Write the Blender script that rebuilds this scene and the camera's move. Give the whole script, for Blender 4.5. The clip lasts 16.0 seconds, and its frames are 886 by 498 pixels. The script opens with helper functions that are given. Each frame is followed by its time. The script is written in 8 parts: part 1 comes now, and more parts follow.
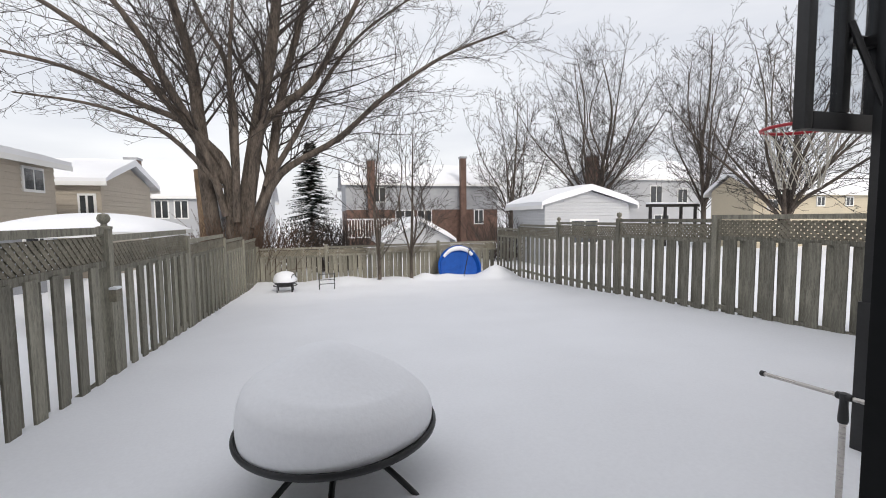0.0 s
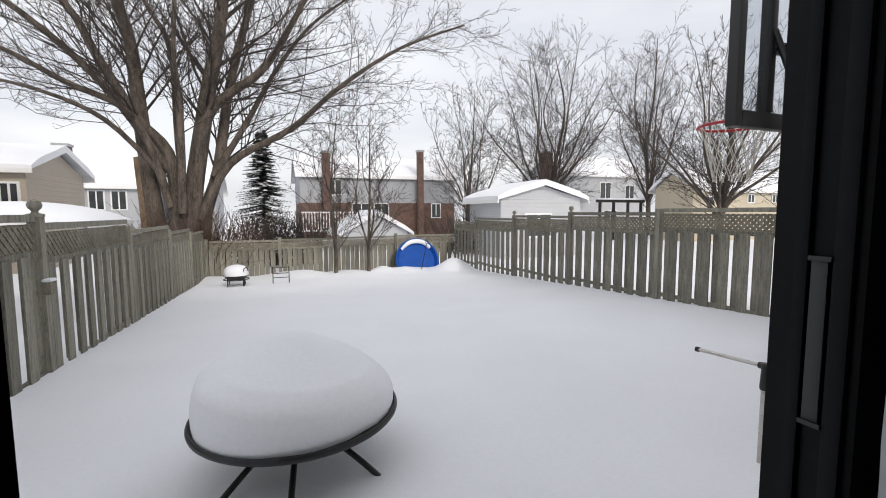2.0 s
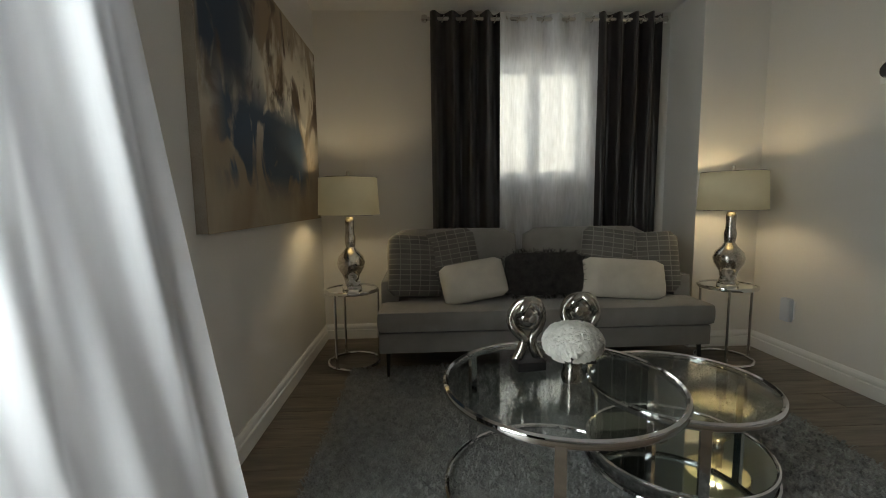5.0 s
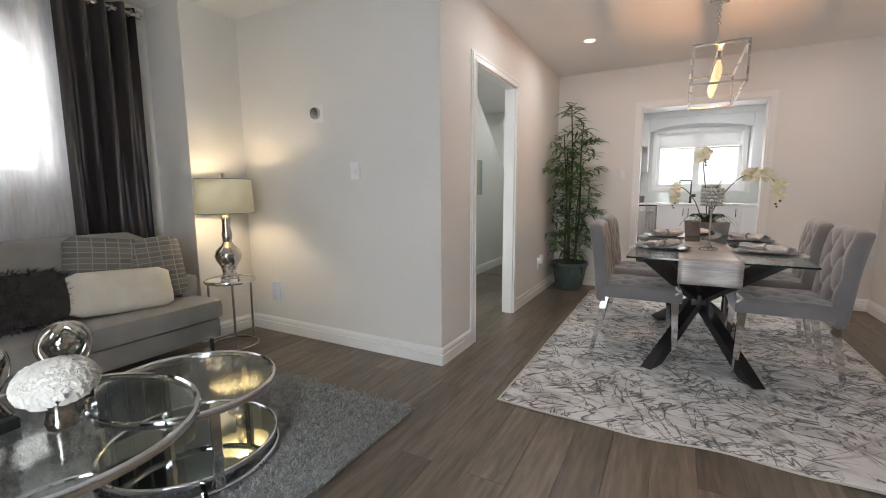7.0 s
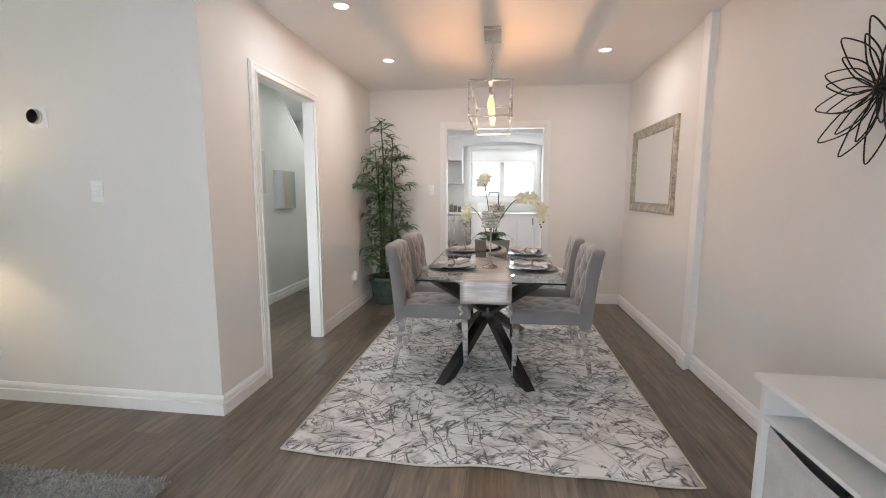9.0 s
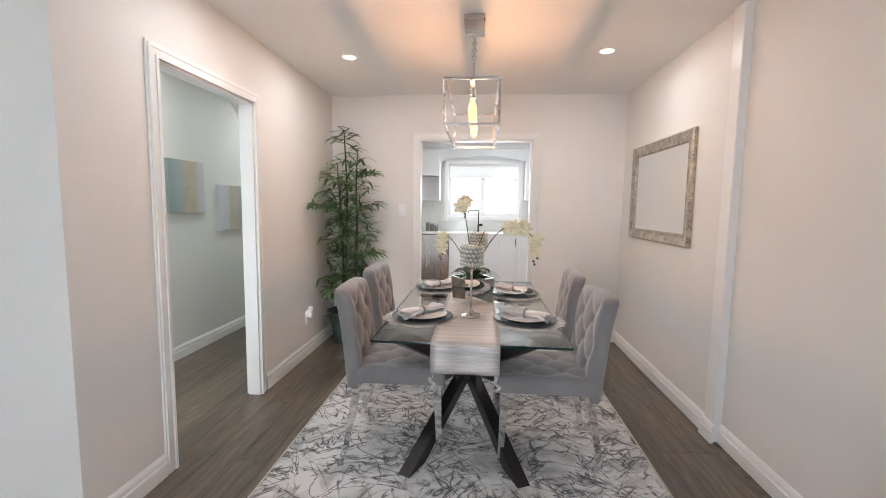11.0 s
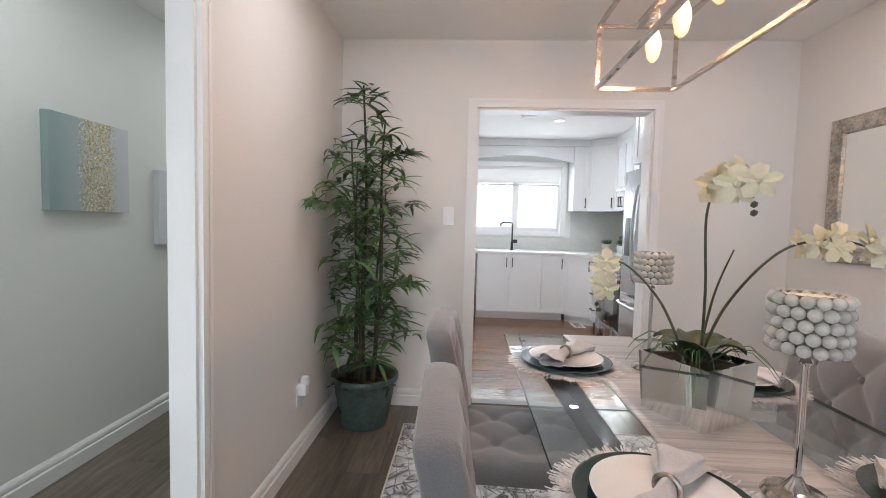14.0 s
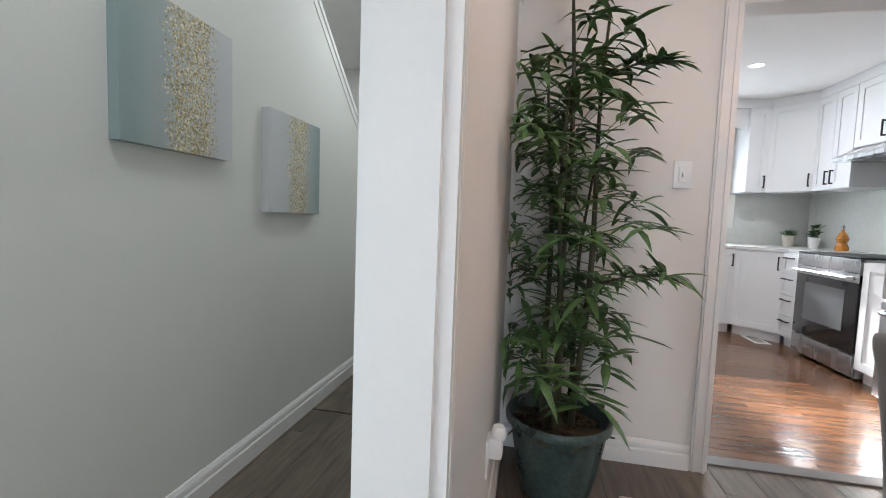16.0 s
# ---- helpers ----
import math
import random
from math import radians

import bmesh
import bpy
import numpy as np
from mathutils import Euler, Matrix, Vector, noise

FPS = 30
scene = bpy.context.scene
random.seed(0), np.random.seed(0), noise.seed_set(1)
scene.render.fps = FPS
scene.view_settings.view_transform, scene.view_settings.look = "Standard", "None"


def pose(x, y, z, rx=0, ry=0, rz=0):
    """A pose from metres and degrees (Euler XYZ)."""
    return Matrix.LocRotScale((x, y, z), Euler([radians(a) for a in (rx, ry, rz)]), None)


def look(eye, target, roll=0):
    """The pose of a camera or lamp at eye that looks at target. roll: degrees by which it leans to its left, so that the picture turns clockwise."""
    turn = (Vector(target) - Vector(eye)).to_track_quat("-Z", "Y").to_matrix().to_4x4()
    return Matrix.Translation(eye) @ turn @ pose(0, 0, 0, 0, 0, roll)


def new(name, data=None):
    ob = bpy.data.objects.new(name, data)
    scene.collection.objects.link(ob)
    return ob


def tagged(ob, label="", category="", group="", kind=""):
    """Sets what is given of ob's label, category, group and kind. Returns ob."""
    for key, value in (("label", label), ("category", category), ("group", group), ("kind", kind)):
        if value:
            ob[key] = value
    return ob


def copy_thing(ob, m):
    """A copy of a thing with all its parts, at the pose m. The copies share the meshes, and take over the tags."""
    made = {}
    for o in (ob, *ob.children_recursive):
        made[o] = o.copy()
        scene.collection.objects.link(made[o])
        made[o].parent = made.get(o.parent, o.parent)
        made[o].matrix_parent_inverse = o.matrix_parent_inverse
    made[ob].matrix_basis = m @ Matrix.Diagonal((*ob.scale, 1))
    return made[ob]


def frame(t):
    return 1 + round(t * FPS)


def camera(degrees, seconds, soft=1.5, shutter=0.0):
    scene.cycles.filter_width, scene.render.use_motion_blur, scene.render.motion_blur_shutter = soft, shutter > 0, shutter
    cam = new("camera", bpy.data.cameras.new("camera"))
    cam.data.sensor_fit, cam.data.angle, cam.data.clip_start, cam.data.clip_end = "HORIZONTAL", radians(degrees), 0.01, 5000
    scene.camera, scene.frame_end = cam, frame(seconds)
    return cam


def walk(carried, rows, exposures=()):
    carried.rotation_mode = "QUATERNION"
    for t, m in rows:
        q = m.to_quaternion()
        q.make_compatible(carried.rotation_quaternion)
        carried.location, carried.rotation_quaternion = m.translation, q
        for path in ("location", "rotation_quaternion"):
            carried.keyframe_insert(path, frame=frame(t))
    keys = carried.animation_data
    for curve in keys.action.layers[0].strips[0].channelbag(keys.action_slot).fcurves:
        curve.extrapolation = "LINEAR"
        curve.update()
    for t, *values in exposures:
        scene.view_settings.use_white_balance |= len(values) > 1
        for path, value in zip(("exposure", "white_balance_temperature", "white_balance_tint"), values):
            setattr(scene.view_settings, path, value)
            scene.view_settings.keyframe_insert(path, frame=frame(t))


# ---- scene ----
# World: x to the sofa wall, y to the snowy yard, z up, floor of the house at 0.
cam = camera(91.8, 16.0, 1.0)
PATH = [
    (0.0, pose(0.350, 0.215, 1.154, 85.90, 0.60, -15.60)),
    (0.5, pose(0.351, 0.219, 1.154, 85.90, 0.60, -16.70)),
    (1.0, pose(0.350, 0.215, 1.150, 85.70, 0.50, -17.70)),
    (1.5, pose(0.334, 0.206, 1.141, 85.30, 0.40, -18.90)),
    (2.0, pose(0.314, 0.170, 1.110, 85.10, 0.20, -21.30)),
    (2.5, pose(0.284, 0.097, 1.092, 85.00, 0.30, -26.90)),
    (3.0, pose(0.246, 0.011, 1.075, 85.00, 0.50, -38.20)),
    (3.5, pose(0.203, -0.091, 1.092, 84.60, 0.60, -52.10)),
    (4.0, pose(0.237, -0.207, 1.083, 84.43, 0.30, -65.42)),
    (4.5, pose(0.188, -0.372, 1.068, 84.29, 0.70, -77.49)),
    (5.0, pose(0.170, -0.388, 1.064, 83.83, 0.80, -92.62)),
    (7.5, pose(-0.077, -0.368, 1.171, 82.24, 0.10, -161.22)),
    (8.0, pose(-0.134, -0.446, 1.199, 82.33, -0.00, -167.20)),
    (8.5, pose(-0.207, -0.532, 1.237, 82.44, -0.10, -170.77)),
    (9.0, pose(-0.293, -0.594, 1.276, 82.64, -0.10, -172.29)),
    (11.5, pose(-0.232, -1.531, 1.366, 84.69, -0.90, -175.48)),
    (12.0, pose(-0.135, -1.780, 1.361, 85.04, -1.00, -175.91)),
    (12.5, pose(-0.036, -2.014, 1.342, 85.58, -1.30, -176.49)),
    (13.0, pose(0.076, -2.294, 1.341, 85.61, -1.20, -176.90)),
    (13.5, pose(0.205, -2.554, 1.296, 86.30, -1.30, -176.78)),
    (14.0, pose(0.430, -2.809, 1.264, 86.65, -1.50, -176.99)),
    (14.5, pose(0.676, -3.032, 1.221, 86.46, -1.50, -177.63)),
    (15.0, pose(0.810, -3.316, 1.131, 87.58, -1.41, -173.82)),
    (15.5, pose(0.984, -3.491, 1.114, 86.35, -1.90, -170.69)),
    (16.0, pose(1.181, -3.661, 1.092, 85.89, -2.07, -168.37)),
]
walk(cam, PATH, [(0.0, 0.14, 6500, 10), (2.5, 0.15, 6500, 10), (3.0, 0.10, 6400, 9), (3.5, 0.14, 6450, 9), (4.0, 0.78, 6500, 8), (4.5, 1.78, 6700, 4), (5.0, 2.82, 6800, 2), (5.2, 3.05, 6800, 3), (7.3, 4.08, 6400, 10), (9.0, 4.34, 6350, 10), (11.5, 4.46, 6200, 10), (12.5, 4.38, 6100, 10), (14.0, 4.24, 6050, 10), (16.0, 4.18, 6050, 10)])

# ---- light ----
world = bpy.data.worlds.new("overcast")
scene.world = world
world.use_nodes = True
wn = world.node_tree.nodes
wl = world.node_tree.links
sky = wn.new("ShaderNodeTexSky")
sky.sky_type = "NISHITA"
sky.sun_disc = False
sky.sun_elevation = radians(29)
sky.sun_rotation = radians(170)
sky.air_density, sky.dust_density, sky.ozone_density = 1.0, 6.0, 1.0
mixw = wn.new("ShaderNodeMixRGB")
mixw.inputs[0].default_value = 0.82
wl.new(sky.outputs[0], mixw.inputs[1])
# cloud deck: soft grey with broad lighter streaks
tcw = wn.new("ShaderNodeTexCoord")
mpw = wn.new("ShaderNodeMapping")
mpw.inputs["Scale"].default_value = (1.2, 1.2, 5.0)
nzw = wn.new("ShaderNodeTexNoise")
nzw.inputs["Scale"].default_value = 1.6
nzw.inputs["Detail"].default_value = 5
crw = wn.new("ShaderNodeValToRGB")
crw.color_ramp.elements[0].position, crw.color_ramp.elements[0].color = 0.35, (6.0, 6.1, 6.45, 1)
crw.color_ramp.elements[1].position, crw.color_ramp.elements[1].color = 0.68, (7.7, 7.7, 7.8, 1)
wl.new(tcw.outputs["Generated"], mpw.inputs[0])
wl.new(mpw.outputs[0], nzw.inputs["Vector"])
wl.new(nzw.outputs[0], crw.inputs[0])
wl.new(crw.outputs[0], mixw.inputs[2])
wl.new(mixw.outputs[0], wn["Background"].inputs[0])
wn["Background"].inputs[1].default_value = 0.134

sun = new("sun", bpy.data.lights.new("sun", "SUN"))
sun.data.energy, sun.data.angle, sun.data.color = 1.3, radians(9), (1.0, 0.96, 0.9)
sun.rotation_euler = Euler((radians(61), 0, radians(10)))


def lamp(name, kind, place, watts, color, size=0.1, aim=None, size_y=None, spread=None):
    ob = new(name, bpy.data.lights.new(name, kind))
    ob.data.energy, ob.data.color = watts, color
    if kind == "AREA":
        ob.data.size = size
        if size_y:
            ob.data.shape, ob.data.size_y = "RECTANGLE", size_y
        if spread:
            ob.data.spread = radians(spread)
    else:
        ob.data.shadow_soft_size = size
    ob.matrix_basis = look(place, aim) if aim else Matrix.Translation(place)
    return ob


WARM, COOL = (1.0, 0.50, 0.24), (1.0, 0.97, 0.95)
# two unseen fills added under the hall ceiling, which has no fixture
lamp("hall_lamp", "AREA", (1.80, -4.3, 2.466), 0.27, (1.0, 1.0, 0.97), 0.3, (1.80, -4.3, 0))
lamp("hall_lamp_b", "AREA", (1.80, -6.1, 2.466), 0.36, (1.0, 1.0, 0.97), 0.3, (1.80, -6.1, 0))
# added fill that lifts the stairwell; no lamp hangs there
lamp("stairwell_lamp", "AREA", (2.95, -6.4, 2.466), 0.45, (1.0, 1.0, 0.98), 0.4, (2.95, -6.4, 0))
# added fill before the blank hall end, brightens the lower hall wall
lamp("entry_daylight", "AREA", (1.9, -2.98, 0.85), 0.42, (0.95, 1.0, 0.99), 0.8, (1.95, -6.0, 0.9), 1.9)
POTS = [(0.757, -3.43), (0.752, -4.59), (-1.134, -4.54)]
for px, py in POTS:
    lamp("pot_lamp", "AREA", (px, py, 2.462), 0.28, COOL, 0.09, (px, py, 0))
lamp("kitchen_lamp", "AREA", (-0.6, -7.8, 2.452), 0.7, COOL, 0.1, (-0.6, -7.8, 0))
# extra fill added to brighten the kitchen, without a downlight of its own
lamp("kitchen_lamp_b", "AREA", (0.6, -7.0, 2.452), 0.85, COOL, 0.1, (0.6, -7.0, 0))
for by in (-3.78, -3.98, -4.18, -4.38):
    lamp("bulb_lamp", "POINT", (-0.21, by, 1.93), 0.22, WARM, 0.010)
for lx, ly in ((3.0, 0.095), (2.85, -2.365)):
    lamp("table_lamp_bulb", "POINT", (lx, ly, 1.12), 0.55, (1.0, 0.78, 0.5), 0.04)
# sky light entering by the patio gap, the sofa window and the kitchen window
lamp("patio_daylight", "AREA", (0.55, 0.66, 1.05), 2.4, (0.84, 0.93, 1.0), 0.55, (0.55, -3.0, 1.35), 1.95)
lamp("sofa_window_daylight", "AREA", (3.74, -1.28, 1.6), 0.3, (0.9, 0.95, 1.0), 0.9, (0, -1.28, 1.3), 0.9)
lamp("kitchen_window_daylight", "AREA", (-0.32, -9.34, 1.66), 2.1, (0.92, 0.96, 1.0), 1.15, (-0.32, -4, 1.2), 0.8)

# ---- materials ----
def material(name, color, rough=0.5, metal=0.0, vary=0.0, scale=8.0, fine=120.0, bump=0.0, stretch=(1, 1, 1), color2=None, coat=0.0, spec=0.5, rvary=0.0, trans=0.0, glow=None, sheen=0.0, rand=0.0, bscale=None, sss=0.0, alpha=1.0):
    """Principled surface with variation at two scales, fine relief and uneven gloss."""
    m = bpy.data.materials.new(name)
    m.use_nodes = True
    n, l = m.node_tree.nodes, m.node_tree.links
    b = n["Principled BSDF"]
    b.inputs["Roughness"].default_value, b.inputs["Metallic"].default_value = rough, metal
    b.inputs["Coat Weight"].default_value = coat
    b.inputs["Specular IOR Level"].default_value = spec
    b.inputs["Transmission Weight"].default_value = trans
    b.inputs["Sheen Weight"].default_value = sheen
    b.inputs["Alpha"].default_value = alpha
    c1 = (*color, 1)
    b.inputs["Base Color"].default_value = c1
    if glow:
        b.inputs["Emission Color"].default_value, b.inputs["Emission Strength"].default_value = (*glow[0], 1), glow[1]
    if vary or bump or rvary or color2:
        tc = n.new("ShaderNodeTexCoord")
        mp = n.new("ShaderNodeMapping")
        mp.inputs["Scale"].default_value = stretch
        l.new(tc.outputs["Object"], mp.inputs[0])
        big, small = n.new("ShaderNodeTexNoise"), n.new("ShaderNodeTexNoise")
        big.inputs["Scale"].default_value, small.inputs["Scale"].default_value = scale, fine
        big.inputs["Detail"].default_value, small.inputs["Detail"].default_value = 5, 3
        for t in (big, small):
            l.new(mp.outputs[0], t.inputs["Vector"])
        add = n.new("ShaderNodeMath")
        add.operation = "MULTIPLY_ADD"
        add.inputs[1].default_value = 0.45
        l.new(small.outputs[0], add.inputs[0])
        half = n.new("ShaderNodeMath")
        half.operation = "MULTIPLY"
        half.inputs[1].default_value = 0.55
        l.new(big.outputs[0], half.inputs[0])
        l.new(half.outputs[0], add.inputs[2])
        ramp = n.new("ShaderNodeValToRGB")
        c2 = color2 or tuple(max(0, c * (1 - vary)) for c in color)
        hi = color if color2 else tuple(min(1, c * (1 + vary * 0.5)) for c in color)
        ramp.color_ramp.elements[0].position, ramp.color_ramp.elements[0].color = 0.36, (*c2, 1)
        ramp.color_ramp.elements[1].position, ramp.color_ramp.elements[1].color = 0.62, (*hi, 1)
        l.new(add.outputs[0], ramp.inputs[0])
        out = ramp.outputs[0]
        if rand:
            info, hsv = n.new("ShaderNodeObjectInfo"), n.new("ShaderNodeHueSaturation")
            mul = n.new("ShaderNodeMapRange")
            mul.inputs[3].default_value, mul.inputs[4].default_value = 1 - rand, 1 + rand
            l.new(info.outputs["Random"], mul.inputs[0])
            l.new(mul.outputs[0], hsv.inputs["Value"])
            l.new(out, hsv.inputs["Color"])
            out = hsv.outputs[0]
        l.new(out, b.inputs["Base Color"])
        if bump:
            bp = n.new("ShaderNodeBump")
            bp.inputs["Strength"].default_value, bp.inputs["Distance"].default_value = min(1, bump), 0.01
            l.new(small.outputs[0] if not bscale else big.outputs[0], bp.inputs["Height"])
            l.new(bp.outputs[0], b.inputs["Normal"])
        if rvary:
            mr = n.new("ShaderNodeMapRange")
            mr.inputs[3].default_value, mr.inputs[4].default_value = max(0.02, rough - rvary), min(1, rough + rvary)
            l.new(big.outputs[0], mr.inputs[0])
            l.new(mr.outputs[0], b.inputs["Roughness"])
    return m


def clear_glass(name, tint=(1, 1, 1), gloss=0.08, rough=0.0):
    m = bpy.data.materials.new(name)
    m.use_nodes = True
    n, l = m.node_tree.nodes, m.node_tree.links
    n.remove(n["Principled BSDF"])
    tr, gl, mx, lw = n.new("ShaderNodeBsdfTransparent"), n.new("ShaderNodeBsdfGlossy"), n.new("ShaderNodeMixShader"), n.new("ShaderNodeLayerWeight")
    pw, ma = n.new("ShaderNodeMath"), n.new("ShaderNodeMath")
    tr.inputs[0].default_value = (*tint, 1)
    gl.inputs["Roughness"].default_value = rough
    pw.operation, ma.operation = "POWER", "MULTIPLY_ADD"
    pw.inputs[1].default_value = 4.0
    ma.inputs[1].default_value, ma.inputs[2].default_value = 0.7, gloss * 0.5
    l.new(lw.outputs["Facing"], pw.inputs[0])
    l.new(pw.outputs[0], ma.inputs[0])
    l.new(ma.outputs[0], mx.inputs[0])
    l.new(tr.outputs[0], mx.inputs[1])
    l.new(gl.outputs[0], mx.inputs[2])
    l.new(mx.outputs[0], n["Material Output"].inputs[0])
    return m


def veil(name, color, see, thick):
    """Thin woven cloth: part open weave, part diffuse both ways."""
    m = bpy.data.materials.new(name)
    m.use_nodes = True
    n, l = m.node_tree.nodes, m.node_tree.links
    n.remove(n["Principled BSDF"])
    tp, df, tl = n.new("ShaderNodeBsdfTransparent"), n.new("ShaderNodeBsdfDiffuse"), n.new("ShaderNodeBsdfTranslucent")
    for s in (df, tl):
        s.inputs[0].default_value = (*color, 1)
    a, b = n.new("ShaderNodeMixShader"), n.new("ShaderNodeMixShader")
    a.inputs[0].default_value = thick
    l.new(df.outputs[0], a.inputs[1])
    l.new(tl.outputs[0], a.inputs[2])
    tc, mp, nz, mr = n.new("ShaderNodeTexCoord"), n.new("ShaderNodeMapping"), n.new("ShaderNodeTexNoise"), n.new("ShaderNodeMapRange")
    mp.inputs["Scale"].default_value = (1, 1, 0.15)
    nz.inputs["Scale"].default_value = 60
    mr.inputs[3].default_value, mr.inputs[4].default_value = 1 - see * 1.5, 1 - see * 0.5
    l.new(tc.outputs["Object"], mp.inputs[0])
    l.new(mp.outputs[0], nz.inputs["Vector"])
    l.new(nz.outputs[0], mr.inputs[0])
    l.new(mr.outputs[0], b.inputs[0])
    l.new(tp.outputs[0], b.inputs[1])
    l.new(a.outputs[0], b.inputs[2])
    l.new(b.outputs[0], n["Material Output"].inputs[0])
    return m


def plank_wood(name, dark, light, rough, rand=0.25, coat=0.0):
    """Wood whose grain runs along each board's own x axis; each board has its own tone."""
    m = bpy.data.materials.new(name)
    m.use_nodes = True
    n, l = m.node_tree.nodes, m.node_tree.links
    b = n["Principled BSDF"]
    b.inputs["Roughness"].default_value, b.inputs["Coat Weight"].default_value = rough, coat
    tc, mp, info = n.new("ShaderNodeTexCoord"), n.new("ShaderNodeMapping"), n.new("ShaderNodeObjectInfo")
    off = n.new("ShaderNodeVectorMath")
    off.operation = "ADD"
    sc = n.new("ShaderNodeMath")
    sc.operation = "MULTIPLY"
    sc.inputs[1].default_value = 40
    l.new(info.outputs["Random"], sc.inputs[0])
    l.new(tc.outputs["Object"], off.inputs[0])
    l.new(sc.outputs[0], off.inputs[1])
    mp.inputs["Scale"].default_value = (0.6, 5.5, 5.5)
    l.new(off.outputs[0], mp.inputs[0])
    g, f = n.new("ShaderNodeTexNoise"), n.new("ShaderNodeTexNoise")
    g.inputs["Scale"].default_value, g.inputs["Detail"].default_value, g.inputs["Distortion"].default_value = 2.2, 6, 1.2
    f.inputs["Scale"].default_value, f.inputs["Detail"].default_value = 9, 5
    for t in (g, f):
        l.new(mp.outputs[0], t.inputs["Vector"])
    mixn = n.new("ShaderNodeMath")
    mixn.operation = "MULTIPLY_ADD"
    mixn.inputs[1].default_value = 0.5
    hf = n.new("ShaderNodeMath")
    hf.operation = "MULTIPLY"
    hf.inputs[1].default_value = 0.5
    l.new(f.outputs[0], hf.inputs[0])
    l.new(g.outputs[0], mixn.inputs[0])
    l.new(hf.outputs[0], mixn.inputs[2])
    ramp = n.new("ShaderNodeValToRGB")
    ramp.color_ramp.elements[0].position, ramp.color_ramp.elements[0].color = 0.34, (*dark, 1)
    ramp.color_ramp.elements[1].position, ramp.color_ramp.elements[1].color = 0.66, (*light, 1)
    l.new(mixn.outputs[0], ramp.inputs[0])
    hsv, mr = n.new("ShaderNodeHueSaturation"), n.new("ShaderNodeMapRange")
    mr.inputs[3].default_value, mr.inputs[4].default_value = 1 - rand, 1 + rand
    l.new(info.outputs["Random"], mr.inputs[0])
    l.new(mr.outputs[0], hsv.inputs["Value"])
    l.new(ramp.outputs[0], hsv.inputs["Color"])
    l.new(hsv.outputs[0], b.inputs["Base Color"])
    bp = n.new("ShaderNodeBump")
    bp.inputs["Strength"].default_value, bp.inputs["Distance"].default_value = 0.25, 0.004
    l.new(f.outputs[0], bp.inputs["Height"])
    l.new(bp.outputs[0], b.inputs["Normal"])
    return m


M_WALL = material("wall_paint", (0.74, 0.725, 0.70), 0.62, vary=0.03, scale=1.5, fine=160, bump=0.06)
M_HALLWALL = material("hall_paint", (0.70, 0.71, 0.68), 0.6, vary=0.03, scale=1.5, fine=160, bump=0.06)
M_CEIL = material("ceiling_paint", (0.80, 0.79, 0.77), 0.8, vary=0.03, scale=2, fine=220, bump=0.1)
M_TRIM = material("trim_paint", (0.80, 0.80, 0.79), 0.32, vary=0.02, scale=4, fine=90, bump=0.02)
M_WHITE = material("white_lacquer", (0.78, 0.78, 0.77), 0.35, vary=0.02, scale=3, fine=90, bump=0.02)
M_CABWHITE = material("kitchen_white", (0.76, 0.77, 0.78), 0.3, vary=0.015, scale=3, fine=90)
M_FLOOR = plank_wood("grey_brown_plank", (0.078, 0.062, 0.047), (0.205, 0.168, 0.128), 0.32, 0.22)
M_KFLOOR = plank_wood("red_brown_plank", (0.075, 0.032, 0.015), (0.24, 0.115, 0.055), 0.22, 0.22, 0.2)
M_BLACK = material("black_paint", (0.012, 0.012, 0.013), 0.42, vary=0.3, scale=9, fine=60, bump=0.03)
M_BLACKWOOD = material("black_stained_wood", (0.018, 0.016, 0.016), 0.38, vary=0.35, scale=6, fine=40, bump=0.05, stretch=(1, 1, 6))
M_CHROME = material("chrome", (0.75, 0.75, 0.76), 0.07, 1.0, vary=0.05, scale=6, fine=50, rvary=0.04)
M_NICKEL = material("brushed_nickel", (0.52, 0.49, 0.46), 0.28, 1.0, vary=0.1, scale=8, fine=90, rvary=0.08, stretch=(1, 1, 9))
M_STEEL = material("stainless_steel", (0.56, 0.57, 0.58), 0.27, 1.0, vary=0.08, scale=3, fine=40, stretch=(3, 3, 0.3), rvary=0.05)
M_MERCURY = material("mercury_glass", (0.56, 0.53, 0.49), 0.17, 1.0, vary=0.4, scale=14, fine=90, rvary=0.1)
M_MIRROR = material("mirror", (0.86, 0.88, 0.87), 0.015, 1.0)
M_GLASS = clear_glass("table_glass", (0.94, 0.965, 0.96), 0.11)
M_GLASSEDGE = material("glass_edge", (0.012, 0.035, 0.032), 0.05, vary=0.2, scale=9)
M_PANE = clear_glass("window_glass", (0.96, 0.98, 0.98), 0.07)
M_GREYFAB = material("grey_velvet", (0.205, 0.198, 0.202), 0.85, vary=0.14, scale=7, fine=260, bump=0.22, sheen=0.5)
M_SOFA = material("taupe_linen", (0.245, 0.235, 0.22), 0.9, vary=0.14, scale=9, fine=420, bump=0.35, sheen=0.2)
M_SHAG = material("grey_shag", (0.28, 0.29, 0.287), 0.95, vary=0.4, scale=30, fine=160, bump=0.4)
M_LEAF = material("bamboo_leaf", (0.085, 0.165, 0.05), 0.38, vary=0.55, scale=5, fine=30)
M_CANE = material("bamboo_cane", (0.055, 0.055, 0.026), 0.55, vary=0.4, scale=12, fine=60, stretch=(1, 1, 0.3))
M_POT = material("dark_teal_glaze", (0.055, 0.088, 0.080), 0.3, vary=0.5, scale=9, fine=60, bump=0.05, rvary=0.1)
M_SOIL = material("dry_moss", (0.09, 0.065, 0.035), 0.95, vary=0.5, scale=20, fine=90, bump=0.6)
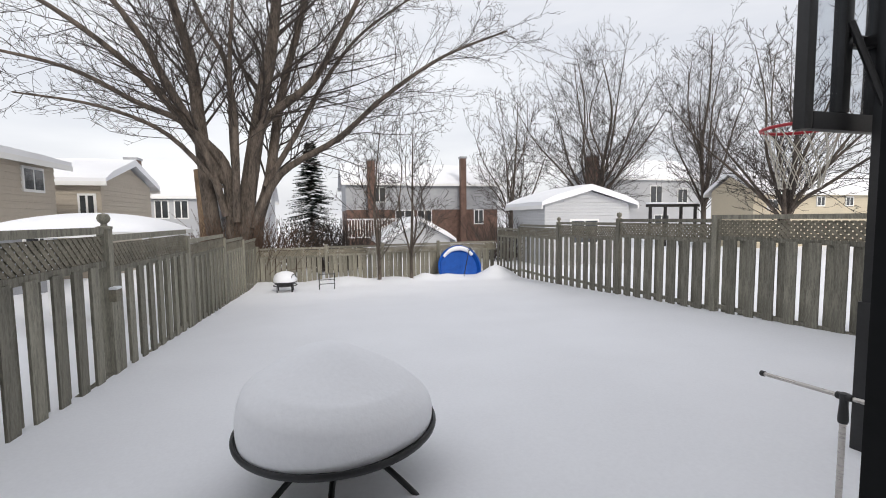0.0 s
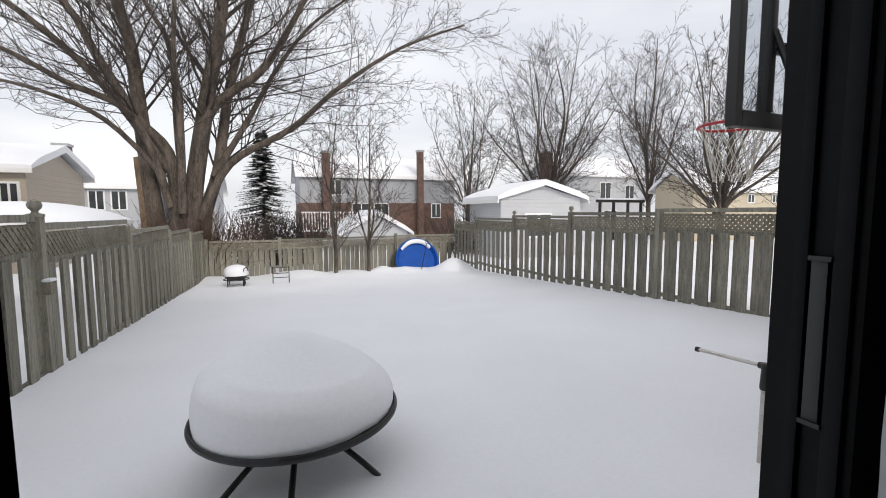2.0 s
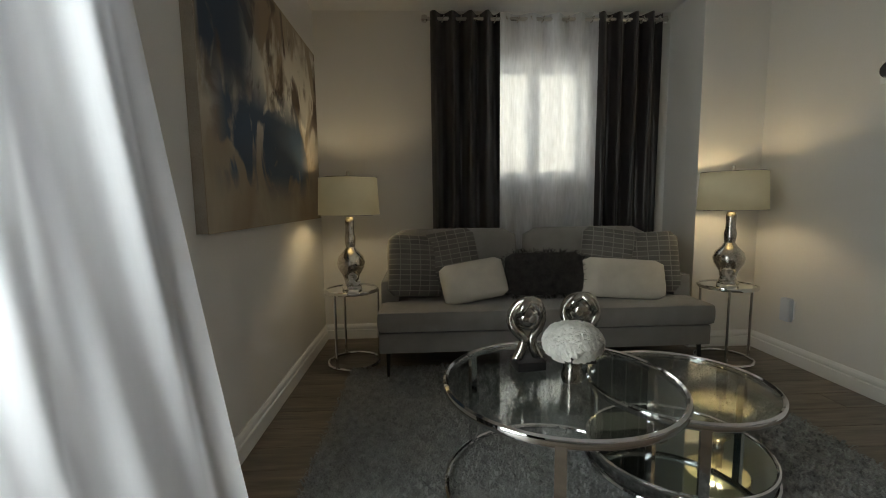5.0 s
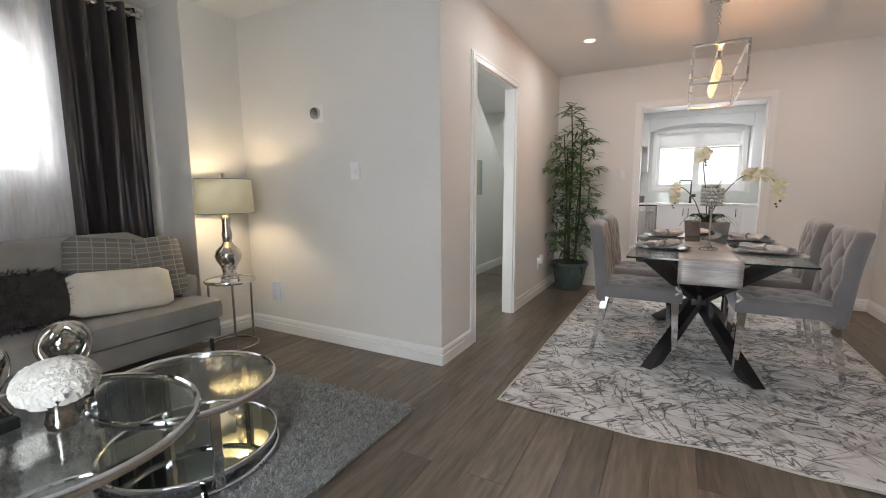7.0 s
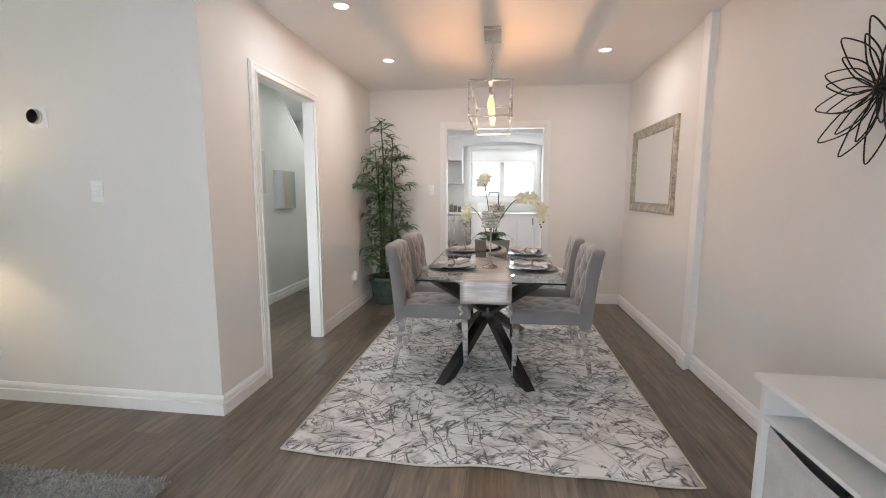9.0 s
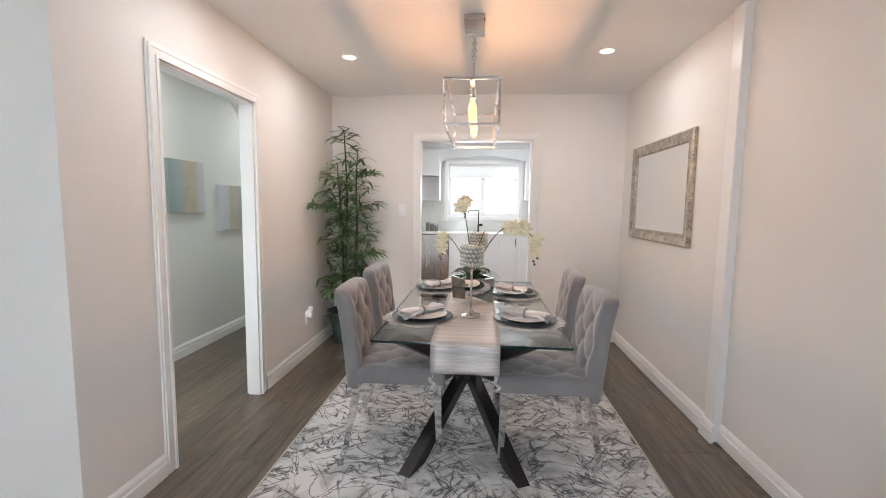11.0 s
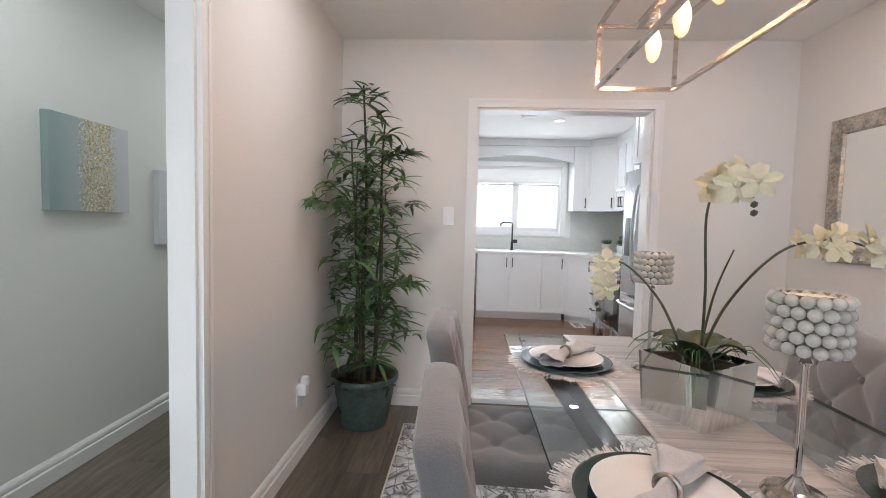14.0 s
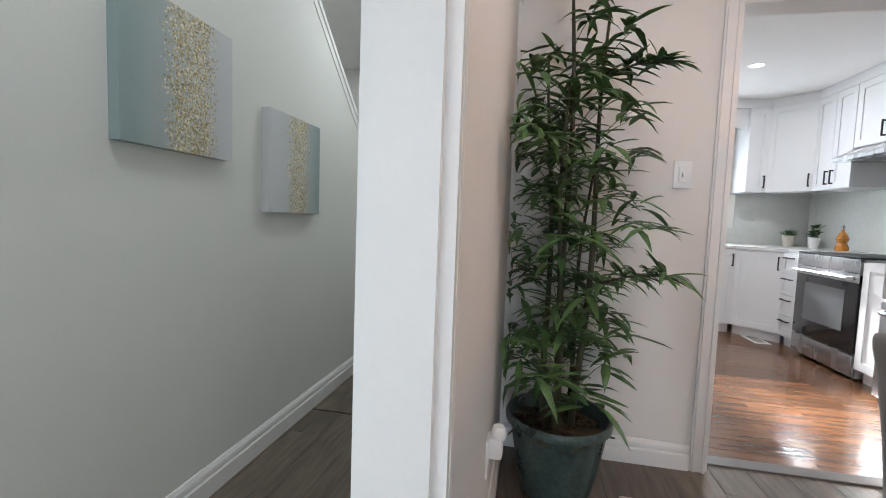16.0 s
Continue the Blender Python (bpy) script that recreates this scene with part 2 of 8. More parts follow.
M_BULBGLASS = material("amber_filament_glow", (1, 0.8, 0.55), 0.3, glow=((1.0, 0.50, 0.19), 0.055))
M_POTGLOW = material("downlight_glow", (1, 1, 1), 0.4, glow=((1.0, 0.95, 0.88), 0.14))
M_SHADE = material("cream_lampshade", (0.72, 0.66, 0.48), 0.8, vary=0.05, scale=8, fine=300, bump=0.15, glow=((1.0, 0.80, 0.42), 0.0082))
M_SHEER = veil("white_sheer", (0.82, 0.82, 0.85), 0.30, 0.5)
M_DRAPE = material("charcoal_satin", (0.022, 0.018, 0.02), 0.36, vary=0.25, scale=5, fine=120, sheen=0.3, bump=0.05)
M_CREAM = material("cream_cloth", (0.62, 0.58, 0.50), 0.9, vary=0.1, scale=10, fine=220, bump=0.4)
M_FUR = material("charcoal_fur", (0.045, 0.04, 0.038), 0.9, vary=0.6, scale=25, fine=160, bump=0.8)
M_PLASTIC = material("white_plastic", (0.84, 0.84, 0.84), 0.3)
M_PETAL = material("ivory_petal", (0.74, 0.69, 0.50), 0.6, vary=0.12, scale=20, fine=60)
M_STEM = material("dark_stem", (0.07, 0.075, 0.04), 0.6, vary=0.3, scale=20, fine=80)
M_PORCELAIN = material("white_porcelain", (0.80, 0.79, 0.77), 0.15, coat=0.3, vary=0.02, scale=5)
M_CHARGER = material("dark_teal_charger", (0.010, 0.026, 0.028), 0.2, coat=0.1, vary=0.3, scale=6)
M_SILVERCLOTH = material("silver_satin", (0.47, 0.44, 0.42), 0.36, 0.2, vary=0.34, scale=2.6, fine=14, stretch=(0.35, 12, 12), bump=0.1)
M_CRYSTAL = material("crystal_bead", (0.90, 0.88, 0.81), 0.06, vary=0.12, scale=40, trans=0.45, coat=0.6)
M_SNOW = material("snow", (0.84, 0.85, 0.88), 0.75, vary=0.035, scale=0.9, fine=40, bump=0.12, spec=0.25)
M_FENCE = material("weathered_fence", (0.225, 0.213, 0.172), 0.9, vary=0.45, scale=5, fine=40, bump=0.4, stretch=(6, 6, 0.5), rand=0.22)
M_BARK = material("bark", (0.105, 0.085, 0.070), 0.95, vary=0.7, scale=6, fine=30, bump=0.8, stretch=(1, 1, 0.25))
M_TWIG = material("twig_bark", (0.052, 0.042, 0.037), 0.9, vary=0.3, scale=3, fine=20)

# ---- building kit ----
def box(bm, x0, x1, y0, y1, z0, z1, bevel=0.0, m=None):
    vs = [bm.verts.new((x, y, z)) for x in (x0, x1) for y in (y0, y1) for z in (z0, z1)]
    fs = [bm.faces.new([vs[i] for i in q]) for q in ((0, 1, 3, 2), (4, 6, 7, 5), (0, 4, 5, 1), (2, 3, 7, 6), (0, 2, 6, 4), (1, 5, 7, 3))]
    if bevel:
        es = list({e for f in fs for e in f.edges})
        out = bmesh.ops.bevel(bm, geom=es, offset=bevel, segments=2, affect="EDGES", profile=0.6)
        vs = list({v for f in out["faces"] for v in f.verts} | {v for v in vs if v.is_valid})
    if m is not None:
        bmesh.ops.transform(bm, matrix=m, verts=[v for v in vs if v.is_valid])
    return vs


def bx(*a, bevel=0.0, m=None):
    bm = bmesh.new()
    box(bm, *a, bevel=bevel, m=m)
    return bm


def lathe(bm, prof, seg=24, at=(0, 0, 0), squash=(1, 1)):
    """Turned form: profile of (radius, height) round the z axis."""
    rings = []
    for r, z in prof:
        if r < 1e-5:
            rings.append([bm.verts.new((at[0], at[1], at[2] + z))])
        else:
            rings.append([bm.verts.new((at[0] + squash[0] * r * math.cos(2 * math.pi * i / seg), at[1] + squash[1] * r * math.sin(2 * math.pi * i / seg), at[2] + z)) for i in range(seg)])
    for a, b in zip(rings, rings[1:]):
        for i in range(seg):
            j = (i + 1) % seg
            if len(a) == 1 and len(b) > 1:
                bm.faces.new((a[0], b[i], b[j]))
            elif len(b) == 1 and len(a) > 1:
                bm.faces.new((a[i], a[j], b[0]))
            elif len(a) > 1:
                bm.faces.new((a[i], a[j], b[j], b[i]))
    return bm


def tube(bm, pts, r, seg=8, r1=None, cap=True):
    """Round rod along points, tapering from r to r1."""
    pts = [Vector(p) for p in pts]
    n = len(pts)
    last, side = None, None
    for i, p in enumerate(pts):
        d = (pts[min(i + 1, n - 1)] - pts[max(i - 1, 0)]).normalized()
        if side is None:
            side = d.orthogonal().normalized()
        side = (side - d * side.dot(d)).normalized()
        up = d.cross(side)
        rr = r if r1 is None else r + (r1 - r) * i / (n - 1)
        ring = [bm.verts.new(p + rr * (math.cos(2 * math.pi * k / seg) * side + math.sin(2 * math.pi * k / seg) * up)) for k in range(seg)]
        if last:
            for k in range(seg):
                bm.faces.new((last[k], last[(k + 1) % seg], ring[(k + 1) % seg], ring[k]))
        elif cap:
            bm.faces.new(ring[::-1])
        last = ring
    if cap:
        bm.faces.new(last)
    return bm


def ring(bm, radius, r, at, seg=48, tilt=None, sides=8, sq=None):
    """Closed hoop of round rod lying flat."""
    rows = []
    for i in range(seg):
        a = 2 * math.pi * i / seg
        row = []
        for k in range(sides):
            b = 2 * math.pi * k / sides
            rad = radius + r * math.cos(b)
            v = Vector((rad * math.cos(a), rad * math.sin(a), r * math.sin(b) * (sq or 1)))
            if tilt:
                v = tilt @ v
            row.append(bm.verts.new(v + Vector(at)))
        rows.append(row)
    for i in range(seg):
        a, b = rows[i], rows[(i + 1) % seg]
        for k in range(sides):
            bm.faces.new((a[k], b[k], b[(k + 1) % sides], a[(k + 1) % sides]))
    return bm


def sheet(bm, nu, nv, f, close=False):
    """Grid of nu by nv cells through f(u, v), u and v from 0 to 1."""
    g = [[bm.verts.new(f(i / nu, j / nv)) for j in range(nv + 1)] for i in range(nu + 1)]
    for i in range(nu):
        for j in range(nv):
            bm.faces.new((g[i][j], g[i + 1][j], g[i + 1][j + 1], g[i][j + 1]))
    return bm


def mesh_of(name, bm, mat, smooth=True):
    me = bpy.data.meshes.new(name)
    bmesh.ops.recalc_face_normals(bm, faces=bm.faces)
    bm.to_mesh(me)
    bm.free()
    for mm in (mat if isinstance(mat, (list, tuple)) else [mat]):
        me.materials.append(mm)
    if smooth:
        me.shade_smooth()
        me.set_sharp_from_angle(angle=radians(38))
    return me


def part(name, bm, mat, parent=None, label="", smooth=True):
    ob = new(name, mesh_of(name, bm, mat, smooth))
    ob.parent = parent
    if label:
        tagged(ob, label)
    return ob


def thing(name, label, category, place=(0, 0, 0), turn=0, group=""):
    ob = new(name)
    ob.empty_display_size = 0.1
    ob.matrix_basis = pose(*place, 0, 0, turn)
    return tagged(ob, label, category, group)


def single(name, bm, mat, label, category, group="", smooth=True):
    return tagged(part(name, bm, mat, None, "", smooth), label, category, group)


def setting(name, bm, mat, label="", smooth=False):
    return tagged(part(name, bm, mat, None, "", smooth), label, kind="structure")


def share(name, me, parent, m):
    ob = new(name, me)
    ob.parent = parent
    ob.matrix_basis = m
    return ob

# ---- house structure ----
CEIL = 2.48
LX, RX, FY = 1.285, -1.70, -5.72          # dining: hall-side wall, mirror wall, kitchen wall
PY, SX, TY = 0.40, 3.53, -2.755           # living: patio wall, sofa wall, thermostat wall
W = 0.12
WH = 0.075                                 # thin partition to the hall

b = bmesh.new()
box(b, -1.9, 3.75, -5.80, 0.60, -0.12, -0.012)
setting("floor", b, M_FLOOR, "grey-brown laid plank floor through living and dining room")
setting("kitchen_floor", bx(-2.1, 1.6, -9.5, -5.80, -0.12, -0.012), M_KFLOOR, "red-brown plank floor of the kitchen")
setting("hall_floor", bx(1.29, 3.55, -7.75, -5.802, -0.12, -0.012), M_FLOOR, "grey-brown plank floor of the hall")
setting("ceiling", bx(-1.95, 3.8, -5.72, 0.62, CEIL, CEIL + 0.12), M_CEIL, "smooth white painted ceiling")
setting("kitchen_ceiling", bx(-2.1, 1.6, -9.5, -5.84, CEIL - 0.015, CEIL + 0.12), M_CEIL, "white kitchen ceiling")
setting("hall_ceiling", bx(LX + WH, 2.6, -5.0, -2.76, CEIL - 0.01, CEIL + 0.1), M_CEIL, "white hall ceiling")

# patio wall, with the opening of the sliding door
b = bmesh.new()
box(b, -1.9, -0.30, PY, PY + 0.22, 0, CEIL)
box(b, 1.12, 3.75, PY, PY + 0.22, 0, CEIL)
box(b, -0.30, 1.12, PY, PY + 0.22, 2.06, CEIL)
setting("wall_patio", b, M_WALL, "pale beige painted wall beside the sliding door")
# sofa wall with its window, and the boxed chase in the corner
b = bmesh.new()
WY0, WY1, WZ0, WZ1 = -1.66, -0.90, 1.25, 2.10
box(b, SX, SX + 0.22, TY, WY0, 0, CEIL)
box(b, SX, SX + 0.22, WY1, PY, 0, CEIL)
box(b, SX, SX + 0.22, WY0, WY1, 0, WZ0)
box(b, SX, SX + 0.22, WY0, WY1, WZ1, CEIL)
setting("wall_sofa", b, M_WALL, "pale beige wall with a window behind the sofa")
setting("wall_chase", bx(3.115, SX, TY, -2.30, 0, CEIL), M_WALL, "boxed corner chase in pale beige paint")
setting("wall_thermostat", bx(LX + WH, SX, TY - W, TY, 0, CEIL), M_WALL, "pale wall that carries the thermostat")
# dining wall to the hall, with a cased opening
OY0, OY1, OZ = -4.135, -3.262, 2.04
b = bmesh.new()
box(b, LX, LX + WH, OY1, TY, 0, CEIL)
box(b, LX, LX + WH, FY, OY0, 0, CEIL)
box(b, LX, LX + WH, OY0, OY1, OZ, CEIL)
setting("wall_hall_side", b, M_WALL, "warm beige dining wall with an opening to the hall")
# dining wall to the kitchen, with a cased opening
KX0, KX1 = -0.775, 0.372
b = bmesh.new()
box(b, KX1, LX + WH, FY - W, FY, 0, CEIL)
box(b, RX - 0.2, KX0, FY - W, FY, 0, CEIL)
box(b, KX0, KX1, FY - W, FY, OZ, CEIL)
setting("wall_kitchen_side", b, M_WALL, "warm beige dining wall with an opening to the kitchen")
b = bmesh.new()
box(b, RX - 0.2, RX, -3.82, 0.60, 0, CEIL)
box(b, RX - 0.2, RX + 0.028, FY, -3.92, 0, CEIL)
setting("wall_mirror", b, M_WALL, "long beige wall of living and dining room")
setting("pilaster", bx(RX - 0.1, RX + 0.05, -3.92, -3.82, 0, CEIL - 0.002, bevel=0.006), M_TRIM, "narrow white pilaster strip on the long wall")
# hall
# the hall wall steps down along the stairs: full height near the dining room, then under a sloping white cap
def stair_z(y):
    return 2.30 + 0.88 * (y + 5.72)


b = bmesh.new()
yt = -5.72 + (CEIL - 2.30) / 0.88
prof = [(-2.88, 0), (-2.88, CEIL), (yt, CEIL), (-7.3, stair_z(-7.3)), (-7.3, 0)]
va, vb = [b.verts.new((2.35, y, z)) for y, z in prof], [b.verts.new((2.47, y, z)) for y, z in prof]
b.faces.new(va)
b.faces.new(vb[::-1])
for i in range(5):
    b.faces.new((va[i], vb[i], vb[(i + 1) % 5], va[(i + 1) % 5]))
bmesh.ops.recalc_face_normals(b, faces=b.faces)
setting("wall_hall", b, M_HALLWALL, "pale grey-green hall wall under the stairs")
setting("wall_stairwell", bx(3.40, 3.52, -7.6, -2.9, 0, CEIL + 0.9), M_HALLWALL, "pale far wall of the stairwell")
setting("wall_stairwell_near", bx(2.47, 3.40, -5.2, -5.1, 0, CEIL), M_HALLWALL, "pale wall closing the stairwell")
setting("stairwell_ceiling", bx(LX + WH, 3.54, -7.74, -5.001, CEIL - 0.006, CEIL + 0.9), M_CEIL, "white ceiling over the stairwell")
setting("wall_hall_end", bx(LX + W, 3.52, -7.72, -7.60, 0, CEIL), M_HALLWALL, "pale wall at the end of the hall")
setting("wall_hall_near", bx(LX + WH, 2.35, -2.93, -2.88, 0, CEIL), M_HALLWALL, "pale near end of the hall")
setting("wall_hall_kitchen", bx(LX + 0.01, LX + WH, -7.6, FY - W - 0.001, 0, CEIL), M_HALLWALL, "pale wall between hall and kitchen")
# kitchen shell
KB = -9.2
b = bmesh.new()
kx0, kx1, kz0, kz1 = -0.95, 0.33, 1.19, 2.13
box(b, -2.1, kx0, KB - 0.2, KB, 0, CEIL)
box(b, kx1, 1.6, KB - 0.2, KB, 0, CEIL)
box(b, kx0, kx1, KB - 0.2, KB, 0, kz0)
box(b, kx0, kx1, KB - 0.2, KB, kz1, CEIL)
setting("wall_kitchen_window", b, M_HALLWALL, "white kitchen wall with a window over the sink")
setting("wall_kitchen_stove", bx(-2.1, -1.86, KB, FY - W, 0, CEIL), M_HALLWALL, "white kitchen wall behind the stove")
setting("wall_kitchen_far", bx(1.29, 1.42, KB, -7.601, 0, CEIL), M_HALLWALL, "white kitchen side wall")
# unseen slab added over the house: keeps daylight to the openings, shadows the yard
setting("roof", bx(-7.5, 8.5, -10.2, 0.62, CEIL + 2.5, CEIL + 2.62), M_TRIM, "unseen slab over the house that blocks sky light")


def base_profile(bm, p0, p1, inward, h=0.115, t=0.019):
    """Stepped baseboard along a wall foot from p0 to p1."""
    p0, p1, n = Vector((*p0, 0)), Vector((*p1, 0)), Vector((*inward, 0))
    prof = [(0.0, 0.0), (t, 0.0), (t, h * 0.60), (t * 0.55, h * 0.64), (t * 0.55, h * 0.70), (t * 0.80, h * 0.74), (t * 0.72, h * 0.86), (t * 0.40, h * 0.96), (t * 0.25, h), (0.0, h)]
    a = [bm.verts.new(p0 + n * d + Vector((0, 0, z))) for d, z in prof]
    c = [bm.verts.new(p1 + n * d + Vector((0, 0, z))) for d, z in prof]
    for i in range(len(prof) - 1):
        bm.faces.new((a[i], a[i + 1], c[i + 1], c[i]))
    bm.faces.new(a)
    bm.faces.new(c[::-1])


b = bmesh.new()
for p0, p1, n in (((1.14, PY), (SX, PY), (0, -1)), ((SX, PY), (SX, -2.30), (-1, 0)), ((3.115, -2.30), (3.115, TY), (-1, 0)), ((SX, -2.30), (3.099, -2.30), (0, 1)),
                  ((3.115, TY), (LX - 0.016, TY), (0, 1)), ((LX, TY), (LX, OY1 + 0.072), (-1, 0)), ((LX, OY0 - 0.08), (LX, FY), (-1, 0)),
                  ((LX, FY), (KX1 + 0.065, FY), (0, 1)), ((KX0 - 0.065, FY), (RX + 0.028, FY), (0, 1)), ((RX + 0.028, FY), (RX + 0.028, -3.92), (1, 0)),
                  ((RX + 0.05, -3.936), (RX + 0.05, -3.804), (1, 0)), ((RX, -3.82), (RX, PY), (1, 0))):
    base_profile(b, p0, p1, n)
setting("baseboard", b, M_TRIM, "white stepped baseboards", smooth=False)
b = bmesh.new()
base_profile(b, (2.35, -2.94), (2.35, -7.3), (-1, 0))
setting("hall_baseboard", b, M_TRIM, "white hall baseboard", smooth=False)


def casing(b, axis, w0, w1, top, face, out, width=0.068):
    """Stepped casing round an opening: w0..w1 along the wall, on the plane at face, proud towards out."""
    for t, i0, i1 in ((0.022, 0.0, 0.22), (0.015, 0.22, 0.62), (0.019, 0.62, 0.86), (0.012, 0.86, 1.0)):
        f0, f1 = sorted((face + out * 0.001, face + out * t))
        o, w = width * i0, width * i1
        for a0, a1, z0, z1 in ((w0 - w, w0 - o, 0, top + o), (w1 + o, w1 + w, 0, top + o), (w0 - w, w1 + w, top + o, top + w)):
            if axis == "y":
                box(b, f0, f1, a0, a1, z0, z1)
            else:
                box(b, a0, a1, f0, f1, z0, z1)


b = bmesh.new()
casing(b, "y", OY0, OY1, OZ, LX, -1)
casing(b, "y", OY0, OY1, OZ, LX + WH, 1)
for y0, y1 in ((OY0, OY0 + 0.014), (OY1 - 0.014, OY1)):
    box(b, LX - 0.004, LX + WH + 0.004, y0, y1, 0, OZ)
box(b, LX - 0.004, LX + WH + 0.004, OY0, OY1, OZ - 0.014, OZ)
setting("door_1", b, M_TRIM, "white cased opening from dining room to hall")
b = bmesh.new()
casing(b, "x", KX0, KX1, OZ, FY, 1, 0.06)
casing(b, "x", KX0, KX1, OZ, FY - W, -1, 0.06)
for x0, x1 in ((KX0, KX0 + 0.014), (KX1 - 0.014, KX1)):
    box(b, x0, x1, FY - W - 0.004, FY + 0.004, 0, OZ)
box(b, KX0, KX1, FY - W - 0.004, FY + 0.004, OZ - 0.014, OZ)
setting("door_2", b, M_TRIM, "white cased opening from dining room to kitchen")
setting("threshold", bx(KX0 + 0.02, KX1 - 0.02, FY - 0.14, FY - 0.06, -0.01, 0.009, bevel=0.004), material("grey_threshold", (0.16, 0.15, 0.14), 0.5), "metal threshold strip at the kitchen floor")
# white cap board along the stair wall
ang = math.degrees(math.atan(0.88))
sl = Matrix.Translation((2.41, (yt - 7.3) / 2, stair_z((yt - 7.3) / 2))) @ pose(0, 0, 0, ang, 0, 0)
half = (yt + 7.3) / 2 / math.cos(radians(ang))
b = bmesh.new()
box(b, -0.075, 0.075, -half, half, 0.001, 0.028, bevel=0.006, m=sl)
box(b, -0.066, -0.061, -half, half, -0.035, 0.0, m=sl)
setting("trim", b, M_TRIM, "white sloping cap on the stair wall")

# ---- dining room ----
def dining_chair():
    """Tufted grey velvet chair, facing +x, origin on the floor under the middle of the seat."""
    c = thing("dining_chair", "grey velvet chair with tufted back and chrome legs", "chair", group="chairs round the dining table")

    def tuft(u, v, w, h, cells, step=0.44):
        """Diamond tufting: pillowed lozenges, pleats between buttons, a pit at each button."""
        p, q = (u - cells[0][0] + v - cells[0][1]) / step, (u - cells[0][0] - v + cells[0][1]) / step
        lump = (abs(math.sin(math.pi * p)) * abs(math.sin(math.pi * q))) ** 0.4
        inside = min(1, 9 * min(u, 1 - u)) * min(1, 7 * min(max(0, v - 0.04), 1 - v))
        d = 0.020 * (1 - lump) * max(0, inside)
        for i, j in cells:
            d += 0.014 * math.exp(-(((u - i) * w) ** 2 + ((v - j) * h) ** 2) / 0.0006)
        return d

    wd, dp = 0.45, 0.50
    cells = [(0.28, 0.3), (0.72, 0.3), (0.5, 0.52), (0.28, 0.74), (0.72, 0.74)]

    def slab(nu, nv, top, bottom, edge):
        """Closed cushion: a relief face and a flat face, rounded at the rim."""
        bm = bmesh.new()
        g, k = [], []
        for i in range(nu + 1):
            g.append([bm.verts.new(top(i / nu, j / nv)) for j in range(nv + 1)])
            k.append([bm.verts.new(bottom(i / nu, j / nv)) for j in range(nv + 1)])
        for i in range(nu):
            for j in range(nv):
                bm.faces.new((g[i][j], g[i + 1][j], g[i + 1][j + 1], g[i][j + 1]))
                bm.faces.new((k[i][j], k[i][j + 1], k[i + 1][j + 1], k[i + 1][j]))
        rim = [(i, 0) for i in range(nu)] + [(nu, j) for j in range(nv)] + [(i, nv) for i in range(nu, 0, -1)] + [(0, j) for j in range(nv, 0, -1)]
        for a, b2 in zip(rim, rim[1:] + rim[:1]):
            bm.faces.new((g[a[0]][a[1]], k[a[0]][a[1]], k[b2[0]][b2[1]], g[b2[0]][b2[1]]))
        return bm

    def soft(u, v, p=0.07):
        e = min(u, 1 - u, v, 1 - v) / p
        return 0 if e >= 1 else (1 - math.sqrt(max(0, 1 - (1 - e) ** 2)))

    seat = slab(40, 40, lambda u, v: (-0.22 + dp * u, -wd / 2 + wd * v, 0.495 - 0.03 * soft(u, v) - 0.7 * tuft(u, v, dp, wd, [(0.30, 0.28), (0.30, 0.72), (0.52, 0.5), (0.74, 0.28), (0.74, 0.72)])),
                lambda u, v: (-0.22 + dp * u, -wd / 2 + wd * v, 0.40 + 0.006 * soft(u, v)), 0.03)
    part("seat", seat, M_GREYFAB, c)
    lean = lambda z: -0.165 - 0.10 * max(0, z - 0.40) - 0.22 * max(0, z - 0.62) ** 2
    hgt = 0.555

    def across(u, v):
        """Place across the back: the top corners are rounded."""
        return (-wd / 2 + wd * u) * (1 - 0.10 * max(0, (v - 0.86) / 0.14) ** 3)

    def front(u, v):
        z = 0.37 + hgt * v
        return (lean(z) - 0.0 - 0.03 * soft(u, v) - tuft(u, v, wd, hgt, cells), across(u, v), z - 0.02 * (2 * u - 1) ** 4 * max(0, v - 0.86) / 0.14)
    back = slab(46, 56, front, lambda u, v: (lean(0.37 + hgt * v) - 0.09 + 0.032 * soft(u, v), across(u, v), 0.37 + hgt * v - 0.02 * (2 * u - 1) ** 4 * max(0, v - 0.86) / 0.14), 0.03)
    bk = part("backrest", back, M_GREYFAB, c)
    for u, v in cells:
        x, y, z = front(u, v)
        b = bmesh.new()
        bmesh.ops.create_uvsphere(b, u_segments=10, v_segments=6, radius=0.013, matrix=Matrix.Translation((x + 0.008, y, z)) @ Matrix.Diagonal((0.6, 1, 1, 1)))
        part("button", b, M_GREYFAB, bk)
    for lx, ly, dx in ((0.24, 0.2, 0.015), (0.24, -0.2, 0.015), (-0.19, 0.2, -0.075), (-0.19, -0.2, -0.075)):
        b = bmesh.new()
        top = [bm_v for bm_v in ((lx - 0.022, ly - 0.022), (lx + 0.022, ly - 0.022), (lx + 0.022, ly + 0.022), (lx - 0.022, ly + 0.022))]
        a = [b.verts.new((x, y, 0.405)) for x, y in top]
        e = [b.verts.new((lx + dx + (x - lx) * 0.62, ly + (y - ly) * 0.62, 0.012)) for x, y in top]
        for i in range(4):
            b.faces.new((a[i], a[(i + 1) % 4], e[(i + 1) % 4], e[i]))
        b.faces.new(a[::-1])
        b.faces.new(e)
        part("leg", b, M_CHROME, c, "chrome-plated tapered leg", smooth=False)
    return c


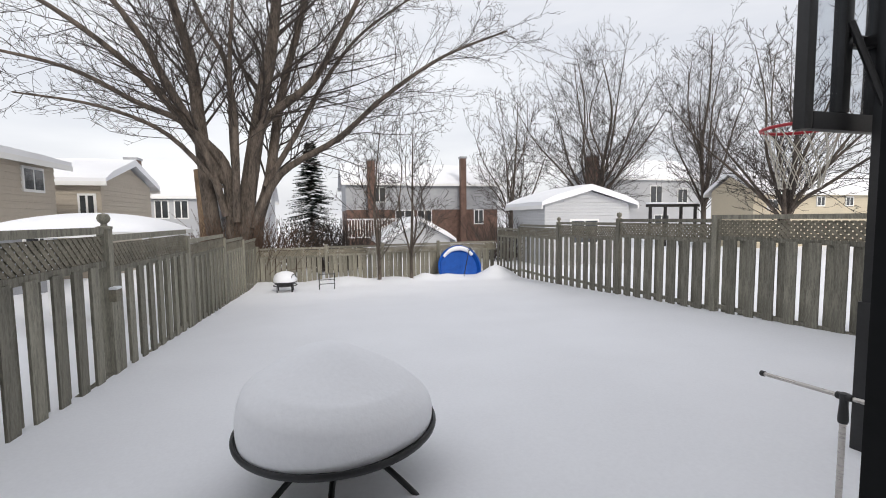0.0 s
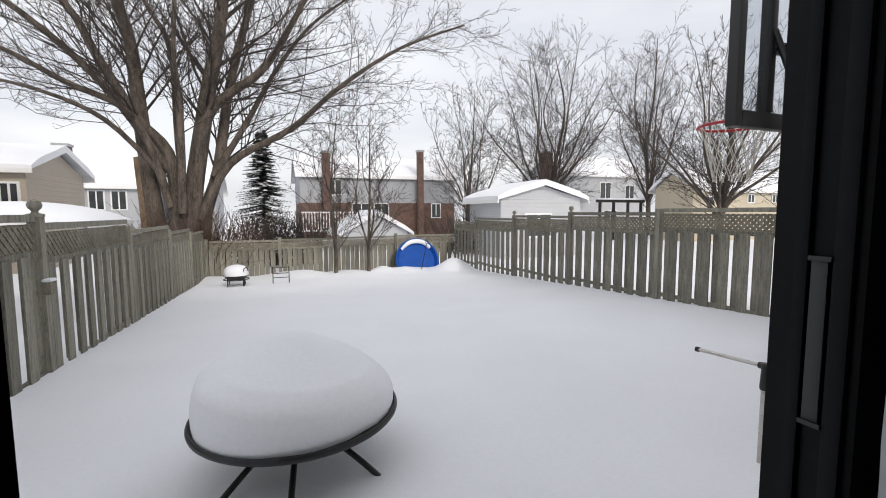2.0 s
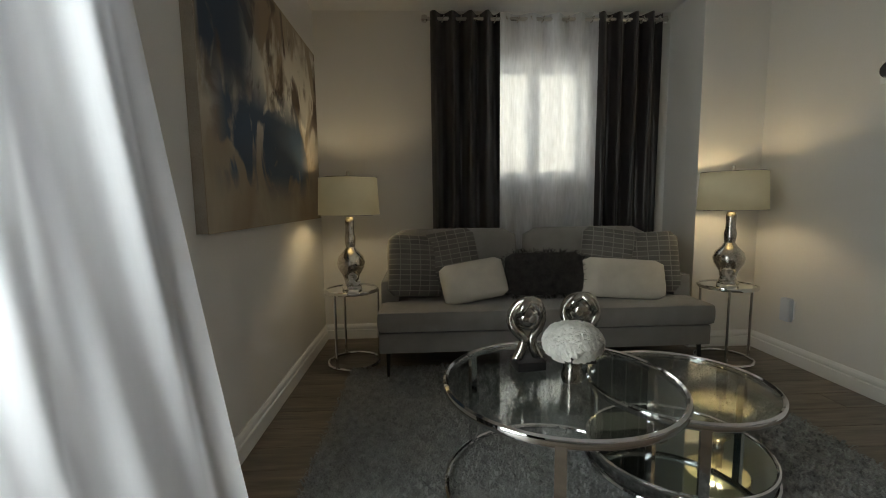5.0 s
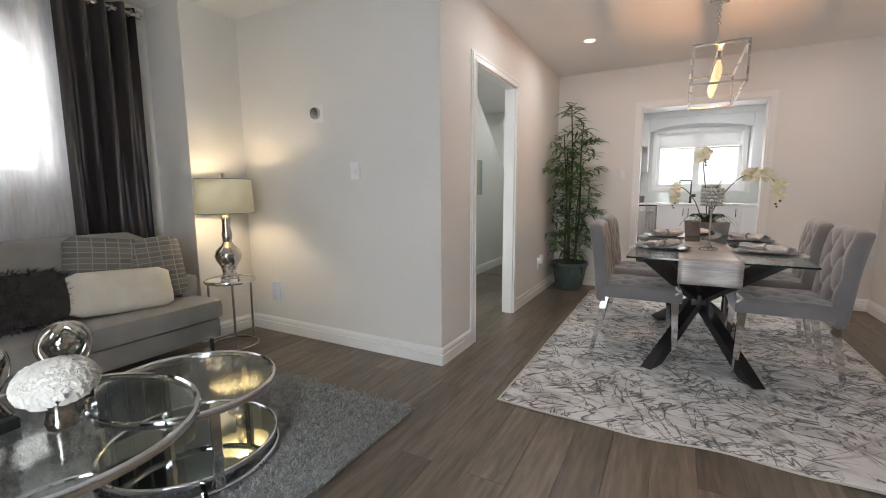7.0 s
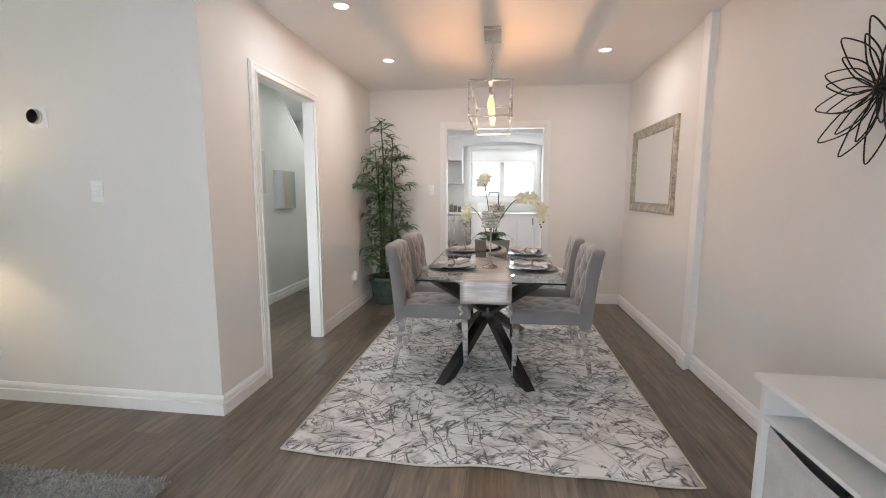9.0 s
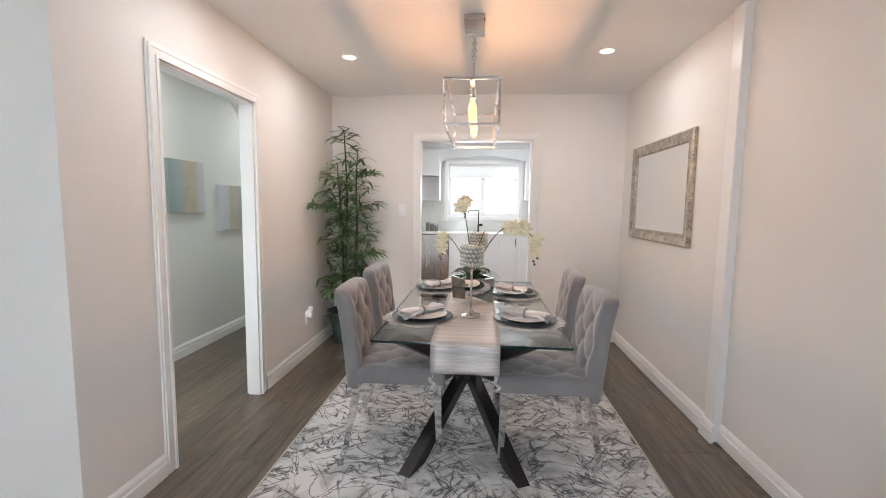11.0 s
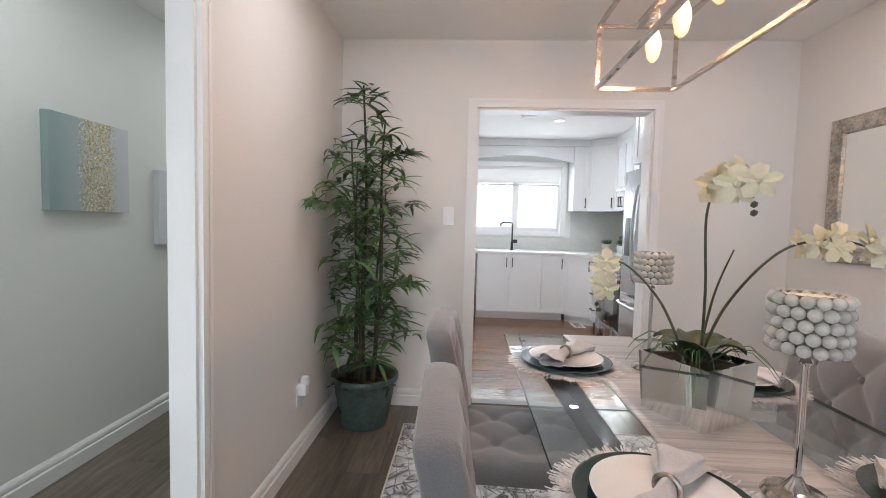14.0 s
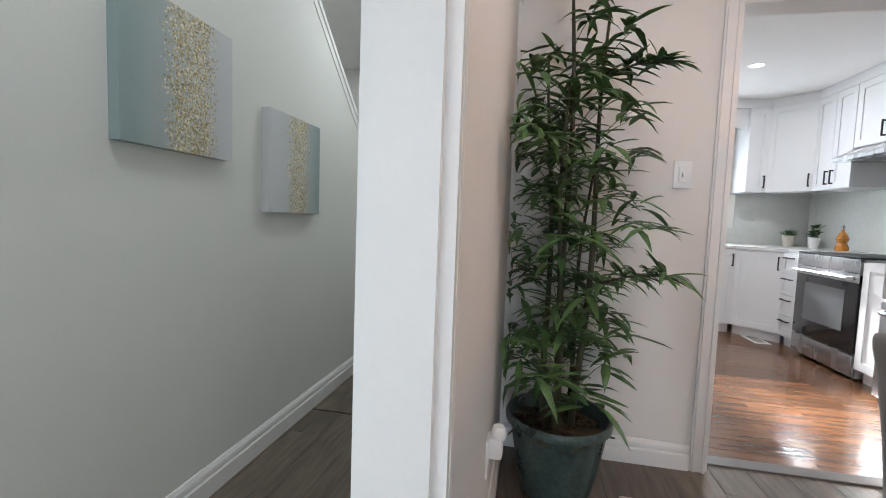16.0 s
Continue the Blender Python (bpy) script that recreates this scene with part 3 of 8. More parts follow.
CHAIR_ROWS = [(0.195, -3.70, 180, 2), (0.225, -4.40, 180, -2), (-0.645, -3.66, 0, 1), (-0.66, -4.38, 0, -3)]
chair = dining_chair()
chair.matrix_basis = pose(CHAIR_ROWS[0][0], CHAIR_ROWS[0][1], 0.004, 0, 0, CHAIR_ROWS[0][2] + CHAIR_ROWS[0][3])
for cx, cy, rz, dr in CHAIR_ROWS[1:]:
    copy_thing(chair, pose(cx, cy, 0.004, 0, 0, rz + dr))

# table
tbl = thing("dining_table", "dining table with clear glass top on a crossed black wooden base", "table", (0, 0, 0))
TX0, TX1, TY0, TY1, TZ = -0.69, 0.23, -4.87, -3.175, 0.745
g = bmesh.new()
box(g, TX0, TX1, TY0, TY1, TZ - 0.012, TZ, bevel=0.003)
top = part("tabletop", g, [M_GLASS, M_GLASSEDGE], tbl, "clear bevelled glass tabletop")
for f in top.data.polygons:
    if abs(f.normal.z) < 0.5:
        f.material_index = 1
hub = Vector((-0.205, -3.95, 0.35))
for fx, fy in ((0.06, -3.37), (-0.47, -3.35), (0.06, -4.55), (-0.47, -4.55)):
    foot, head = Vector((fx, fy, 0.014)), None
    d = hub - foot
    head = foot + d * ((TZ - 0.02) / d.z)
    b = bmesh.new()
    side = d.cross(Vector((0, 0, 1))).normalized() * 0.034
    up = side.cross(d).normalized() * 0.034
    a = []
    for s, w in ((-1, -1), (1, -1), (1, 1), (-1, 1)):
        p = foot + side * s + up * w
        q = head + side * s + up * w
        p0 = p - d * (p.z - 0.010) / d.z
        q0 = q + d * ((TZ - 0.014) - q.z) / d.z
        a.append((b.verts.new(p0), b.verts.new(q0)))
    for i in range(4):
        b.faces.new((a[i][0], a[(i + 1) % 4][0], a[(i + 1) % 4][1], a[i][1]))
    b.faces.new([x[0] for x in a][::-1])
    b.faces.new([x[1] for x in a])
    part("leg", b, M_BLACKWOOD, tbl, "black stained crossing leg", smooth=False)
part("hub", bx(hub.x - 0.05, hub.x + 0.05, hub.y - 0.11, hub.y + 0.11, hub.z - 0.05, hub.z + 0.05, bevel=0.006), M_BLACKWOOD, tbl)

# runner with hanging ends
RX0, RX1 = -0.365, -0.05
run = thing("table_runner", "silver satin table runner with beaded tassels hanging over the glass", "table runner")


def runner_point(u, v):
    L, drop = TY1 - TY0, 0.145
    s = -drop + v * (L + 2 * drop)
    x = RX0 + (RX1 - RX0) * u
    wob = 0.003 * math.sin(u * 9 + v * 14)
    if s < 0:
        return (x, TY1 + 0.006 + wob, TZ + 0.004 + s)
    if s > L:
        return (x, TY0 - 0.006, TZ + 0.004 - (s - L))
    return (x, TY1 - s, TZ + 0.004 + 0.0015 * math.sin(s * 31 + u * 3))


cloth = part("cloth", sheet(bmesh.new(), 10, 90, runner_point), M_SILVERCLOTH, run)
sd = cloth.modifiers.new("thick", "SOLIDIFY")
sd.thickness, sd.offset = 0.003, 1
for x in (RX0 + 0.01, RX1 - 0.01):
    b = bmesh.new()
    z = TZ - 0.142
    tube(b, [(x, TY1 + 0.008, z), (x, TY1 + 0.009, z - 0.02)], 0.002, 6)
    for k in range(7):
        a = k * 0.9
        bmesh.ops.create_uvsphere(b, u_segments=8, v_segments=6, radius=0.0085, matrix=Matrix.Translation((x + 0.011 * math.cos(a), TY1 + 0.011 + 0.009 * math.sin(a), z - 0.025 - 0.0075 * k)))
    part("tassel", b, M_CRYSTAL, run, "clear beaded tassel")

M_MAT = material("silver_fringe", (0.70, 0.70, 0.69), 0.55, 0.15, vary=0.3, scale=30, fine=160)
M_NAPKIN = material("pale_grey_napkin", (0.55, 0.54, 0.54), 0.7, vary=0.12, scale=12, fine=200, bump=0.2)
M_RINGBEAD = material("pewter_ring", (0.35, 0.32, 0.28), 0.35, 0.9, vary=0.4, scale=40, fine=160)


def place_setting(x, y, turn, seed):
    rnd = random.Random(seed)
    b = bmesh.new()
    lathe(b, [(0, 0), (0.155, 0), (0.16, 0.002), (0.155, 0.004), (0, 0.004)], 30)
    for i in range(620):
        a = rnd.uniform(0, 2 * math.pi)
        r0, r1 = 0.15, 0.186 + rnd.random() * 0.034
        da = rnd.uniform(-0.13, 0.13)
        w = 0.0021
        p, q = Vector((r0 * math.cos(a), r0 * math.sin(a), 0.0025)), Vector((r1 * math.cos(a + da), r1 * math.sin(a + da), 0.001 + rnd.random() * 0.009))
        n = Vector((-math.sin(a), math.cos(a), 0)) * w
        b.faces.new([b.verts.new(v) for v in (p - n, p + n, q + n, q - n)])
    mt = single("placemat", b, M_MAT, "round silver placemat with a shaggy fringe on the glass", "placemat", "place settings")
    mt.matrix_basis = pose(x, y, TZ + 0.0015, 0, 0, turn)
    ch = single("charger", lathe(bmesh.new(), [(0, 0), (0.11, 0), (0.135, 0.004), (0.166, 0.012), (0.168, 0.015), (0.162, 0.0155), (0.128, 0.008), (0, 0.006)], 48), M_CHARGER, "dark teal glossy charger under a white plate", "plate", "place settings")
    ch.matrix_basis = pose(x, y, TZ + 0.0065)
    pl = single("dinner_plate", lathe(bmesh.new(), [(0, 0), (0.08, 0), (0.1, 0.005), (0.134, 0.016), (0.1355, 0.0175), (0.131, 0.0185), (0.097, 0.009), (0.09, 0.007), (0, 0.006)], 48), M_PORCELAIN, "white embossed porcelain dinner plate on a charger", "plate", "place settings")
    pl.matrix_basis = pose(x, y, TZ + 0.0155)
    nk = thing("napkin", "pale grey napkin gathered in a pewter ring on the plate", "napkin", (x, y, TZ + 0.024), turn + 35, "place settings")

    def fold(u, v):
        s = (u - 0.5) * 0.27
        pinch = 0.016 + 0.042 * abs(2 * u - 1) ** 1.3
        a = v * 2 * math.pi
        rip = 1 + 0.22 * math.sin(a * 5 + seed) * abs(2 * u - 1)
        return (s, pinch * rip * math.cos(a), 0.021 + 0.02 * abs(math.sin(a)) * math.sin(a) * rip + 0.004 * math.sin(u * 17))
    part("cloth", sheet(bmesh.new(), 24, 30, fold), M_NAPKIN, nk)
    part("napkin_ring", ring(bmesh.new(), 0.021, 0.006, (0, 0, 0.022), 20, Matrix.Rotation(radians(90), 3, "Y"), 8), M_RINGBEAD, nk, "pewter napkin ring")


for i, (x, y, a) in enumerate(((0.045, -3.595, 20), (-0.52, -3.606, 110), (0.035, -4.44, 15), (-0.515, -4.33, 100))):
    place_setting(x, y, a, i + 3)


b = bmesh.new()
bmesh.ops.create_uvsphere(b, u_segments=10, v_segments=7, radius=0.0122)
BEAD = mesh_of("bead", b, M_CRYSTAL)
M_CUP = material("silvered_cup", (0.40, 0.36, 0.28), 0.25, 0.6, vary=0.12, scale=30, fine=120)


def candle_holder(x, y, h):
    t = thing("candle_holder", "tall chrome candle holder with a crystal bead cup", "candle holder", (x, y, TZ + 0.006), 0, "candle holders on the dining table")
    part("base", lathe(bmesh.new(), [(0, 0), (0.055, 0), (0.057, 0.005), (0.050, 0.015), (0.024, 0.022), (0.014, 0.036), (0.008, 0.046), (0, 0.046)], 28), M_MERCURY, t)
    part("stem", lathe(bmesh.new(), [(0.006, 0.044), (0.0065, h - 0.14), (0.012, h - 0.13), (0.007, h - 0.122), (0.014, h - 0.112), (0.0, h - 0.11)], 16), M_CHROME, t)
    cup = part("cup", lathe(bmesh.new(), [(0, h - 0.112), (0.05, h - 0.112), (0.053, h - 0.108), (0.053, h), (0.05, h), (0.05, h - 0.1), (0, h - 0.1)], 28), M_CUP, t, "silvery cup")
    for r in range(5):
        for k in range(15):
            a = 2 * math.pi * (k + 0.5 * (r % 2)) / 15
            share("bead", BEAD, cup, Matrix.Translation((0.056 * math.cos(a), 0.056 * math.sin(a), h - 0.1 + r * 0.0225)))
    part("candle", lathe(bmesh.new(), [(0, h - 0.1), (0.047, h - 0.1), (0.047, h - 0.006), (0.04, h - 0.004), (0, h - 0.008)], 24), material("candle_wax", (0.75, 0.68, 0.5), 0.5), cup, "cream candle")


candle_holder(-0.222, -3.645, 0.40)
candle_holder(-0.255, -4.40, 0.43)

# mirrored planter with orchid
pl = thing("planter", "square mirrored glass planter in the middle of the runner", "planter", (-0.222, -4.02, TZ + 0.006), 28)
b = bmesh.new()
for r0, r1, z0, z1 in ((0.094, 0.104, 0.0, 0.165),):
    lo = [b.verts.new((sx * r0, sy * r0, z0)) for sx, sy in ((-1, -1), (1, -1), (1, 1), (-1, 1))]
    hi = [b.verts.new((sx * r1, sy * r1, z1)) for sx, sy in ((-1, -1), (1, -1), (1, 1), (-1, 1))]
    inn = [b.verts.new((sx * (r1 - 0.006), sy * (r1 - 0.006), z1)) for sx, sy in ((-1, -1), (1, -1), (1, 1), (-1, 1))]
    dn = [b.verts.new((sx * (r1 - 0.01), sy * (r1 - 0.01), z1 - 0.03)) for sx, sy in ((-1, -1), (1, -1), (1, 1), (-1, 1))]
    for q, w in ((lo, hi), (hi, inn), (inn, dn)):
        for i in range(4):
            b.faces.new((q[i], q[(i + 1) % 4], w[(i + 1) % 4], w[i]))
    b.faces.new(lo[::-1])
part("box", b, M_MIRROR, pl, "mirrored sides", smooth=False)
part("moss", bx(-0.093, 0.093, -0.093, 0.093, 0.12, 0.142), M_SOIL, pl)

orch = thing("orchid", "artificial ivory orchid with arching stems in the mirrored planter", "orchid", (-0.222, -4.02, TZ + 0.14))
rnd = random.Random(5)


def arc(p, n=14):
    """Smooth path through a few points."""
    pts = [Vector(q) for q in p]
    out = []
    for i in range(len(pts) - 1):
        p0, p1, p2, p3 = pts[max(i - 1, 0)], pts[i], pts[i + 1], pts[min(i + 2, len(pts) - 1)]
        for k in range(n):
            t = k / n
            out.append(0.5 * ((2 * p1) + (p2 - p0) * t + (2 * p0 - 5 * p1 + 4 * p2 - p3) * t * t + (3 * p1 - p0 - 3 * p2 + p3) * t ** 3))
    return out + [pts[-1]]


def flower(bm, at, face, size):
    face = face.normalized()
    q = face.to_track_quat("Z", "Y").to_matrix()
    for k in range(5):
        a = 2 * math.pi * k / 5 + 0.3
        wide = 0.6 if k % 2 else 0.42
        c = [Vector((0, 0, 0)), Vector((0.35, wide * 0.55, 0.12)), Vector((0.75, wide * 0.6, 0.1)), Vector((1.0, 0, -0.06)), Vector((0.75, -wide * 0.6, 0.1)), Vector((0.35, -wide * 0.55, 0.12))]
        mid = bm.verts.new(at + q @ (Matrix.Rotation(a, 3, "Z") @ Vector((0.55, 0, 0.02)) * size))
        vs = [bm.verts.new(at + q @ (Matrix.Rotation(a, 3, "Z") @ v * size)) for v in c]
        for i in range(6):
            bm.faces.new((vs[i], vs[(i + 1) % 6], mid))
    bmesh.ops.create_icosphere(bm, subdivisions=1, radius=size * 0.16, matrix=Matrix.Translation(at + face * size * 0.12))


SPRAYS = [([(0.0, 0.02, 0), (0.02, 0.06, 0.22), (0.05, 0.10, 0.42), (0.06, 0.18, 0.50), (0.06, 0.27, 0.47)], 0.62, 7),
          ([(0.0, 0, 0), (-0.06, 0.02, 0.18), (-0.17, 0.06, 0.335), (-0.28, 0.12, 0.36), (-0.35, 0.19, 0.30), (-0.375, 0.22, 0.20)], 0.42, 13),
          ([(0.02, 0, 0), (0.08, -0.06, 0.17), (0.16, -0.13, 0.27), (0.215, -0.16, 0.26), (0.22, -0.17, 0.17)], 0.62, 6),
          ([(0.0, 0, 0), (-0.03, 0.01, 0.2), (-0.07, 0.02, 0.33)], 2, 0)]
for i, (p, start, n) in enumerate(SPRAYS):
    pts = arc(p)
    st = part("stem", tube(bmesh.new(), pts, 0.0042, 6, 0.002), M_STEM, orch)
    for k in range(n):
        f = start + (1 - start) * (k + 0.3) / n
        at = pts[min(int(f * (len(pts) - 1)), len(pts) - 1)] + Vector((rnd.uniform(-0.02, 0.02), rnd.uniform(-0.02, 0.03), rnd.uniform(-0.02, 0.02)))
        b = bmesh.new()
        flower(b, at, Vector((rnd.uniform(-0.6, 0.6), 1, rnd.uniform(-0.2, 0.4))), 0.040 + 0.012 * rnd.random())
        part("bloom", b, M_PETAL, st, "ivory orchid bloom")
    if n:
        b = bmesh.new()
        for k in range(3):
            bmesh.ops.create_icosphere(b, subdivisions=1, radius=0.008, matrix=Matrix.Translation(pts[-1] + Vector((rnd.uniform(-0.02, 0.02), 0.0, -0.015 - 0.018 * k))))
        part("buds", b, M_STEM, st, "green buds")
for k in range(6):
    a = k * 1.05 + 0.3
    d = Vector((math.cos(a), math.sin(a), 0))
    n = Vector((-math.sin(a), math.cos(a), 0))
    b = sheet(bmesh.new(), 4, 10, lambda u, v: tuple(d * (0.01 + 0.105 * v) + n * (u - 0.5) * 0.075 * math.sin(math.pi * (0.12 + 0.85 * v)) + Vector((0, 0, 0.01 + 0.065 * math.sin(v * 2.3) + 0.012 * abs(2 * u - 1)))))
    part("leaf", b, material("orchid_leaf", (0.035, 0.06, 0.02), 0.4, vary=0.3, scale=14, fine=40), orch, "broad dark green leaf")
b = bmesh.new()
for k in range(26):
    a = rnd.uniform(0, 6.28)
    L = rnd.uniform(0.1, 0.2)
    d = Vector((math.cos(a), math.sin(a), 0))
    pts = [d * (0.03 + L * t) + Vector((0, 0, 0.02 + 0.07 * math.sin(t * 2.6) - 0.06 * t * t)) for t in (0, 0.3, 0.6, 0.85, 1)]
    tube(b, pts, 0.0022, 3, 0.0006)
part("grass", b, M_LEAF, orch, "thin grassy blades")

# pendant
pend = thing("pendant_lamp", "open rectangular nickel cage pendant with glowing filament bulbs over the table", "pendant lamp", (-0.205, -4.07, CEIL))
PX, PY0, PY1, PZ0, PZ1 = 0.145, -0.46, 0.45, 1.80 - CEIL, 2.035 - CEIL
part("canopy", bx(-0.062, 0.062, -0.11, 0.17, -0.03, 0.0, bevel=0.004), M_NICKEL, pend)
b = bmesh.new()
for sx in (-1, 1):
    for z in (PZ0, PZ1):
        box(b, sx * PX - 0.007, sx * PX + 0.007, PY0, PY1, z - 0.007, z + 0.007)
    for y in (PY0, PY1):
        box(b, sx * PX - 0.0065, sx * PX + 0.0065, y - 0.0065, y + 0.0065, PZ0, PZ1)
for y in (PY0, PY1):
    for z in (PZ0, PZ1):
        box(b, -PX, PX, y - 0.0068, y + 0.0068, z - 0.0068, z + 0.0068)
box(b, -0.011, 0.011, PY0, PY1, PZ1 - 0.011, PZ1 + 0.009)
part("cage", b, M_NICKEL, pend, "brushed nickel bar cage", smooth=False)
b = bmesh.new()
for k in range(9):
    ring(b, 0.011, 0.0028, (0, 0, -0.045 - k * 0.021), 14, Matrix.Rotation(radians(90), 3, "X") if k % 2 else Matrix.Rotation(radians(90), 3, "Y"), 6)
tube(b, [(0, 0, -0.225), (0, 0, PZ1)], 0.006, 8)
part("chain", b, M_NICKEL, pend, "nickel chain and rod")
for by in (-3.78, -3.98, -4.18, -4.38):
    dy = by + 4.07
    sk = part("socket", lathe(bmesh.new(), [(0, 0), (0.014, 0), (0.017, -0.01), (0.017, -0.05), (0.013, -0.055), (0, -0.055)], 16, (0, dy, PZ1 - 0.01)), M_NICKEL, pend)
    bl = part("bulb", lathe(bmesh.new(), [(0.011, -0.055), (0.014, -0.07), (0.024, -0.10), (0.026, -0.125), (0.018, -0.165), (0.007, -0.178), (0, -0.18)], 16, (0, dy, PZ1 - 0.01)), M_BULBGLASS, sk, "glowing amber filament bulb")
    bl.visible_shadow = False

for px, py in POTS:
    d = thing("downlight", "small white recessed downlight in the ceiling", "downlight", (px, py, CEIL), 0, "dining downlights")
    part("trim_ring", ring(bmesh.new(), 0.052, 0.008, (0, 0, -0.002), 32, None, 8, 0.5), M_WHITE, d)
    part("lens", lathe(bmesh.new(), [(0, -0.006), (0.046, -0.006), (0.046, 0.0), (0, 0.0)], 32), M_POTGLOW, d, "glowing lens")

# rug
M_RUG = bpy.data.materials.new("marbled_rug")
M_RUG.use_nodes = True
n, l = M_RUG.node_tree.nodes, M_RUG.node_tree.links
tc = n.new("ShaderNodeTexCoord")


def rug_math(op, x, y):
    m = n.new("ShaderNodeMath")
    m.operation = op
    for k, v in enumerate((x, y)):
        if isinstance(v, float):
            m.inputs[k].default_value = v
        else:
            l.new(v, m.inputs[k])
    return m.outputs[0]


def rug_noise(scale, detail, dist, turn, stretch):
    mp, nz, st_ = n.new("ShaderNodeMapping"), n.new("ShaderNodeTexNoise"), n.new("ShaderNodeMapping")
    mp.inputs["Rotation"].default_value, st_.inputs["Scale"].default_value = (0, 0, radians(turn)), stretch
    mp.inputs["Location"].default_value = (turn * 0.37, turn * 0.11, 0)
    nz.inputs["Scale"].default_value, nz.inputs["Detail"].default_value, nz.inputs["Distortion"].default_value = scale, detail, dist
    l.new(tc.outputs["Object"], mp.inputs[0])
    l.new(mp.outputs[0], st_.inputs[0])
    l.new(st_.outputs[0], nz.inputs["Vector"])
    return nz.outputs[0]


# broken brush strokes that cross at several angles, over pale cloudy ground
ink = None
for turn, scale, wide in ((22, 1.9, 0.020), (80, 2.2, 0.022), (-38, 2.0, 0.022), (132, 2.8, 0.025), (-8, 3.2, 0.024), (55, 3.0, 0.022)):
    ridge = rug_math("ABSOLUTE", rug_math("SUBTRACT", rug_noise(scale, 3, 0.5, turn, (1.0, 3.6, 1)), 0.5), 0.0)
    gate = rug_noise(3.2, 4, 0.4, turn + 40, (1, 1, 1))
    stroke = n.new("ShaderNodeMapRange")
    stroke.inputs[1].default_value, stroke.inputs[2].default_value, stroke.inputs[3].default_value, stroke.inputs[4].default_value = 0.0, wide, 1.0, 0.0
    l.new(ridge, stroke.inputs[0])
    keep = n.new("ShaderNodeMapRange")
    keep.inputs[1].default_value, keep.inputs[2].default_value = 0.45, 0.55
    l.new(gate, keep.inputs[0])
    both = rug_math("MULTIPLY", stroke.outputs[0], keep.outputs[0])
    ink = both if ink is None else rug_math("MAXIMUM", ink, both)
cloud = rug_noise(4.5, 7, 0.8, 15, (1, 1.5, 1))
pat = n.new("ShaderNodeValToRGB")
pat.color_ramp.elements[0].position, pat.color_ramp.elements[0].color = 0.33, (0.42, 0.415, 0.42, 1)
pat.color_ramp.elements[1].position, pat.color_ramp.elements[1].color = 0.53, (0.72, 0.715, 0.71, 1)
l.new(cloud, pat.inputs[0])
vein = n.new("ShaderNodeMixRGB")
l.new(ink, vein.inputs[0])
l.new(pat.outputs[0], vein.inputs[1])
vein.inputs[2].default_value = (0.075, 0.073, 0.080, 1)
bs = n["Principled BSDF"]
bs.inputs["Roughness"].default_value = 0.9
l.new(vein.outputs[0], bs.inputs["Base Color"])
fz = n.new("ShaderNodeTexNoise")
fz.inputs["Scale"].default_value = 260
l.new(tc.outputs["Object"], fz.inputs["Vector"])
bp = n.new("ShaderNodeBump")
bp.inputs["Strength"].default_value, bp.inputs["Distance"].default_value = 0.3, 0.01
l.new(fz.outputs[0], bp.inputs["Height"])
l.new(bp.outputs[0], bs.inputs["Normal"])
rug = thing("dining_rug", "white and charcoal marbled flat rug under the dining table", "rug")


def rug_point(u, v):
    y = -5.42 + 2.965 * v + (0.012 * math.sin(u * 11) + 0.008 * math.sin(u * 23) if v == 1 else 0)
    return (-1.20 + 1.98 * u, y, 0.005 + (0.004 * math.sin(u * 9) ** 2 if v > 0.97 else 0))


pile = part("rug_field", sheet(bmesh.new(), 40, 50, rug_point), M_RUG, rug)
md = pile.modifiers.new("thick", "SOLIDIFY")
md.thickness, md.offset = 0.005, -1
b = bmesh.new()
for v in (0, 1):
    tube(b, [Vector(rug_point(i / 40, v)) for i in range(41)], 0.005, 6)
for u in (0, 1):
    tube(b, [Vector(rug_point(u, i / 40)) for i in range(41)], 0.005, 6)
part("binding", b, M_CREAM, rug, "pale bound edge")

# mirror
mir = thing("wall_mirror_framed", "rectangular mirror in a distressed silver frame on the wall", "mirror", (RX + 0.028, -4.85, 1.505))
M_FRAME = material("distressed_silver", (0.50, 0.46, 0.39), 0.38, 0.75, vary=0.5, scale=16, fine=70, bump=0.4, rvary=0.15)
b = bmesh.new()
HW, HH, FW = 0.57, 0.40, 0.088
prof = [(0.0, 0.0), (0.0, 0.022), (0.012, 0.03), (0.03, 0.026), (0.062, 0.018), (0.078, 0.02), (FW, 0.010), (FW, 0.0)]
cs = []
for sy, sz in ((-1, -1), (1, -1), (1, 1), (-1, 1)):
    cs.append([b.verts.new((d + 0.0005, sy * (HW - i), sz * (HH - i))) for i, d in prof])
for k in range(4):
    p, q = cs[k], cs[(k + 1) % 4]
    for i in range(len(prof) - 1):
        b.faces.new((p[i], q[i], q[i + 1], p[i + 1]))
part("frame", b, M_FRAME, mir, "distressed silver moulded frame", smooth=False)
part("mirror_glass", bx(0.002, 0.009, -HW + FW - 0.004, HW - FW + 0.004, -HH + FW - 0.004, HH - FW + 0.004), M_MIRROR, mir, "silvered mirror glass", smooth=False)

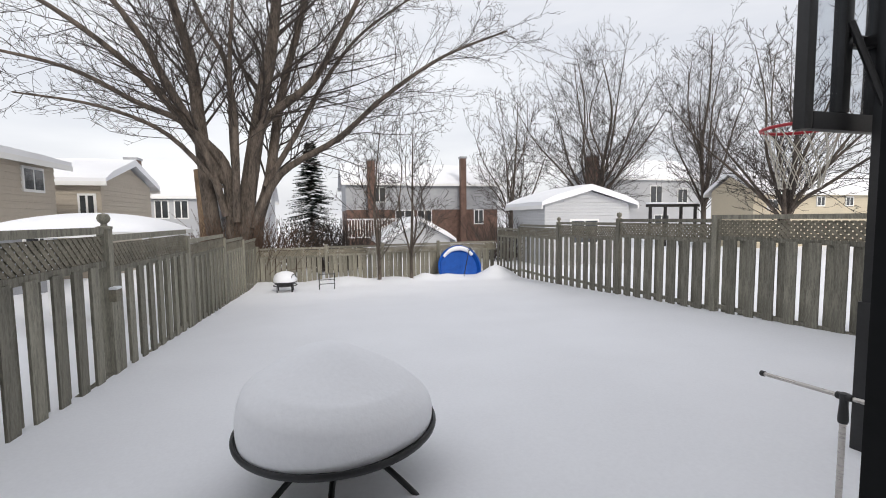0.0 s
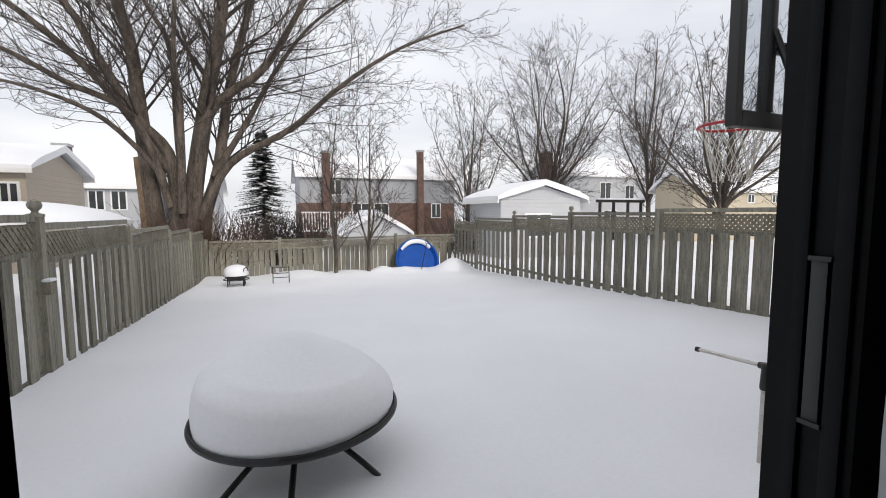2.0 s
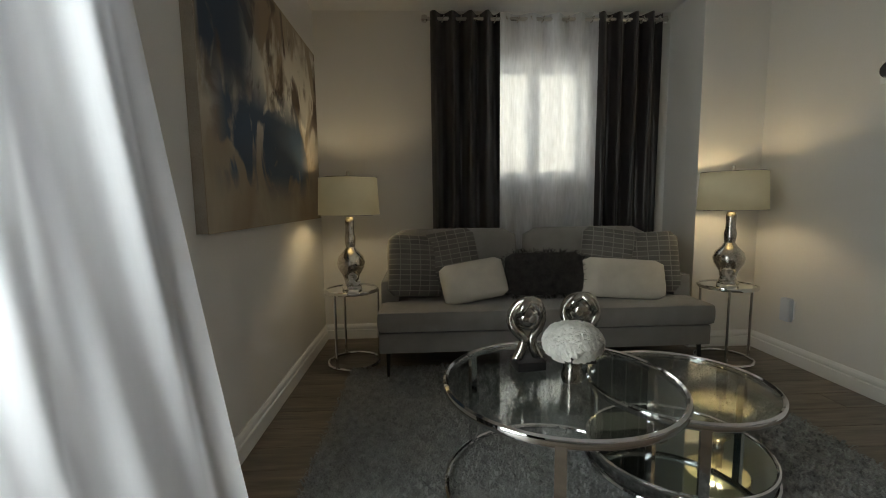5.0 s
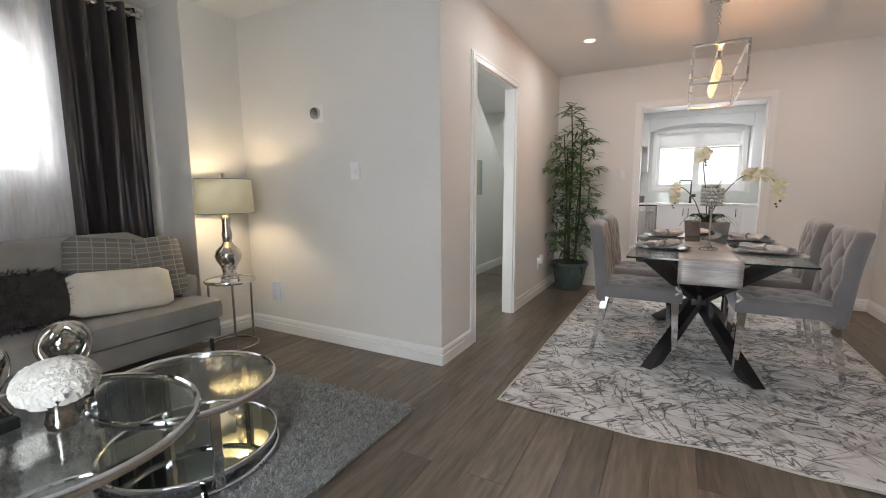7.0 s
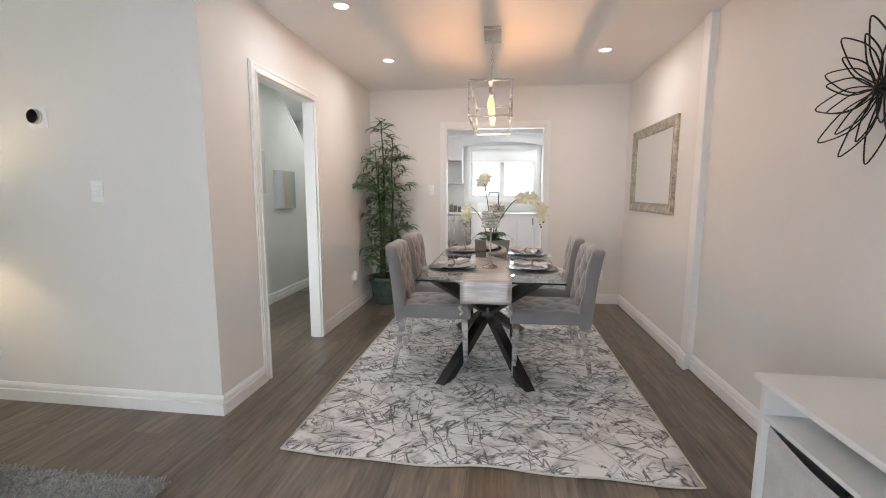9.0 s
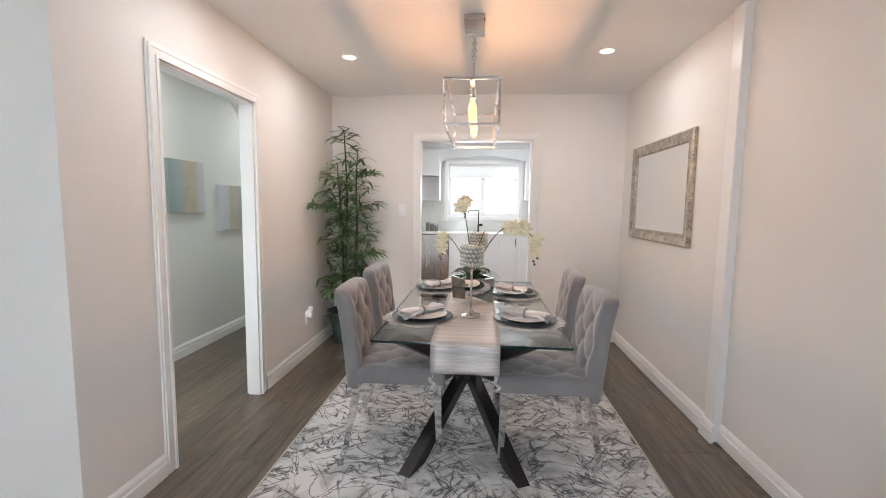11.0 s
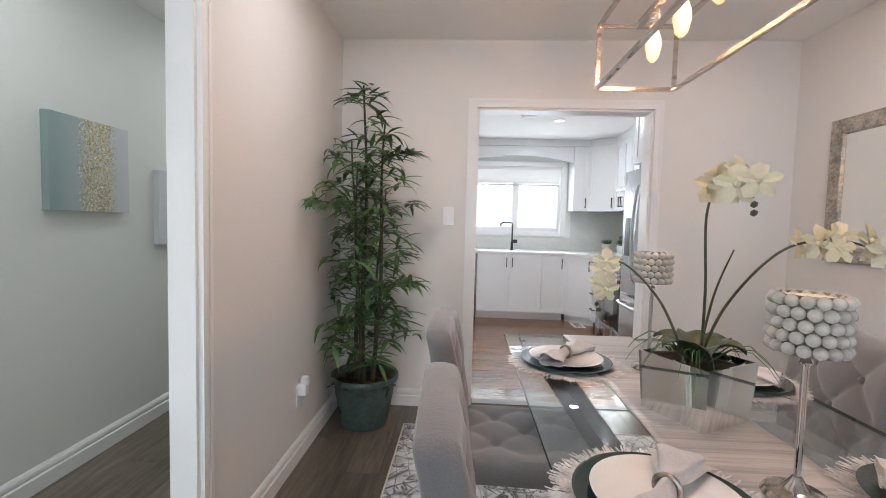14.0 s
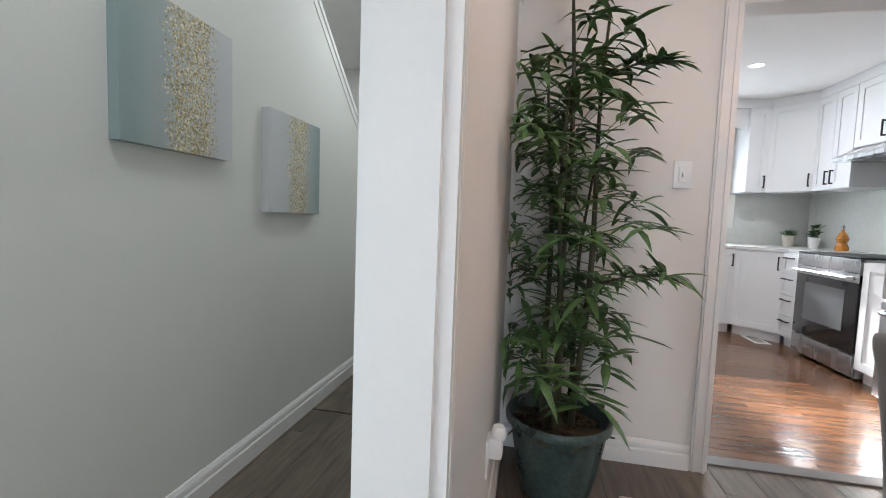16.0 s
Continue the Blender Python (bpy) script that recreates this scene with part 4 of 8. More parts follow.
# wire flower on the long wall
M_WIRE = material("black_twisted_wire", (0.02, 0.018, 0.017), 0.45, 0.6, vary=0.4, scale=120, fine=200, bump=0.5)
fl = thing("wall_flower", "black twisted wire flower with open petals hung on the wall", "wall decor", (RX, -2.44, 1.665))
for ring_r, num, off, dep in ((0.275, 12, 0.1, 0.02), (0.185, 10, 0.35, 0.045)):
    for k in range(num):
        a = 2 * math.pi * k / num + off
        L = ring_r * (0.93 + 0.12 * ((k * 7) % 5) / 4)
        d, s = Vector((0, math.cos(a), math.sin(a))), Vector((0, -math.sin(a), math.cos(a)))
        wdt = L * 0.17
        loop = [(0.02, 0), (0.3, 0.7), (0.55, 1), (0.78, 0.72), (1, 0), (0.78, -0.72), (0.55, -1), (0.3, -0.7), (0.02, 0)]
        pts = arc([d * (L * t) + s * (wdt * w) + Vector((dep + 0.05 * t * t, 0, 0)) for t, w in loop], 4)
        part("petal", tube(bmesh.new(), pts, 0.0029, 5), M_WIRE, fl)
b = bmesh.new()
bmesh.ops.create_uvsphere(b, u_segments=14, v_segments=8, radius=0.024, matrix=Matrix.Translation((0.03, 0, 0)))
part("centre", b, M_WIRE, fl)

# hall canvases
def canvas_mat(name, flip):
    m = bpy.data.materials.new(name)
    m.use_nodes = True
    n, l = m.node_tree.nodes, m.node_tree.links
    b = n["Principled BSDF"]
    b.inputs["Roughness"].default_value = 0.7
    tc, sp = n.new("ShaderNodeTexCoord"), n.new("ShaderNodeSeparateXYZ")
    l.new(tc.outputs["Generated"], sp.inputs[0])
    nz = n.new("ShaderNodeTexNoise")
    nz.inputs["Scale"].default_value, nz.inputs["Detail"].default_value = 7, 5
    l.new(tc.outputs["Generated"], nz.inputs["Vector"])
    wob = n.new("ShaderNodeMath")
    wob.operation = "MULTIPLY_ADD"
    wob.inputs[1].default_value = 0.14
    l.new(nz.outputs[0], wob.inputs[0])
    l.new(sp.outputs["Y"], wob.inputs[2])
    r = n.new("ShaderNodeValToRGB")
    teal, pale, mid = (0.27, 0.345, 0.345, 1), (0.57, 0.58, 0.60, 1), (0.47, 0.50, 0.50, 1)
    e = r.color_ramp.elements
    e[0].position, e[0].color = 0.12, pale if not flip else teal
    e[1].position, e[1].color = 1.0, teal if not flip else pale
    x = e.new(0.5)
    x.color = mid
    l.new(wob.outputs[0], r.inputs[0])
    vo = n.new("ShaderNodeTexVoronoi")
    vo.inputs["Scale"].default_value = 78
    l.new(tc.outputs["Generated"], vo.inputs["Vector"])
    band = n.new("ShaderNodeValToRGB")
    be = band.color_ramp.elements
    lo, hi = ((0.24, 0.62) if not flip else (0.30, 0.62))
    be[0].position, be[0].color = lo, (0, 0, 0, 1)
    be[1].position, be[1].color = hi + 0.16, (0, 0, 0, 1)
    for p, c in ((lo + 0.14, 0.95), (hi, 0.9)):
        q = be.new(p)
        q.color = (c, c, c, 1)
    l.new(wob.outputs[0], band.inputs[0])
    rnd_ = n.new("ShaderNodeSeparateColor")
    l.new(vo.outputs["Color"], rnd_.inputs[0])
    lt = n.new("ShaderNodeMath")
    lt.operation = "LESS_THAN"
    l.new(rnd_.outputs[0], lt.inputs[0])
    sc = n.new("ShaderNodeMath")
    sc.operation = "MULTIPLY"
    sc.inputs[1].default_value = 0.78
    l.new(band.outputs[0], sc.inputs[0])
    l.new(sc.outputs[0], lt.inputs[1])
    gold = n.new("ShaderNodeValToRGB")
    ge = gold.color_ramp.elements
    ge[0].position, ge[0].color = 0.0, (0.24, 0.19, 0.09, 1)
    ge[1].position, ge[1].color = 1.0, (0.78, 0.74, 0.60, 1)
    q = ge.new(0.5)
    q.color = (0.47, 0.40, 0.22, 1)
    l.new(rnd_.outputs[1], gold.inputs[0])
    mx = n.new("ShaderNodeMixRGB")
    l.new(lt.outputs[0], mx.inputs[0])
    l.new(r.outputs[0], mx.inputs[1])
    l.new(gold.outputs[0], mx.inputs[2])
    l.new(mx.outputs[0], b.inputs["Base Color"])
    rr = n.new("ShaderNodeMapRange")
    rr.inputs[3].default_value, rr.inputs[4].default_value = 0.7, 0.3
    l.new(lt.outputs[0], rr.inputs[0])
    l.new(rr.outputs[0], b.inputs["Roughness"])
    bp = n.new("ShaderNodeBump")
    bp.inputs["Strength"].default_value, bp.inputs["Distance"].default_value = 0.6, 0.004
    l.new(lt.outputs[0], bp.inputs["Height"])
    l.new(bp.outputs[0], b.inputs["Normal"])
    return m


for nm, y0, y1, z0, z1, fl_, lab in (("canvas_art", -5.125, -4.664, 1.278, 1.732, False, "square canvas in teal and grey with a gold flecked band"), ("canvas_art", -5.815, -5.36, 1.09, 1.547, True, "square canvas in grey and teal with a gold flecked band")):
    art, paint = thing(nm, lab, "painting", group="hall canvases"), canvas_mat("glitter_canvas", fl_)
    part("canvas_face", bx(2.312, 2.316, y0, y1, z0, z1, bevel=0.0015), paint, art, smooth=False)
    part("wrapped_side", bx(2.3165, 2.3495, y0 + 0.001, y1 - 0.001, z0 + 0.001, z1 - 0.001), paint, art, smooth=False)


# switches and outlets
def wall_plate(name, label, at, turn, kind):
    t = thing(name, label, "switch" if kind == "switch" else "outlet", at, turn)
    part("plate", bx(-0.037, 0.037, 0.0, 0.009, -0.060, 0.060, bevel=0.003), M_PLASTIC, t)
    if kind == "switch":
        part("rocker", bx(-0.017, 0.017, 0.007, 0.0125, -0.033, 0.033, bevel=0.002), M_PLASTIC, t)
        part("toggle", bx(-0.005, 0.005, 0.011, 0.024, -0.011, 0.006, bevel=0.002), M_PLASTIC, t)
    else:
        for z in (-0.02, 0.02):
            rc = part("receptacle", lathe(bmesh.new(), [(0, 0.0), (0.016, 0.0), (0.016, 0.003), (0, 0.003)], 16), M_PLASTIC, t)
            rc.matrix_basis = pose(0, 0.008, z, -90, 0, 0)
            part("slots", bx(-0.006, -0.004, -0.004, 0.005, 0.0025, 0.0036), M_BLACK, rc)
    return t


wall_plate("light_switch", "white light switch plate beside the kitchen opening", (0.548, FY, 1.318), 0, "switch")
wall_plate("light_switch", "white light switch on the thermostat wall", (1.962, TY, 1.285), 0, "switch")
wall_plate("outlet", "white duplex outlet low on the kitchen-side wall", (-1.442, FY, 0.337), 0, "outlet")
wall_plate("outlet", "white duplex outlet low on the hall-side wall", (LX, -4.985, 0.345), 90, "outlet")
ad = thing("plug_in_diffuser", "white plug-in air freshener in the low outlet", "air freshener", (LX - 0.006, -4.985, 0.375), 90)
part("body", bx(-0.028, 0.028, 0.0, 0.045, -0.03, 0.035, bevel=0.012), M_PLASTIC, ad)
part("cap", lathe(bmesh.new(), [(0, 0.03), (0.022, 0.03), (0.025, 0.045), (0.018, 0.07), (0, 0.072)], 18, (0, 0.03, 0)), M_PLASTIC, ad)
pg = thing("night_light", "white plug-in unit with a lit face on the low outlet", "plug-in unit", (2.796, TY, 0.34))
part("plate", bx(-0.038, 0.038, 0, 0.006, -0.06, 0.06, bevel=0.003), M_PLASTIC, pg)
part("body", bx(-0.037, 0.037, 0.005, 0.042, -0.075, 0.08, bevel=0.014), material("bluish_plastic", (0.62, 0.66, 0.74), 0.35), pg)
th = thing("thermostat", "round dark glass thermostat with a metal ring on a white plate", "thermostat", (2.297, TY, 1.695))
part("plate", bx(-0.058, 0.058, 0, 0.006, -0.058, 0.058, bevel=0.004), M_PLASTIC, th)
r_ = part("ring", lathe(bmesh.new(), [(0.041, 0.0), (0.0415, 0.02), (0.039, 0.024), (0.036, 0.0245)], 32), M_NICKEL, th)
r_.matrix_basis = pose(0.006, 0.005, 0.004, -90, 0, 0)
f_ = part("face", lathe(bmesh.new(), [(0, 0.0235), (0.0365, 0.0235), (0.036, 0.022), (0, 0.022)], 32), material("black_glass", (0.01, 0.01, 0.012), 0.06, coat=0.6), th, "black glass face")
f_.matrix_basis = pose(0.006, 0.005, 0.004, -90, 0, 0)

# bamboo plant
pot = thing("potted_bamboo", "tall artificial bamboo in a dark teal ribbed pot in the corner", "plant", (1.035, -5.43, 0))
b = bmesh.new()
S = 48
prof = [(0.0, 0.0), (0.135, 0.0), (0.14, 0.01), (0.165, 0.12), (0.19, 0.26), (0.192, 0.285), (0.21, 0.287), (0.213, 0.305), (0.207, 0.32), (0.196, 0.318), (0.188, 0.29), (0.18, 0.26), (0, 0.26)]
rows = []
for r, z in prof:
    if r == 0:
        rows.append([b.verts.new((0, 0, z))])
    else:
        rows.append([b.verts.new(((r - (0.009 if (i % 2 and 0.01 < z < 0.27) else 0)) * math.cos(2 * math.pi * i / S), (r - (0.009 if (i % 2 and 0.01 < z < 0.27) else 0)) * math.sin(2 * math.pi * i / S), z)) for i in range(S)])
for p, q in zip(rows, rows[1:]):
    for i in range(S):
        j = (i + 1) % S
        if len(p) == 1:
            b.faces.new((p[0], q[i], q[j]))
        elif len(q) == 1:
            b.faces.new((p[i], p[j], q[0]))
        else:
            b.faces.new((p[i], p[j], q[j], q[i]))
part("pot", b, M_POT, pot, "dark teal ribbed ceramic pot")
b = bmesh.new()
lathe(b, [(0, 0.275), (0.1, 0.272), (0.182, 0.262)], 24)
rnd = random.Random(11)
for k in range(90):
    a, r = rnd.uniform(0, 6.28), rnd.uniform(0, 0.17)
    q = Vector((r * math.cos(a), r * math.sin(a), 0.268))
    tube(b, [q, q + Vector((rnd.uniform(-0.05, 0.05), rnd.uniform(-0.05, 0.05), 0.012)), q + Vector((rnd.uniform(-0.08, 0.08), rnd.uniform(-0.08, 0.08), 0.004))], 0.004, 4)
part("moss", b, M_SOIL, pot, "dry brown moss")


def bamboo_leaf(bm, at, d, droop, L, w):
    d = d.normalized()
    side = d.cross(Vector((0, 0, 1)))
    side = (side if side.length > 0.1 else Vector((1, 0, 0))).normalized()
    rows = []
    for t, k in ((0, 0.12), (0.25, 0.85), (0.5, 1.0), (0.78, 0.55), (1, 0.0)):
        c = at + d * (L * t) + Vector((0, 0, -droop * L * t * t))
        if c.x + 1.035 > 1.262:
            c.x = 1.262 - 1.035 - 0.01 * t
        if c.y - 5.43 < -5.69:
            c.y = -5.69 + 5.43 + 0.006 * t
        rows.append((c - side * w * k, c, c + side * w * k) if k else (c,))
    prev = None
    for r in rows:
        cur = [bm.verts.new(v + (Vector((0, 0, 0.004)) if i == 1 and len(r) == 3 else Vector())) for i, v in enumerate(r)]
        if prev:
            if len(cur) == 3:
                bm.faces.new((prev[0], prev[1], cur[1], cur[0]))
                bm.faces.new((prev[1], prev[2], cur[2], cur[1]))
            else:
                bm.faces.new((prev[0], prev[1], cur[0]))
                bm.faces.new((prev[1], prev[2], cur[0]))
        prev = cur


CANES = [(0.0, 0.02, 1.83, 0.016, 0.03, -0.03), (0.05, -0.03, 1.5, 0.014, 0.05, 0.0), (-0.06, 0.0, 1.62, 0.015, -0.05, 0.02), (0.02, 0.07, 1.35, 0.012, 0.02, 0.05), (-0.03, -0.06, 1.2, 0.011, -0.06, 0.0)]
for ci, (x, y, h, r, lx, ly) in enumerate(CANES):
    pts = [Vector((x + lx * t + 0.012 * math.sin(t * 7 + ci), y + ly * t, 0.26 + h * t)) for t in [i / 14 for i in range(15)]]
    cane = part("cane", tube(bmesh.new(), pts, r, 8, r * 0.35), M_CANE, pot, "brown green bamboo cane")
    lv = bmesh.new()
    nb = 24
    for k in range(nb):
        t = 0.07 + 0.93 * (k + rnd.random()) / nb
        at = pts[min(int(t * 14), 13)].lerp(pts[min(int(t * 14) + 1, 14)], t * 14 % 1)
        a = k * 2.4 + ci + rnd.uniform(-0.4, 0.4)
        reach = rnd.uniform(0.07, 0.24) * (1.1 - 0.4 * t ** 3)
        out = Vector((math.cos(a), math.sin(a), rnd.uniform(0.15, 0.7)))
        end = at + out * reach
        end.x = min(end.x, 0.19)
        end.y = max(end.y, -0.22)
        tube(lv, [at, at.lerp(end, 0.5) + Vector((0, 0, 0.01)), end], 0.0025, 4, 0.001)
        for j in range(rnd.randint(6, 9)):
            b_a = rnd.uniform(0, 6.28)
            ld = Vector((math.cos(b_a), math.sin(b_a), rnd.uniform(-0.25, 0.5))) + out * 0.35
            bamboo_leaf(lv, end + Vector((rnd.uniform(-0.03, 0.03), rnd.uniform(-0.03, 0.03), rnd.uniform(-0.03, 0.03))), ld, rnd.uniform(0.1, 0.75), rnd.uniform(0.10, 0.175), rnd.uniform(0.011, 0.018))
    part("foliage", lv, M_LEAF, cane, "narrow green bamboo leaves")
# two long side branches that reach out
for sx, sy, sz, ex, ey, ez in ((0.0, 0.0, 1.22, 0.16, 0.46, 1.36), (0.0, 0.0, 0.75, -0.30, 0.22, 0.92), (0.0, 0.0, 1.55, -0.27, 0.1, 1.66)):
    p, q = Vector((sx, sy, sz)), Vector((ex, ey, ez))
    pts = [p.lerp(q, t) + Vector((0, 0, 0.05 * math.sin(t * 3.1))) for t in [i / 8 for i in range(9)]]
    br = part("side_branch", tube(bmesh.new(), pts, 0.005, 6, 0.002), M_CANE, pot)
    lv = bmesh.new()
    for t in (3, 5, 6, 7, 8, 8):
        for j in range(8):
            a = rnd.uniform(0, 6.28)
            bamboo_leaf(lv, pts[t], Vector((math.cos(a), math.sin(a), rnd.uniform(-0.3, 0.5))) + (q - p).normalized() * 0.8, rnd.uniform(0.2, 0.7), rnd.uniform(0.09, 0.15), rnd.uniform(0.009, 0.014))
    part("foliage", lv, M_LEAF, br, "narrow green bamboo leaves")

# ---- living room ----
def cushion(w, h, t, puff=1.0, n=16):
    """Soft pillow: w wide (y), h high (z), t thick (x), pinched at its corners."""
    bm = bmesh.new()
    bmesh.ops.create_uvsphere(bm, u_segments=28, v_segments=18, radius=1.0)
    for v in bm.verts:
        y, z, x = v.co.x, v.co.y, v.co.z
        m = max(abs(y), abs(z), 1e-6)
        r = math.hypot(y, z)
        k = (r / m) ** 0.82 if r > 0 else 1
        yy, zz = max(-1, min(1, y * k)), max(-1, min(1, z * k))
        edge = 1 - 0.05 * (1 - abs(zz)) * (abs(yy) > 0.8) - 0.05 * (1 - abs(yy)) * (abs(zz) > 0.8)
        wr = 0.006 * math.sin(yy * 7 + zz * 5) * (1 - r * 0.5)
        v.co = Vector((math.copysign(abs(x) ** 0.75, x) * t / 2 + wr, yy * edge * w / 2, zz * edge * h / 2))
    return bm


SF0, SF1 = -2.15, -0.10
sofa = thing("sofa", "taupe linen three-seat sofa with low arms and slim dark legs", "sofa", (0, 0, 0))
part("base", bx(2.66, 3.44, SF0 + 0.01, SF1 - 0.01, 0.17, 0.295, bevel=0.012), M_SOFA, sofa)
b = bmesh.new()
box(b, 2.62, 3.30, SF0, SF1, 0.30, 0.435, bevel=0.045)
part("seat_cushion", b, M_SOFA, sofa)
for y0, y1 in ((SF0 + 0.005, SF0 + 0.125), (SF1 - 0.125, SF1 - 0.005)):
    part("armrest", bx(2.88, 3.44, y0, y1, 0.30, 0.575, bevel=0.03), M_SOFA, sofa)
part("backrest", bx(3.27, 3.45, SF0 + 0.02, SF1 - 0.02, 0.28, 0.70, bevel=0.03), M_SOFA, sofa)
for y in (-0.60, -1.53):
    c = part("back_cushion", cushion(0.93, 0.48, 0.22), M_SOFA, sofa)
    c.matrix_basis = pose(3.17, y, 0.655, 0, 10, 0)
for x in (2.70, 3.38):
    for y in (SF0 + 0.06, SF1 - 0.06):
        part("leg", tube(bmesh.new(), [(x, y, 0.18), (x - 0.02 * (1 if x < 3 else -1), y, 0.012)], 0.014, 8, 0.009), M_BLACK, sofa, "slim black metal leg")

M_PLAID = bpy.data.materials.new("grid_weave")
M_PLAID.use_nodes = True
n, l = M_PLAID.node_tree.nodes, M_PLAID.node_tree.links
tc, br = n.new("ShaderNodeTexCoord"), n.new("ShaderNodeTexBrick")
mp = n.new("ShaderNodeMapping")
mp.inputs["Rotation"].default_value = (0, radians(90), 0)
br.offset = 0.0
br.inputs["Scale"].default_value, br.inputs["Mortar Size"].default_value = 7.5, 0.022
br.inputs["Color1"].default_value, br.inputs["Color2"].default_value, br.inputs["Mortar"].default_value = (0.17, 0.16, 0.145, 1), (0.12, 0.115, 0.105, 1), (0.27, 0.255, 0.23, 1)
sx = n.new("ShaderNodeSeparateXYZ")
cx = n.new("ShaderNodeCombineXYZ")
l.new(tc.outputs["Object"], sx.inputs[0])
l.new(sx.outputs["Y"], cx.inputs["X"])
l.new(sx.outputs["Z"], cx.inputs["Y"])
l.new(cx.outputs[0], br.inputs["Vector"])
l.new(br.outputs["Color"], n["Principled BSDF"].inputs["Base Color"])
n["Principled BSDF"].inputs["Roughness"].default_value = 0.9


def pillow(label, mat, y, x, z, w, h, t, ry, rx=0, rz=0):
    ob = single("throw_pillow", cushion(w, h, t), mat, label, "pillow", "pillows on the sofa")
    ob.matrix_basis = pose(x, y, z, rx, ry, rz)
    return ob


pillow("taupe pillow with a dark woven grid on the sofa", M_PLAID, -0.34, 2.99, 0.65, 0.42, 0.43, 0.13, 14, 6, 22)
pillow("taupe pillow with a dark woven grid on the sofa", M_PLAID, -0.56, 3.05, 0.675, 0.42, 0.42, 0.12, 14, -8, 8)
pillow("taupe pillow with a dark woven grid on the sofa", M_PLAID, -1.66, 3.04, 0.67, 0.42, 0.43, 0.12, 14, 8, -8)
pillow("taupe pillow with a dark woven grid on the sofa", M_PLAID, -1.90, 2.99, 0.645, 0.40, 0.43, 0.13, 14, -4, -22)
pillow("cream ribbed lumbar pillow leaning on the sofa", M_CREAM, -0.70, 2.86, 0.565, 0.44, 0.27, 0.12, 22, -9, 4)
rib = pillow("cream ribbed wide lumbar pillow on the sofa", M_CREAM, -1.67, 2.86, 0.56, 0.56, 0.27, 0.12, 22, 4, -4)
fur = pillow("charcoal shaggy faux fur pillow on the sofa", M_FUR, -1.17, 2.90, 0.595, 0.54, 0.29, 0.14, 18)
rnd = random.Random(21)
b = bmesh.new()
for v in [v.co.copy() for v in fur.data.vertices]:
    for k in range(5):
        d = Vector((v.x * 3, v.y * 0.6, v.z * 0.8)).normalized() + Vector((rnd.uniform(-0.5, 0.5), rnd.uniform(-0.7, 0.7), rnd.uniform(-0.9, 0.4)))
        p = v + Vector((0, rnd.uniform(-0.02, 0.02), rnd.uniform(-0.02, 0.02)))
        s = Vector((0, 0.003, 0.001))
        b.faces.new([b.verts.new(q) for q in (p - s, p + s, p + d.normalized() * rnd.uniform(0.02, 0.035))])
tagged(part("fur", b, M_FUR, fur, "long charcoal fur tufts"), kind="stuff")


def side_table(x, y, label):
    t = thing("side_table", label, "side table", (x, y, 0), 0, "round side tables beside the sofa")
    part("tabletop", lathe(bmesh.new(), [(0, 0.495), (0.163, 0.495), (0.163, 0.503), (0, 0.503)], 40), M_MIRROR, t, "mirrored round top")
    part("rim", ring(bmesh.new(), 0.168, 0.008, (0, 0, 0.498), 40, None, 8, 1.6), M_CHROME, t)
    part("foot_ring", ring(bmesh.new(), 0.168, 0.009, (0, 0, 0.011), 40), M_CHROME, t)
    for k in range(3):
        a = 2 * math.pi * k / 3 + 0.5
        part("leg", tube(bmesh.new(), [(0.168 * math.cos(a), 0.168 * math.sin(a), 0.012), (0.168 * math.cos(a), 0.168 * math.sin(a), 0.497)], 0.009, 8), M_CHROME, t)


def table_lamp(x, y):
    t = thing("table_lamp", "mercury glass gourd lamp with a lit cream drum shade", "table lamp", (x, y, 0.507), 0, "lamps beside the sofa")
    part("base", lathe(bmesh.new(), [(0, 0), (0.062, 0), (0.065, 0.01), (0.055, 0.022), (0.046, 0.05), (0.055, 0.09), (0.085, 0.14), (0.092, 0.175), (0.08, 0.215), (0.045, 0.25), (0.03, 0.275), (0.034, 0.30), (0.036, 0.34), (0.03, 0.36), (0.028, 0.40), (0.03, 0.45), (0.022, 0.47), (0, 0.472)], 36), M_MERCURY, t, "mercury glass gourd body")
    part("neck", lathe(bmesh.new(), [(0.008, 0.47), (0.008, 0.735), (0.012, 0.74), (0.01, 0.765), (0, 0.77)], 12), M_NICKEL, t)
    sh = part("shade", lathe(bmesh.new(), [(0.197, 0.485), (0.185, 0.725)], 48), M_SHADE, t, "lit cream fabric drum shade")
    so = sh.modifiers.new("thick", "SOLIDIFY")
    so.thickness = 0.002
    b = bmesh.new()
    for k in range(3):
        a = 2 * math.pi * k / 3
        tube(b, [(0, 0, 0.733), (0.183 * math.cos(a), 0.183 * math.sin(a), 0.725)], 0.002, 5)
    part("shade_spider", b, M_NICKEL, t, "wire shade carrier")
    for r, z in ((0.197, 0.485), (0.185, 0.725)):
        part("shade_ring", ring(bmesh.new(), r, 0.003, (0, 0, z), 40, None, 6), M_NICKEL, sh)


